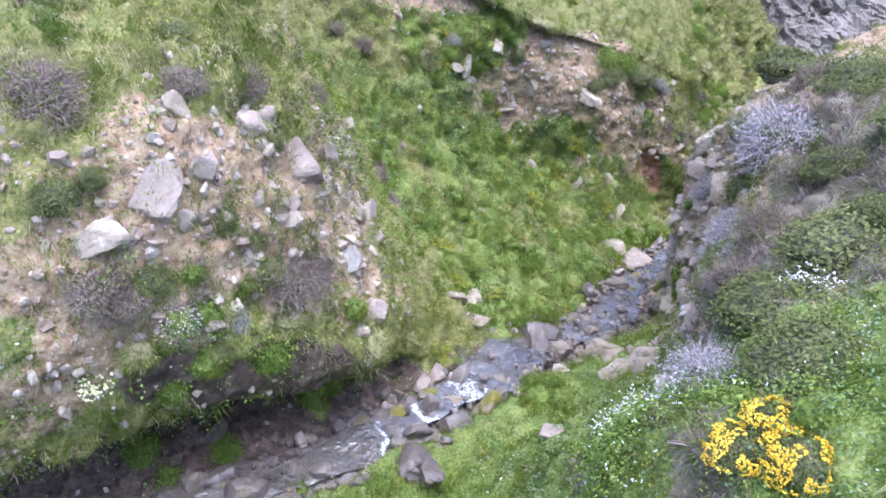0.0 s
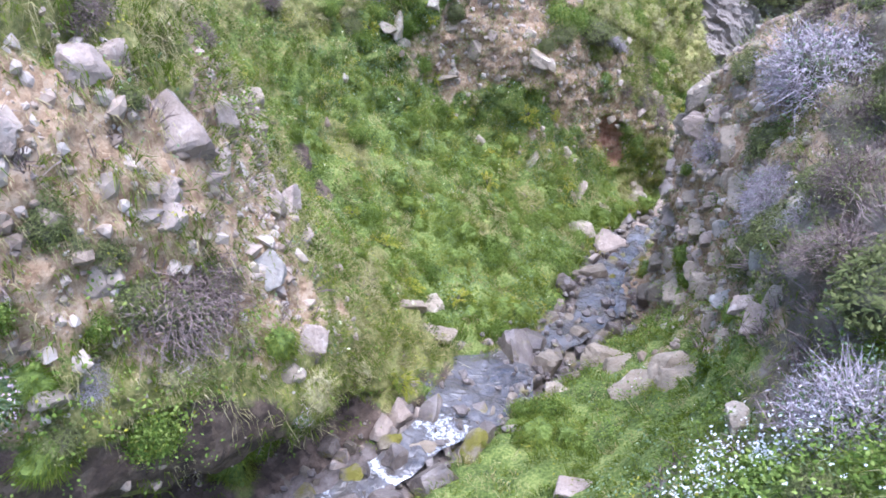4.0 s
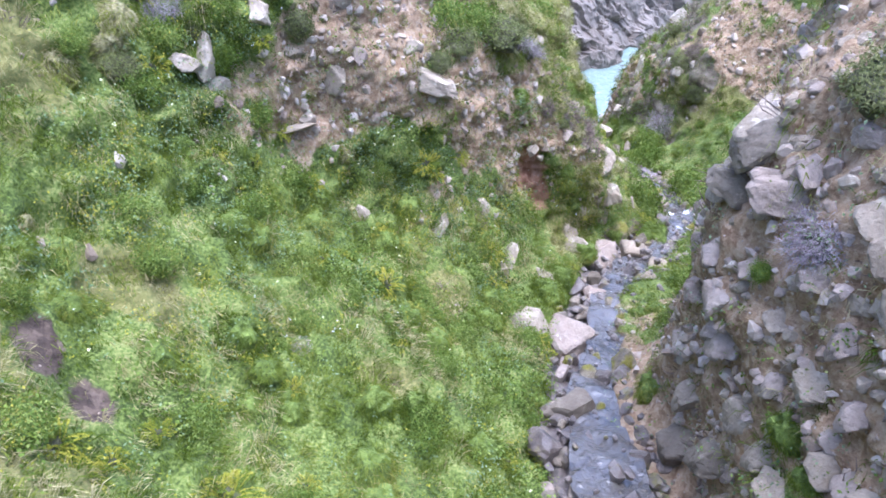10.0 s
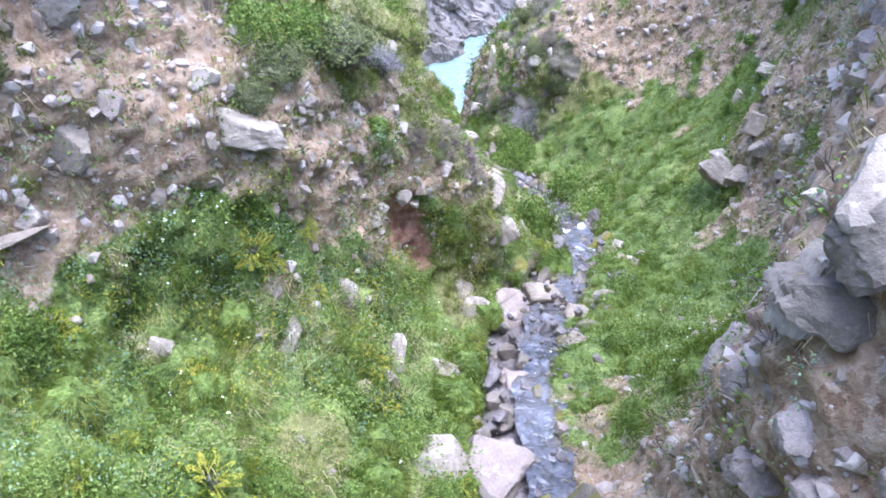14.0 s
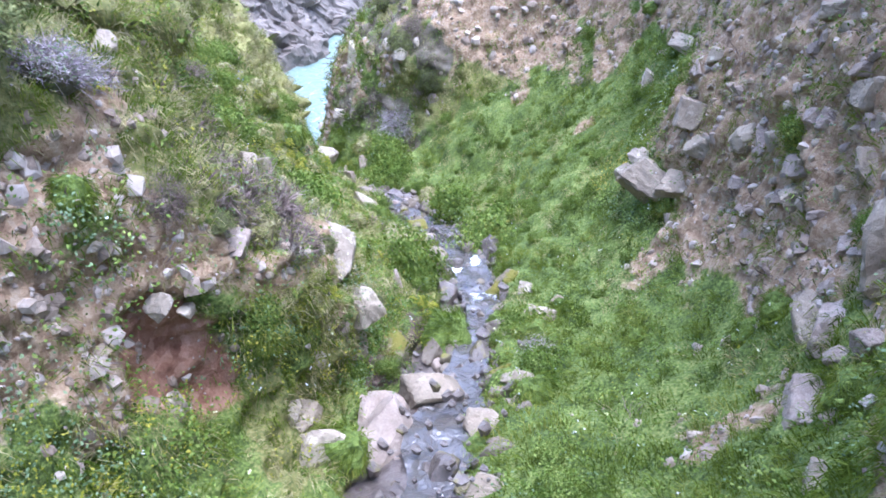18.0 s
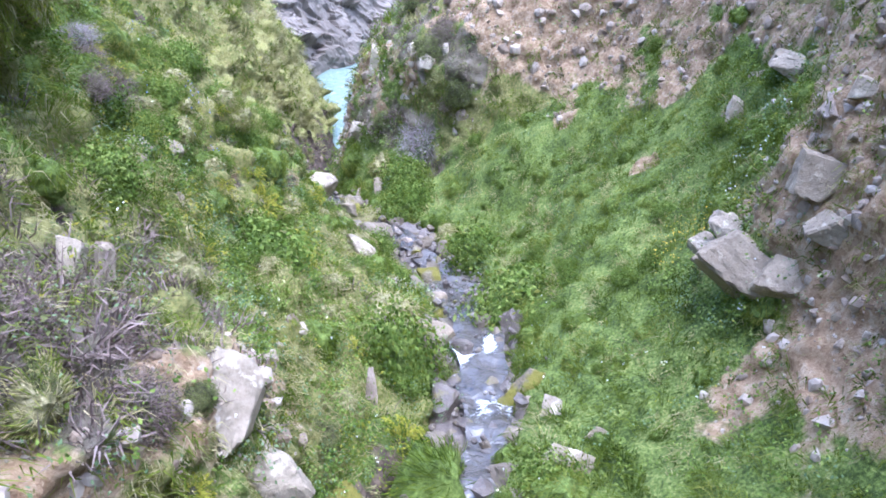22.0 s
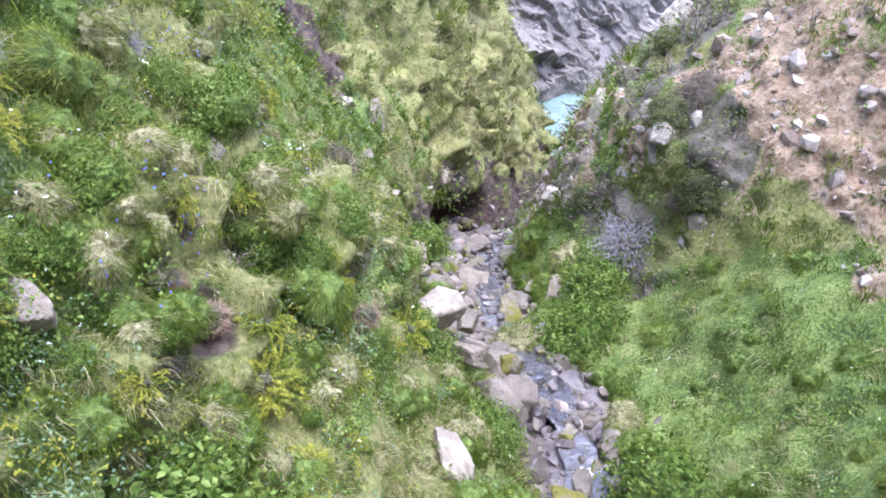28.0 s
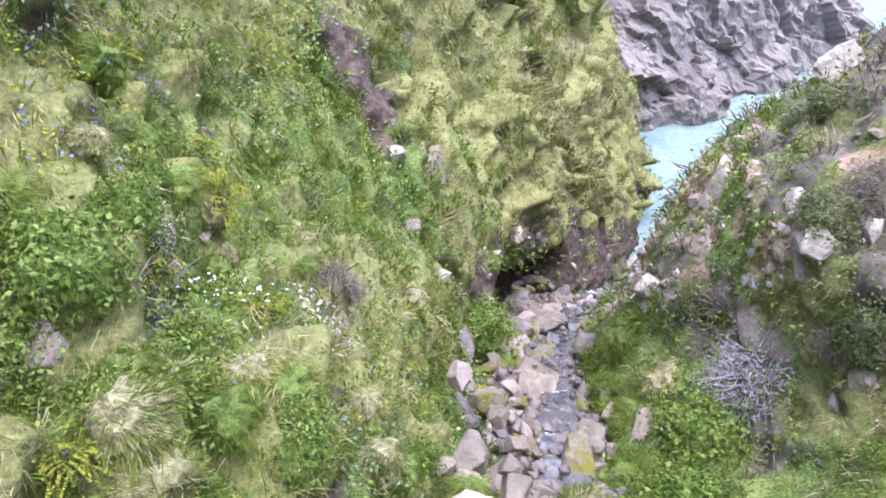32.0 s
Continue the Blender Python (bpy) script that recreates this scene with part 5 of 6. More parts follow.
boulder("p", -1.39, 5.11, 7.46, 0.13, 0.13)
boulder("g", 3.13, 10.97, 2.47, 0.15, 0.15)
boulder("p", 3.39, 7.64, 5.64, 0.09, 0.10)
boulder("p", 3.48, 8.46, 4.04, 0.15, 0.12)
boulder("w", 2.71, 5.74, 4.87, 0.20, 0.16)
boulder("b", 2.65, 5.34, 5.63, 0.20, 0.20)
boulder("g", 2.02, 6.17, 3.82, 0.42, 0.23)
boulder("g", 2.16, 5.37, 4.48, 0.39, 0.31)
boulder("g", 0.38, 6.54, 3.96, 0.28, 0.16)
boulder("g", 2.30, 4.61, 5.90, 0.16, 0.16)
boulder("p", 2.91, 6.53, 4.44, 0.19, 0.16)
boulder("g", 2.83, 6.19, 4.60, 0.22, 0.18)
boulder("g", 2.25, 4.80, 5.40, 0.15, 0.18)
boulder("g", 2.37, 5.08, 5.15, 0.14, 0.24)
boulder("p", 5.33, 12.51, 1.90, 0.15, 0.22)
boulder("w", 4.64, 12.19, 1.84, 0.16, 0.16)
boulder("g", 4.47, 12.33, 3.10, 0.16, 0.08)
boulder("p", 4.63, 12.39, 3.16, 0.16, 0.11)
boulder("w", 4.19, 12.24, 3.02, 0.10, 0.05)
boulder("p", 7.97, 10.59, 3.00, 0.17, 0.14)
boulder("g", 7.88, 10.53, 2.85, 0.17, 0.12)
boulder("g", 8.28, 10.89, 2.99, 0.15, 0.13)
boulder("p", 7.96, 10.50, 3.42, 0.13, 0.13)
boulder("g", 7.22, 10.06, 2.57, 0.12, 0.12)
boulder("g", 7.03, 9.74, 3.35, 0.47, 0.43)
boulder("p", 4.88, 9.25, 3.32, 0.16, 0.23)
boulder("p", 4.23, 8.93, 3.78, 0.23, 0.29)
boulder("w", 4.50, 9.17, 3.30, 0.12, 0.21)
boulder("p", 6.75, 9.78, 2.79, 0.36, 0.31)
boulder("p", 3.52, 8.47, 5.00, 0.06, 0.12)
boulder("p", 6.11, 15.52, 2.13, 0.16, 0.19)
boulder("p", 6.24, 15.35, 1.82, 0.19, 0.19)
boulder("p", 5.34, 13.35, 2.89, 0.09, 0.22)
boulder("g", 8.76, 15.25, -0.65, 0.31, 0.29)
boulder("s", 9.19, 17.12, -0.85, 0.39, 0.19)
boulder("w", 8.83, 17.71, -0.24, 0.32, 0.25)
boulder("s", 11.21, 22.93, -3.84, 0.58, 0.35)
boulder("g", 8.97, 17.41, -0.50, 0.32, 0.16)
boulder("g", 10.36, 20.81, -2.84, 0.59, 0.46)
boulder("p", 11.30, 23.13, -4.03, 0.78, 0.35)
boulder("s", 9.05, 18.52, -0.73, 0.32, 0.20)
boulder("p", 9.15, 19.52, -1.01, 0.19, 0.14)
boulder("s", 10.33, 22.06, -3.33, 0.23, 0.19)
boulder("g", 8.94, 18.16, -0.50, 0.18, 0.14)
boulder("g", 12.06, 20.99, -1.08, 0.30, 0.24)
boulder("q", 14.16, 22.44, 0.25, 0.52, 0.39)
boulder("b", 12.03, 20.01, -0.75, 0.21, 0.21)
boulder("p", 8.24, 18.39, 0.50, 0.13, 0.10)
boulder("g", 9.46, 22.90, -0.92, 0.27, 0.41)
boulder("d", -1.83, 4.03, 4.42, 0.26, 0.16)
boulder("d", -1.20, 4.23, 4.32, 0.32, 0.16)
boulder("d", -2.18, 3.81, 4.47, 0.30, 0.18)
boulder("m", -0.80, 4.55, 4.26, 0.28, 0.17)


# ---- plants: stems, leaves and flowers as small real faces ----
def unit(a):
    return a / np.maximum(np.linalg.norm(a, axis=-1, keepdims=True), 1e-9)


def blades(root, way, length, width, bend):
    """Grass blades from each root, widest half way and folded over there."""
    n = len(root)
    side = unit(np.cross(way, rng.normal(size=(n, 3)))) * width[:, None]
    mid = root + way * (length * 0.55)[:, None]
    tip = mid + unit(way + bend) * (length * 0.5)[:, None]
    v = np.stack([root, mid + side * 1.25, tip, mid - side * 1.25], 1).reshape(-1, 3)
    return v, np.arange(n * 4).reshape(n, 4)


def leaves(at, face, size, long=1.6):
    """Pointed leaves: four-cornered, folded a little."""
    n = len(at)
    a = unit(np.cross(face, rng.normal(size=(n, 3)))) * size[:, None]
    c = unit(np.cross(face, a)) * size[:, None] * 0.5
    v = np.stack([at - a * long * 0.5, at + c - face * size[:, None] * 0.15, at + a * long * 0.5, at - c - face * size[:, None] * 0.15], 1).reshape(-1, 3)
    return v, np.arange(n * 4).reshape(n, 4)


def scatter(which, count, weight, reach=9.2, low=0.7, thin=1.3):
    """Points on a bank, by weight: places, directions and distance-made size."""
    sheet, n, w, vv = BANKS[which]
    c = sheet[:-1, :-1]
    area = np.linalg.norm(np.cross(sheet[1:, :-1] - c, sheet[:-1, 1:] - c), axis=2)
    want = (weight(w) if callable(weight) else weight).reshape(sheet.shape[:2])[:-1, :-1] * area
    eyes = np.array([r[1:4] for r in PATH])[::4]
    flat = c.reshape(-1, 3)
    gap = np.min([np.linalg.norm(flat - e, axis=1) for e in eyes], axis=0)
    want = want.reshape(-1) / np.maximum(gap, 2.0) ** thin
    v = vv[:-1, :-1].reshape(-1)
    want[(v > reach) | (v < low) | (flat[:, 2] < -6.2)] = 0
    pick = rng.choice(len(want), size=count, p=want / want.sum())
    i, k = np.unravel_index(pick, c.shape[:2])
    a, b = rng.random((count, 1)), rng.random((count, 1))
    p = (sheet[i, k] * (1 - a) + sheet[i + 1, k] * a) * (1 - b) + (sheet[i, k + 1] * (1 - a) + sheet[i + 1, k + 1] * a) * b
    return p, n[i, k], np.clip(gap[pick] / 5.0, 0.75, 3.0)


UPWARD = np.array([0.0, 0.0, 1.0])


def joined(pairs):
    shift, vs, fs = 0, [], []
    for v, f in pairs:
        vs.append(v)
        fs.append(f + shift)
        shift += len(v)
    return np.concatenate(vs), np.concatenate(fs)


def grass(name, counts, weight, material, length, width, droop, label):
    pairs = []
    for which, count in enumerate(counts):
        p, n, far = scatter(which, count // 12, weight, thin=1.5)
        tall = rng.uniform(0.55, 1.25, len(p)) * (0.7 + 0.5 * np.clip(vnoise(p * 3.0, 77) + 0.4, 0, 1))
        lean = rng.normal(size=p.shape) * 0.22 + 0.3 * vnoise(p * 0.9, 79)[:, None] * np.array([0.7, 0.7, 0.0])
        p, n, far, clump, lean = (np.repeat(a, 12, axis=0) for a in (p, n, far, tall, lean))
        out = rng.normal(size=p.shape)
        p = p + (out - n * (out * n).sum(axis=1, keepdims=True)) * 0.028 * far[:, None]
        down = unit(n * n[:, 2:3] - UPWARD)
        way = unit(n * 0.5 + UPWARD * 0.5 + lean + out * 0.3)
        bend = down * droop + rng.normal(size=p.shape) * 0.5 - UPWARD * droop * 0.5
        pairs.append(blades(p - n * 0.02, way, length * clump * rng.uniform(0.5, 1.3, len(p)) * far ** 0.5, width * far * rng.uniform(0.7, 1.3, len(p)), bend))
    return tagged(raw_mesh(name, *joined(pairs), material), label, "grass", kind="stuff")


grass("green_grass", (340000, 200000), lambda w: w["g"] * (1.2 - 0.7 * w["n2"]) + 0.7 * w["h"] + 0.5 * w["d"] + 0.03 * w["b"] + np.where((w["y"] > 6.5) & (w["y"] < 9.9), 0.02, np.where(w["y"] > 15, 0.2, 0.13)) * w["e"] + 0.25 * w["m"] + 0.02, LUSH, 0.19, 0.0035, 1.9, "long soft green grass on the gully banks")
grass("dry_grass", (290000, 80000), lambda w: w["d"] * (0.5 + 0.7 * w["n1"]) + 1.3 * w["g"] * w["n2"] ** 4 + 0.9 * w["h"] * w["n2"] + 0.2 * w["e"] + 1.1 * w["m"] + 0.08 * w["b"], DRY, 0.18, 0.0025, 1.9, "straw-coloured dry grass hanging over the banks")


def herbs(name, counts, weight, material, size, lift, label):
    pairs = []
    for which, count in enumerate(counts):
        p, n, far = scatter(which, count // 6, weight)
        keep = vnoise(p * 2.4, 55 + int(size * 1000)) > -0.1
        p, n, far = p[keep], n[keep], far[keep]
        p, n, far = (np.repeat(a, 8, axis=0) for a in (p, n, far))
        at = p + rng.normal(size=p.shape) * 0.045 * far[:, None] + n * (lift * rng.uniform(0.1, 1, len(p)))[:, None]
        pairs.append(leaves(at, unit(n * 0.5 + UPWARD * 0.6 + rng.normal(size=p.shape) * 0.5), size * far * rng.uniform(0.5, 1.2, len(p))))
    return tagged(raw_mesh(name, *joined(pairs), material), label, "plants", kind="stuff")


herbs("herb_leaves", (110000, 60000), lambda w: (w["h"] + 0.35 * w["g"] + 0.15 * w["d"]) * w["n1"] ** 2 + np.where((w["y"] > 6.5) & (w["y"] < 9.9), 0.02, 0.08) * w["e"] + 0.06 * w["s"], LEAF, 0.023, 0.11, "low broad-leaved herbs among the grass")
herbs("grey_herbs", (40000, 30000), lambda w: w["h"] + 0.1 * w["g"] + 0.1 * w["e"] + 0.2 * w["b"], PALE_LEAF, 0.019, 0.13, "grey-green herbs among the grass")
herbs("heath_scrub", (20000, 80000), lambda w: w["b"] + 0.03 * w["e"] + 0.05 * w["d"], DARK_LEAF, 0.018, 0.16, "low dark heath scrub on the brows")


grass("heather_scrub", (16000, 30000), lambda w: w["b"] + 0.04 * w["e"] + 0.02 * w["d"], TWIG, 0.19, 0.004, 0.2, "low purple-brown heather on the brows")
herbs("golden_herbs", (50000, 9000), lambda w: (w["h"] + 0.2 * w["d"] + 0.1 * w["g"]) * w["n2"], GOLD_LEAF, 0.018, 0.12, "yellow-green herbs on the slope")


def flowers(name, counts, weight, material, size, label, cut=0.2):
    pairs = []
    for which, count in enumerate(counts):
        p, n, far = scatter(which, count, weight)
        keep = vnoise(p * 1.7, 99) > cut
        p, n, far = p[keep], n[keep], far[keep]
        at = p + n * (0.1 + 0.06 * rng.random((len(p), 1)))
        for _ in range(3):
            pairs.append(leaves(at + rng.normal(size=p.shape) * size * 0.4, unit(n + UPWARD + rng.normal(size=p.shape) * 0.4), size * rng.uniform(0.6, 1.1, len(p)), 1.1))
    return tagged(raw_mesh(name, *joined(pairs), material), label, "flowers", kind="stuff")


flowers("white_flowers", (700, 1900), lambda w: w["h"] + 0.25 * w["g"] + 0.1 * w["b"], WHITE, 0.010, "scattered small white flowers")
flowers("cream_flowers", (1200, 500), lambda w: w["h"] + 0.2 * w["g"] + 0.2 * w["d"], CREAM, 0.016, "scattered pale yellow primroses", 0.3)


def near(x, y, z, reach):
    """The points of the banks within reach of a place, and how they face."""
    d = ((SPOT - np.array([x, y, z])) ** 2).sum(axis=1)
    k = np.where(d < reach * reach)[0]
    return SPOT[k], FACE[k]


def patch(name, x, y, z, reach, count, material, size, label, lift=0.12):
    """One drift of flowers round a place."""
    p, n = near(x, y, z, reach)
    k = rng.integers(0, len(p), count)
    at = p[k] + rng.normal(size=(count, 3)) * 0.03 + n[k] * (lift * rng.uniform(0.4, 1.1, (count, 1)))
    pairs = [leaves(at + rng.normal(size=at.shape) * size * 0.3, unit(n[k] + UPWARD + rng.normal(size=at.shape) * 0.5), size * rng.uniform(0.6, 1.1, count), 1.1) for _ in range(2)]
    tagged(raw_mesh(name, *joined(pairs), material), label, "flowers", kind="stuff")


# ---- shrubs and tussocks ----
def dome(count, r, flat=1.0):
    d = unit(r.normal(size=(count, 3)))
    d[:, 2] = np.abs(d[:, 2]) * flat
    return d


def twigs(r, count, thick, curl, reach=1.0):
    d = dome(count, r)
    root = d * 0.12 * r.random((count, 1))
    length = reach * r.uniform(0.35, 0.62, count)
    return blades(root, unit(d + r.normal(size=d.shape) * 0.25), length, np.full(count, thick), r.normal(size=d.shape) * curl)


def mop(r, count, thick, fall, reach=1.0):
    """Blades that rise from the middle and hang over all round."""
    d = dome(count, r)
    d[:, 2] = 0.35 + 0.6 * d[:, 2]
    d = unit(d)
    over = d * [0.9, 0.9, 0] - UPWARD * fall + r.normal(size=d.shape) * 0.25
    return blades(d * 0.1, unit(d + r.normal(size=d.shape) * 0.18), reach * r.uniform(0.4, 0.7, count), np.full(count, thick), over)


def shrub(kind, seed):
    """One plant a unit wide, on an empty at its base."""
    r = np.random.default_rng(seed)
    ob = new({"green": "heath_shrub", "heather": "heather_bush", "lilac": "bare_twig_bush", "gorse": "gorse_bush", "leafy": "leafy_shrub", "gold": "golden_fern", "straw": "dry_tussock", "tuft": "grass_tuft", "thrift": "thrift_cushion", "bracken": "dead_bracken"}[kind])
    def put(name, geometry, material):
        p = raw_mesh(name, *geometry, material)
        p.parent = ob
    def crown(count, size, spread=0.16, long=1.6, inner=0.3):
        d = dome(count, r)
        bumps = 0.42 + 0.13 * vnoise(d * 2.6, seed)[:, None]
        at = d * bumps * r.uniform(inner, 1.0, (count, 1)) ** 0.5 + r.normal(size=d.shape) * spread * 0.12
        return leaves(at, unit(d + r.normal(size=d.shape) * 0.7), size * r.uniform(0.6, 1.2, count), long)
    def mound(size, level=3):
        v, f = ball(level)
        return v * (size * (1 + 0.3 * vnoise(v * 2.6, seed) + 0.12 * vnoise(v * 7, seed)))[:, None] * [1, 1, 0.95], f
    def thatch(count, size, thick, long):
        """Fine blades lying down over a rounded mound."""
        d = dome(count, r)
        at = d * (size * (1 + 0.3 * vnoise(d * 2.6, seed)))[:, None] * [1, 1, 0.95]
        comb = unit(d * [1, 1, 0.2] + np.array([0.25, 0.0, 0.0]) - UPWARD * 0.5 + r.normal(size=d.shape) * 0.35)
        return blades(at * 0.97, unit(comb + d * 0.25), long * r.uniform(0.5, 1.2, count), np.full(count, thick), comb - UPWARD * 0.9)
    if kind in ("green", "gorse"):
        # solid core, coloured as the shade behind the leaves
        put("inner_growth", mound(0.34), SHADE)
        put("foliage", crown(3300, 0.021, 0.3, 2.4, 0.7), DARK_LEAF)
        if kind == "gorse":
            d = dome(1900, r)
            d = d[vnoise(d * 3.2, 3) > 0.05]
            put("flower_spray", leaves(d * (0.5 + 0.08 * vnoise(d * 5, 9))[:, None], unit(d + r.normal(size=d.shape) * 0.6), np.full(len(d), 0.04), 1.2), YELLOW)
    elif kind in ("heather", "lilac"):
        m = TWIG if kind == "heather" else LILAC
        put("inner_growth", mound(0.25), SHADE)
        put("woody_base", twigs(r, 700, 0.0024, 0.9), m)
        put("twig_crown", crown(1900, 0.0105, 0.4, 5.0, 0.5), m)
        put("foliage", crown(800, 0.015, 0.3, 2.4), DARK_LEAF if kind == "heather" else PALE_LEAF)
    elif kind == "leafy":
        put("inner_growth", mound(0.3), SWARD)
        put("foliage", crown(1350, 0.033, 0.5, 1.7, 0.55), LEAF)
        put("young_foliage", crown(520, 0.029, 0.6, 1.7, 0.8), (LUSH, PALE_LEAF, LUSH)[seed % 3])
        put("grass_spray", mop(r, 160, 0.0035, 1.6, 0.72), LUSH)
    elif kind == "gold":
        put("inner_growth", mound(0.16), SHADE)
        for tint, count in ((GOLD_LEAF, 22), (LUSH, 10)):
            d = dome(count, r)
            d[:, 2] = 0.5 + 0.5 * d[:, 2]
            d = unit(d)
            along = np.repeat(np.linspace(0.12, 1.0, 18)[None, :], count, 0)[:, :, None]
            stem = d[:, None] * along * 0.62 - UPWARD * 0.28 * along ** 2.2
            across = unit(np.cross(d, UPWARD) + 1e-6)[:, None] * (0.085 * np.sin(3.0 * along ** 0.7))
            at = np.concatenate([stem + across * 0.6, stem - across * 0.6]).reshape(-1, 3)
            put("frond_spray", leaves(at, unit(UPWARD + r.normal(size=at.shape) * 0.35), np.full(len(at), 0.03), 1.7), tint)
    elif kind == "straw":
        put("inner_growth", mound(0.36), THATCH)
        put("hanging_tuft", thatch(850, 0.37, 0.0034, 0.15), DRY)
        put("green_tuft", thatch(620, 0.38, 0.0045, 0.19), LUSH)
    elif kind == "bracken":
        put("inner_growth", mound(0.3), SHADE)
        put("hanging_tuft", thatch(900, 0.31, 0.003, 0.24), BRACKEN)
        put("stalk_tuft", mop(r, 40, 0.003, 2.6, 0.6), BRACKEN)
    elif kind == "tuft":
        put("inner_growth", mound(0.36), SWARD)
        put("outer_tuft", thatch(1000, 0.37, 0.0045, 0.19), LUSH)
        put("inner_tuft", mop(r, 110, 0.003, 1.8, 0.6), LUSH)
    elif kind == "thrift":
        put("inner_growth", mound(0.36), SWARD)
        put("leaf_cushion", twigs(r, 500, 0.007, 0.4, 0.9), PALE_LEAF)
        put("foliage", crown(500, 0.03, 0.2, 3.0), DRY)
        d = dome(260, r)
        put("flower_spray", leaves(d * 0.5, unit(d + r.normal(size=d.shape) * 0.4), np.full(260, 0.034), 1.0), PINK)
    return ob


PLANT_LABEL = {
    "green": ("dark green heath shrub with fine leaves on the bank", "shrub"),
    "heather": ("brownish purple woody heather bush on the bank", "shrub"),
    "lilac": ("bleached grey lilac bush of bare twigs", "shrub"),
    "gorse": ("gorse bush covered with bright yellow flowers", "shrub"),
    "leafy": ("bright green leafy shrub by the stream bank", "shrub"),
    "gold": ("yellow-green fern clump with arching fronds", "fern"),
    "straw": ("drooping straw-coloured grass tussock on the slope", "grass tussock"),
    "tuft": ("fresh green grass tuft on the bank", "grass tuft"),
    "thrift": ("cushion of thrift with pale pink flower heads", "flower cushion"),
}
PLANT_LABEL["bracken"] = ("collapsed reddish brown dead bracken on the slope", "dead fern")
MODELS = {}
PLANTED = [0]


def plant(kind, x, y, z, w, h):
    PLANTED[0] += 1
    turn = PLANTED[0] * 2.4
    key = kind, PLANTED[0] % (3 if kind in ("green", "leafy", "straw", "heather") else 2)
    n = Vector(facing((x, y, z)))
    up = (n * 0.7 + Vector((0, 0, 0.6))).normalized()
    base = Vector((x, y, z)) - n * 0.12 * h
    m = Matrix.Translation(base) @ up.to_track_quat("Z", "Y").to_matrix().to_4x4() @ Matrix.Rotation(turn, 4, "Z") @ Matrix.Diagonal((w * 1.3, w * 1.3, max(h, w * 0.6) * (1.95 if kind in ("straw", "tuft", "leafy", "gold", "bracken") else 1.35), 1))
    if key not in MODELS:
        ob = MODELS[key] = shrub(kind, 300 + 10 * len(MODELS) + key[1])
        tagged(ob, *PLANT_LABEL[kind], group=kind + " plants on the banks")
        ob.matrix_basis = m
        return ob
    first = MODELS[key]
    keep = first.matrix_basis.copy()
    first.matrix_basis = Matrix.Identity(4)
    ob = copy_thing(first, m)
    first.matrix_basis = keep
    return ob


plant("heather", -2.62, 4.29, 8.00, 0.55, 0.37)
plant("heather", -1.84, 4.80, 7.88, 0.32, 0.16)
plant("heather", -1.52, 5.23, 7.67, 0.31, 0.18)
plant("heather", -1.17, 6.11, 7.16, 0.21, 0.21)
plant("heather", -1.21, 4.51, 6.32, 0.60, 0.41)
plant("heather", -2.26, 3.59, 6.92, 0.45, 0.22)
plant("green", -2.46, 3.81, 7.55, 0.32, 0.21)
plant("green", -2.27, 3.96, 7.57, 0.18, 0.18)
plant("green", -1.62, 4.35, 7.10, 0.2, 0.14)
plant("green", -1.55, 4.36, 6.88, 0.18, 0.12)
plant("green", -2.01, 3.80, 6.89, 0.27, 0.19)
plant("green", -1.73, 3.87, 6.09, 0.26, 0.22)
plant("green", -1.70, 5.24, 7.89, 0.26, 0.17)
plant("lilac", 3.44, 6.46, 6.55, 0.86, 0.63)
plant("lilac", 2.86, 5.77, 5.81, 0.45, 0.45)
plant("green", 2.86, 4.17, 6.93, 0.78, 0.49)
plant("green", 2.32, 3.75, 6.70, 0.75, 0.43)
plant("green", 2.15, 2.94, 6.97, 0.66, 0.30)
plant("green", 4.19, 6.76, 7.00, 0.68, 0.51)
plant("green", 4.43, 8.68, 6.38, 0.86, 0.43)
plant("green", 1.40, 2.91, 6.50, 0.25, 0.21)
plant("lilac", 1.73, 3.26, 6.43, 0.49, 0.53)
plant("gorse", 1.55, 2.36, 6.92, 0.28, 0.22)
plant("gorse", 1.76, 2.46, 7.0, 0.26, 0.2)
plant("gorse", 1.76, 2.2, 7.04, 0.28, 0.2)
plant("lilac", 3.45, 6.75, 6.36, 0.60, 0.44)
plant("lilac", 2.88, 5.71, 5.85, 0.53, 0.32)
plant("green", 3.22, 6.49, 5.89, 0.48, 0.32)
plant("green", 3.55, 7.63, 6.10, 0.40, 0.36)
plant("tuft", 3.03, 7.01, 4.27, 0.24, 0.30)
plant("lilac", 3.26, 7.43, 5.34, 0.42, 0.28)
plant("green", 3.59, 12.49, 4.68, 0.65, 0.41)
plant("leafy", 2.95, 12.29, 4.96, 0.44, 0.28)
plant("green", 1.24, 11.60, 5.35, 0.27, 0.27)
plant("leafy", -0.22, 10.83, 5.31, 0.22, 0.22)
plant("tuft", 2.50, 10.04, 2.66, 0.34, 0.26)
plant("heather", 5.19, 12.59, 2.75, 0.29, 0.19)
plant("green", 4.54, 12.42, 3.37, 0.2, 0.12)
plant("heather", 4.29, 12.41, 3.63, 0.28, 0.16)
plant("green", 4.90, 12.58, 3.10, 0.17, 0.17)
plant("green", 5.40, 12.69, 2.56, 0.14, 0.17)
plant("green", 6.12, 13.17, 1.28, 0.23, 0.23)
plant("leafy", 7.23, 13.86, 0.55, 0.63, 0.69)
plant("leafy", 8.84, 14.16, -0.05, 0.89, 0.55)
plant("lilac", 6.82, 11.78, 1.08, 0.35, 0.26)
plant("leafy", 6.86, 15.33, 0.92, 0.79, 0.54)
plant("leafy", 6.05, 15.92, 2.45, 0.42, 0.31)
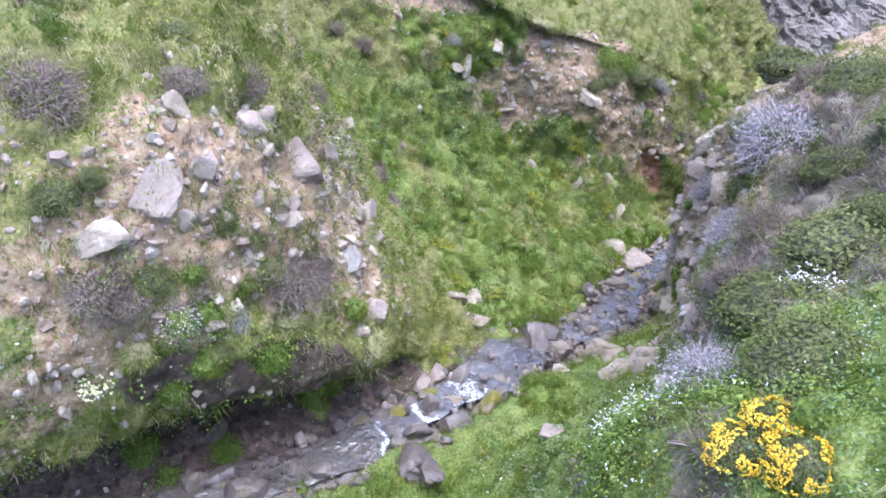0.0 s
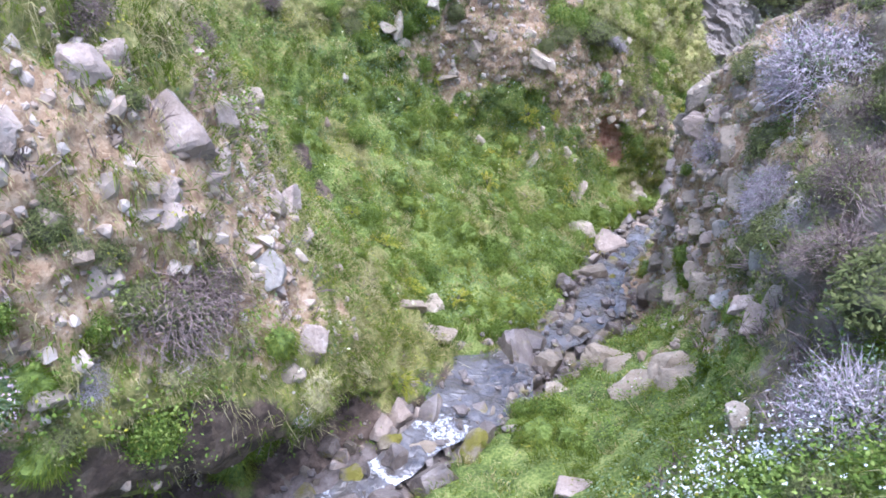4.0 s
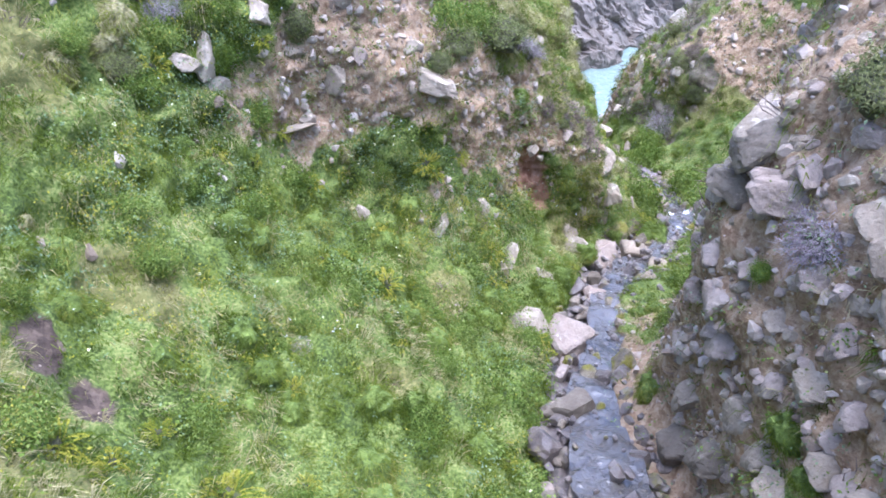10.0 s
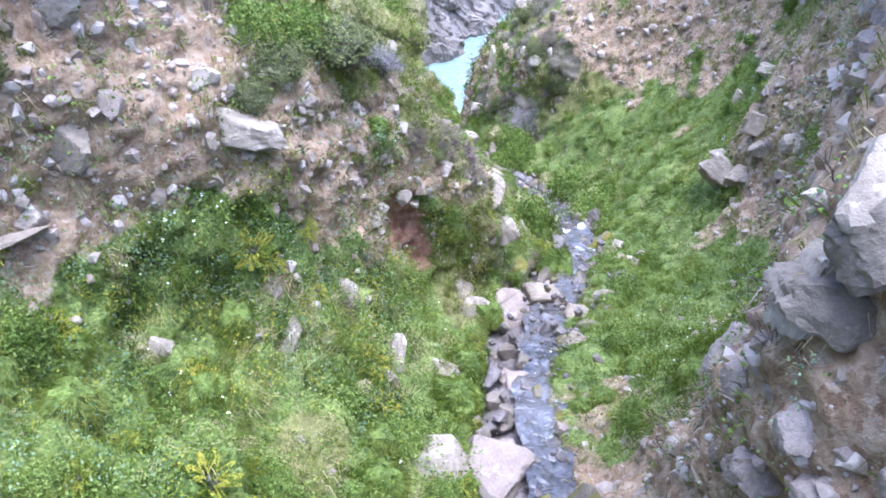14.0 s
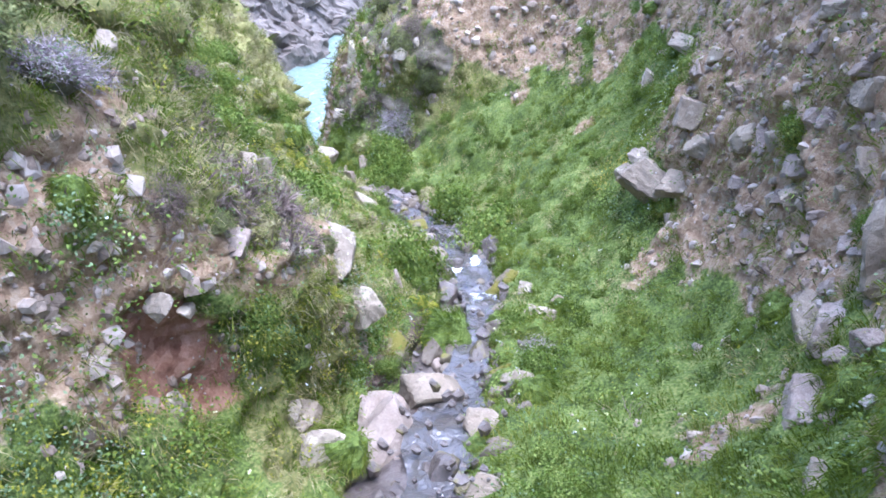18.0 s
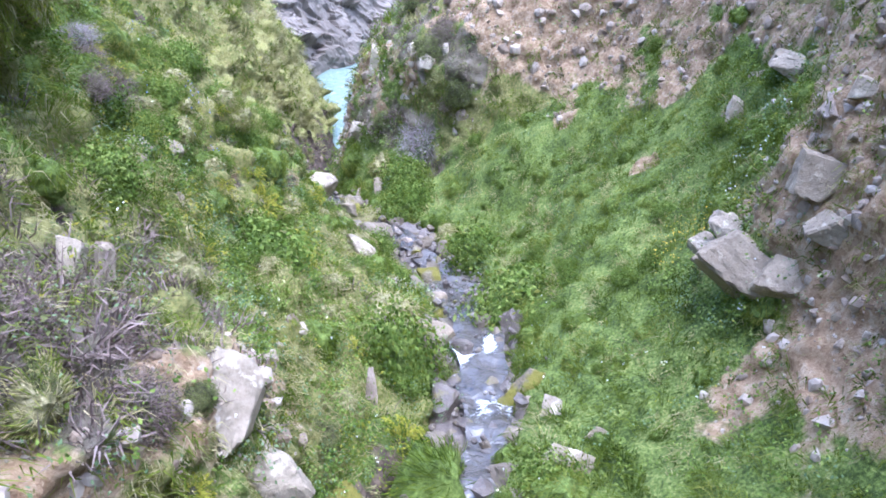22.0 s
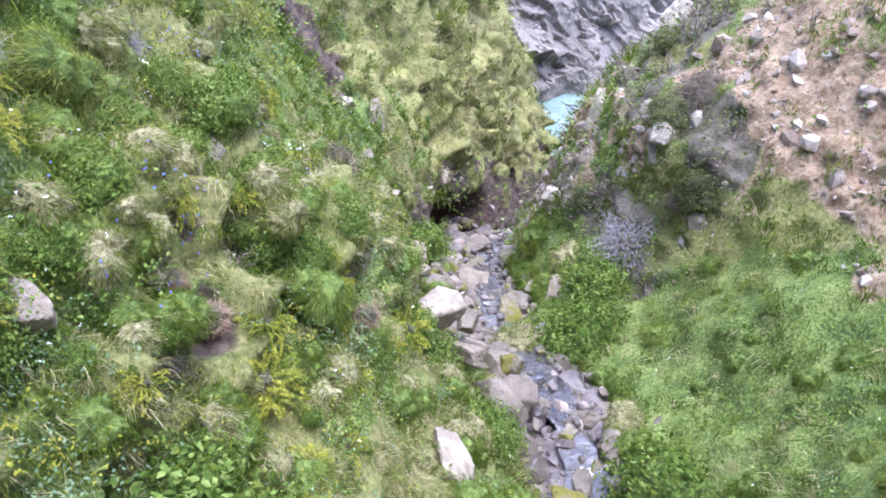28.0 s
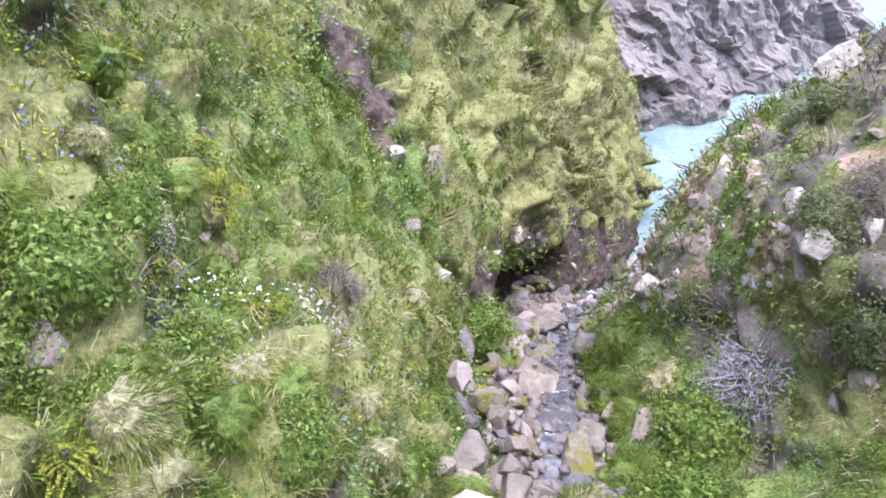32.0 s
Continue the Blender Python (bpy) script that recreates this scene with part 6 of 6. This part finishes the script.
plant("leafy", 7.12, 12.16, 0.92, 0.43, 0.28)
plant("gold", 7.25, 15.41, 0.64, 0.32, 0.32)
plant("gold", 7.32, 16.24, 0.85, 0.40, 0.33)
plant("tuft", 6.60, 12.64, 0.81, 0.53, 0.34)
plant("leafy", 6.89, 15.53, 0.90, 0.52, 0.44)
plant("gold", 7.28, 15.48, 0.60, 0.30, 0.25)
plant("gold", 6.14, 15.00, 1.76, 0.27, 0.27)
plant("leafy", 9.99, 15.94, -0.97, 0.74, 0.55)
plant("tuft", 8.63, 14.18, -0.12, 0.52, 0.30)
plant("straw", 7.66, 14.63, 0.24, 0.61, 0.18)
plant("straw", 10.31, 16.85, -1.36, 0.42, 0.35)
plant("leafy", 10.61, 18.30, -1.70, 0.80, 0.56)
plant("gold", 7.75, 17.00, 0.82, 0.41, 0.31)
plant("lilac", 6.27, 16.93, 2.64, 0.37, 0.26)
plant("lilac", 6.88, 17.95, 2.28, 0.32, 0.18)
plant("straw", 7.32, 17.80, 1.72, 0.30, 0.25)
plant("straw", 7.73, 15.48, 0.26, 0.27, 0.23)
plant("leafy", 5.84, 14.70, 2.11, 0.31, 0.24)
plant("gold", 7.07, 16.04, 0.95, 0.26, 0.26)
plant("heather", 6.83, 16.12, 1.33, 0.30, 0.28)
plant("gold", 7.41, 16.31, 0.77, 0.26, 0.23)
plant("leafy", 6.91, 15.70, 0.94, 0.38, 0.24)
plant("leafy", 6.53, 17.01, 2.38, 0.25, 0.19)
plant("leafy", 10.81, 18.33, -1.67, 0.69, 0.38)
plant("straw", 9.97, 18.56, -1.90, 0.57, 0.32)
plant("leafy", 8.92, 16.59, -0.68, 0.40, 0.31)
plant("heather", 12.56, 19.61, 0.36, 0.58, 0.39)
plant("heather", 12.12, 18.96, -0.53, 0.4, 0.26)
plant("lilac", 7.21, 19.75, 1.60, 0.31, 0.21)
plant("thrift", 8.02, 18.46, 0.73, 0.50, 0.22)
plant("thrift", 7.24, 17.70, 1.79, 0.21, 0.12)
plant("leafy", 9.93, 21.89, -2.71, 0.71, 0.43)
plant("lilac", 11.81, 19.31, -1.36, 0.86, 0.55)
plant("green", 12.32, 19.71, 0.14, 0.60, 0.42)
plant("green", 12.18, 18.80, -0.38, 0.52, 0.52)
plant("straw", 7.68, 18.61, 1.10, 0.18, 0.21)
plant("straw", 7.51, 17.49, 1.39, 0.32, 0.17)
plant("straw", 7.03, 18.95, 2.02, 0.16, 0.13)
plant("leafy", 7.83, 17.48, 1.00, 0.21, 0.14)
plant("straw", 7.32, 17.46, 1.61, 0.20, 0.18)
plant("tuft", 11.38, 20.93, -2.27, 0.58, 0.32)
plant("leafy", 11.30, 19.19, -1.73, 0.81, 0.46)
plant("straw", 11.33, 19.91, -1.92, 0.51, 0.34)
plant("leafy", -1.81, 3.98, 6.77, 0.19, 0.16)
plant("green", -1.97, 3.82, 6.84, 0.27, 0.18)
plant("tuft", -1.77, 3.83, 6.05, 0.27, 0.20)
plant("leafy", -1.39, 4.09, 5.80, 0.30, 0.22)
plant("straw", -1.97, 3.71, 6.44, 0.28, 0.16)
plant("straw", -0.64, 4.65, 5.37, 0.34, 0.21)
plant("tuft", -1.30, 4.84, 4.46, 0.29, 0.24)
plant("green", -1.39, 4.40, 6.49, 0.28, 0.18)
plant("leafy", -1.53, 4.23, 6.46, 0.14, 0.12)
plant("straw", -1.24, 4.29, 6.00, 0.26, 0.15)
plant("straw", -2.14, 3.55, 6.40, 0.27, 0.18)
plant("lilac", -1.58, 4.07, 6.24, 0.21, 0.14)
plant("tuft", -1.76, 3.94, 6.42, 0.23, 0.13)
plant("tuft", -0.77, 4.70, 5.79, 0.21, 0.16)
plant("leafy", -1.13, 5.03, 4.45, 0.25, 0.20)
plant("leafy", -2.02, 3.64, 5.89, 0.20, 0.13)
plant("green", -2.14, 3.61, 6.72, 0.18, 0.15)
plant("green", -1.45, 4.44, 6.73, 0.21, 0.21)
plant("green", -1.62, 4.31, 7.00, 0.23, 0.20)
plant("heather", -1.06, 4.68, 6.30, 0.35, 0.27)
plant("green", -1.34, 4.96, 7.31, 0.21, 0.14)
plant("leafy", -2.67, 3.98, 4.74, 0.30, 0.20)
plant("leafy", -2.43, 3.84, 4.52, 0.25, 0.20)
plant("tuft", -1.34, 3.84, 4.35, 0.31, 0.20)
plant("leafy", -1.98, 4.11, 4.57, 0.26, 0.16)
plant("green", 3.67, 12.53, 4.64, 0.47, 0.32)
plant("lilac", 4.04, 12.63, 4.34, 0.47, 0.30)
plant("green", 2.98, 12.15, 4.79, 0.45, 0.27)
plant("leafy", 3.33, 12.42, 4.83, 0.40, 0.22)
plant("green", 2.69, 11.92, 4.67, 0.29, 0.20)
plant("heather", 2.98, 11.46, 2.91, 0.32, 0.20)
plant("green", -0.23, 10.92, 5.47, 0.29, 0.22)
plant("leafy", 0.10, 11.18, 5.55, 0.31, 0.23)
plant("green", 0.37, 11.31, 5.54, 0.28, 0.24)
plant("straw", -0.19, 11.14, 5.73, 0.33, 0.22)
plant("leafy", 0.64, 11.42, 5.50, 0.29, 0.21)
plant("leafy", -0.09, 10.89, 5.25, 0.30, 0.19)
plant("lilac", 0.13, 11.30, 5.74, 0.31, 0.19)


patch("white_drift", 1.65, 3.3, 6.3, 0.25, 260, WHITE, 0.016, "drift of small white flowers on the brow")
patch("white_drift", 1.4, 3.3, 5.9, 0.3, 300, WHITE, 0.014, "drift of small white flowers on the brow")
patch("white_drift", 2.55, 3.68, 6.7, 0.22, 160, WHITE, 0.016, "drift of small white flowers on the brow")
patch("cream_drift", -2.45, 3.5, 6.3, 0.15, 60, CREAM, 0.02, "cluster of pale yellow primroses")
patch("bluebells", 7.2, 18.4, 1.9, 0.4, 40, BLUE, 0.012, "scattered bluebells in the grass", 0.16)
patch("bluebells", 6.9, 16.6, 1.8, 0.5, 40, BLUE, 0.012, "scattered bluebells in the grass", 0.16)
patch("bluebells", 7.6, 18.0, 1.3, 0.4, 34, BLUE, 0.012, "scattered bluebells in the grass", 0.16)
patch("bluebells", 6.9, 19.8, 2.0, 0.6, 60, BLUE, 0.012, "scattered bluebells in the grass", 0.16)
patch("white_drift", 7.7, 18.2, 1.2, 0.25, 40, WHITE, 0.016, "heads of small white flowers on the slope")
patch("yellow_drift", 9.6, 12.9, 1.2, 0.35, 110, YELLOW, 0.011, "small yellow flowers in the hollow")


# ---- plants too many to set one by one ----
def strew(which, count, kinds, weight, low, high, **more):
    p, n, far = scatter(which, count, weight, **more)
    for q in p:
        size = rng.uniform(low, high)
        plant(kinds[int(rng.integers(0, len(kinds)))], *q, size, size * rng.uniform(0.5, 0.9))


strew(1, 110, ("heather", "green", "lilac", "green", "heather"), lambda w: np.clip(w["b"] - 0.3, 0, 1), 0.22, 0.5)
strew(0, 45, ("heather", "green", "heather", "straw"), lambda w: w["b"] + 0.15 * w["e"] + 0.08 * w["d"], 0.16, 0.36)
strew(0, 250, ("straw", "straw", "thrift", "straw", "gold"), lambda w: w["d"] + 0.9 * w["h"] + 0.3 * w["m"], 0.11, 0.33, thin=0.9)
strew(0, 180, ("leafy", "gold", "gold", "tuft", "leafy"), lambda w: w["h"] + 0.1 * w["g"], 0.1, 0.28)
late = lambda w: (w["h"] + w["g"] + 0.8 * w["d"]) * np.clip((w["y"] - 15.2) / 0.8, 0, 1) * np.clip((20.5 - w["y"]) / 1.5, 0, 1)
strew(0, 120, ("gold", "leafy", "gold", "straw", "tuft", "leafy", "gold"), late, 0.14, 0.34, reach=7.5)
strew(0, 90, ("straw", "tuft", "straw"), late, 0.13, 0.3, reach=7.5)
strew(1, 90, ("tuft", "leafy", "tuft", "tuft", "leafy"), lambda w: (w["g"] + w["h"]) * np.clip((w["y"] - 11.5) / 0.5, 0, 1), 0.1, 0.27, reach=7.5)
for x, y, z in ((6.93, 17.34, 2.03), (7.94, 17.17, 0.72), (7.11, 16.44, 1.24), (8.06, 17.05, 0.47), (6.95, 16.48, 1.51)):
    plant("bracken", x, y, z, 0.2, 0.1)
slope = lambda w: (w["h"] + w["g"] + w["d"]) * np.clip((w["y"] - 13.6) / 0.6, 0, 1) * np.clip((19.0 - w["y"]) / 1.5, 0, 1)
strew(0, 110, ("tuft", "leafy", "heather", "tuft", "leafy", "straw"), slope, 0.2, 0.42, reach=7.8, thin=0.6)
strew(0, 110, ("tuft", "tuft", "leafy", "tuft", "gold"), lambda w: (w["g"] + 0.5 * w["h"]) * np.clip((11.5 - w["y"]) / 0.5, 0, 1) * np.clip((w["y"] - 5.5) / 0.5, 0, 1), 0.14, 0.36, reach=7.5)
strew(1, 50, ("leafy", "tuft", "tuft", "tuft"), lambda w: w["g"] + 0.3 * w["h"] + 0.1 * w["e"], 0.12, 0.3)


# ---- loose stones ----
RUBBLE = collections.defaultdict(list)


def stones_in_bank(which, count, weight, low, high, mix="ppgppppp", small=0.0):
    p, n, far = scatter(which, count, weight)
    for q, d in zip(p, n):
        size = low + (high - low) * rng.random() ** 2.2
        kind = mix[int(rng.integers(0, len(mix)))]
        wide, high = size * rng.uniform(0.8, 1.5), size * rng.uniform(0.6, 1.1)
        if which and q[1] < 4.6 or any((q[0] - a) ** 2 + (q[1] - b) ** 2 + (q[2] - c) ** 2 < (0.35 * e) ** 2 for a, b, c, e in ROCK_AT):
            continue
        if size < small:
            RUBBLE[kind].append((q, wide, high))
        else:
            boulder(kind, *q, wide, high, name="bank_stone", sink=0.32, group="stones in the banks")


stones_in_bank(0, 55, lambda w: w["e"] + 0.5 * w["r"] + 0.4 * w["o"] + 0.04 * w["s"] + 0.03 * w["d"] + 0.02 * w["g"], 0.06, 0.22)
stones_in_bank(1, 90, lambda w: w["e"] + 0.6 * w["r"] + 0.04 * w["s"] + 0.015 * w["g"], 0.08, 0.3)
stones_in_bank(1, 110, lambda w: (w["e"] + 0.25 * w["b"] + 0.5 * w["s"]) * np.clip((10.8 - w["y"]) / 0.5, 0, 1), 0.08, 0.26)

stones_in_bank(1, 70, lambda w: w["e"] * np.clip((w["y"] - 9.3) / 0.4, 0, 1) * np.clip((13.2 - w["y"]) / 0.4, 0, 1), 0.1, 0.28)

stones_in_bank(1, 220, lambda w: (w["e"] + 0.4 * w["s"]) * np.clip((w["y"] - 4.4) / 0.6, 0, 1) * np.clip((8.4 - w["y"]) / 0.5, 0, 1), 0.07, 0.26, "gpgppwpg", 0.16)
stones_in_bank(1, 240, lambda w: w["e"] * np.clip((w["y"] - 9.2) / 0.4, 0, 1) * np.clip((14.5 - w["y"]) / 0.5, 0, 1), 0.05, 0.2, "ppgpwp", 0.15)
stones_in_bank(0, 170, lambda w: w["e"] + 0.5 * w["o"] + 0.1 * w["b"], 0.04, 0.15, "pgpwpg", 0.12)
for kind, lot in RUBBLE.items():
    pairs = []
    for q, wide, high in lot:
        v, f = SHAPES[22 + len(pairs) % 4]
        turn = np.array(Euler(rng.uniform(-0.6, 0.6, 3)).to_matrix())
        pairs.append(((v * [wide * 1.3, (wide + high) * 0.55, high * 1.3]) @ turn.T + q, f))
    tagged(raw_mesh("bank_rubble", *joined(pairs), ROCK[kind]), "fist-sized " + NAMES[kind] + " stones in the earth", "stones", kind="stuff")


line = spline(np.array(COURSE), even(np.array(COURSE), 0.05))
line = line[(line[:, 1] > 3.5) & (line[:, 1] < 24.5)]
POOLS = ((2.7, 8.0), (5.55, 11.65), (9.1, 15.5), (0.7, 5.8))
for k in range(900):
    end = k % 5 < 2
    reach = line[line[:, 1] > 16.8] if end else line[line[:, 1] < 17.5]
    q = reach[int(rng.integers(0, len(reach)))]
    off = rng.normal() * (0.42 if end else 0.3) - (0.2 if end and q[1] > 17.2 else 0.0)
    if abs(off) < 0.2 and rng.random() < (0.75 if q[1] < 16.5 else 0.5):
        continue
    if any((q[0] - a) ** 2 + (q[1] - b) ** 2 < 0.2 for a, b in POOLS) and abs(off) < 0.4:
        continue
    size = 0.07 + (0.3 if end else 0.24) * rng.random() ** 1.8
    x, y = q[0] + off * 0.85, q[1] - off * 0.5
    if any((x - a) ** 2 + (y - b) ** 2 < (0.4 * (size + s)) ** 2 for a, b, c, s in ROCK_AT):
        continue
    # Upstream all stones are dark: the overhang's shade is put into their colour.
    boulder("d" if y < 4.9 else "dpmsdmsd"[int(rng.integers(0, 8))], x, y, q[2] + 0.07 + 0.2 * off * off, size * rng.uniform(0.9, 1.5), size * rng.uniform(0.5, 0.9), "lying in the stony streambed", "stream_stone", 0.12, "stones in the streambed")

# grass and herbs that hug the water's edge
for k in range(84):
    q = line[int(rng.integers(60, len(line)))]
    off = rng.uniform(0.42, 0.8) * (1 if k % 3 else -1)
    at = np.array([q[0] + off * 0.85, q[1] - off * 0.5, q[2] + 0.25])
    at = SPOT[((SPOT - at) ** 2).sum(axis=1).argmin()]
    if any((at[0] - a) ** 2 + (at[1] - b) ** 2 < (0.5 * s) ** 2 for a, b, c, s in ROCK_AT):
        continue
    size = rng.uniform(0.14, 0.36)
    plant(("tuft", "leafy", "tuft", "gold", "leafy", "tuft")[k % 6], *at, size, size * 0.7)

v0, f0 = rock_shape(400, 1, 7)
pairs = []
for which, count, weight in ((0, 7000, lambda w: w["e"] + 0.3 * w["o"] + 0.04 * w["s"]), (1, 13000, lambda w: w["e"] + 0.1 * w["r"])):
    p, n, far = scatter(which, count, weight, thin=0.5)
    size = (0.015 + 0.09 * rng.random(count) ** 6) * np.minimum(far, 1.6)
    spin = rng.normal(size=(count, 4))
    spin /= np.linalg.norm(spin, axis=1)[:, None]
    a, b, c, d = spin.T
    rot = np.stack([np.stack([1 - 2 * (c * c + d * d), 2 * (b * c - a * d), 2 * (b * d + a * c)], 1), np.stack([2 * (b * c + a * d), 1 - 2 * (b * b + d * d), 2 * (c * d - a * b)], 1), np.stack([2 * (b * d - a * c), 2 * (c * d + a * b), 1 - 2 * (b * b + c * c)], 1)], 1)
    form = v0[None] * rng.uniform(0.6, 1.4, (count, 1, 3))
    vv = np.einsum("nij,nkj->nki", rot, form) * (size * 1.3)[:, None, None] + p[:, None]
    pairs.append((vv.reshape(-1, 3), (f0[None] + np.arange(count)[:, None, None] * len(v0)).reshape(-1, 3)))
tagged(raw_mesh("scree", *joined(pairs), PEBBLE), "small angular stones and grit in the earth scarps", "stones", kind="stuff")

count = 2600
at = line[rng.integers(0, len(line), count)] + np.stack([rng.normal(size=count) * 0.34, rng.normal(size=count) * 0.26, -0.02 + 0.03 * rng.random(count)], 1)
form = v0[None] * rng.uniform(0.6, 1.4, (count, 1, 3)) * (0.03 + 0.09 * rng.random((count, 1, 1)) ** 3)
cobbles = ((form + at[:, None]).reshape(-1, 3), (f0[None] + np.arange(count)[:, None, None] * len(v0)).reshape(-1, 3))
for kind, lot in (("s", 560), ("p", 220), ("d", 500)):
    pairs = []
    for k in range(lot):
        q = line[int(rng.integers(0, len(line)))] if k % 2 else line[line[:, 1] > 16.6][int(rng.integers(0, (line[:, 1] > 16.6).sum()))]
        low = q[1] > 16.6
        off = rng.normal() * (0.5 if low else 0.34) - (0.25 if low else 0.0)
        if abs(off) < 0.2 and k % 4:
            off += 0.32 * (1 if off > 0 else -1)
        v, f = SHAPES[22 + k % 4]
        size = 0.05 + 0.13 * rng.random() ** 2
        turn = np.array(Euler(rng.uniform(-3, 3, 3)).to_matrix())
        pairs.append((v * (size * rng.uniform(0.6, 1.4, 3)) @ turn.T + [q[0] + off * 0.88, q[1] - off * 0.45, q[2] + 0.03 + 0.02 * rng.random() - 0.05 * abs(off)], f))
    tagged(raw_mesh("shingle", *joined(pairs), ROCK[kind]), "loose " + NAMES[kind] + " shingle along the streambed", "stones", kind="stuff")
tagged(raw_mesh("cobbles", *cobbles, ROCK["d"]), "small wet cobbles and gravel in the streambed", "stones", kind="stuff")
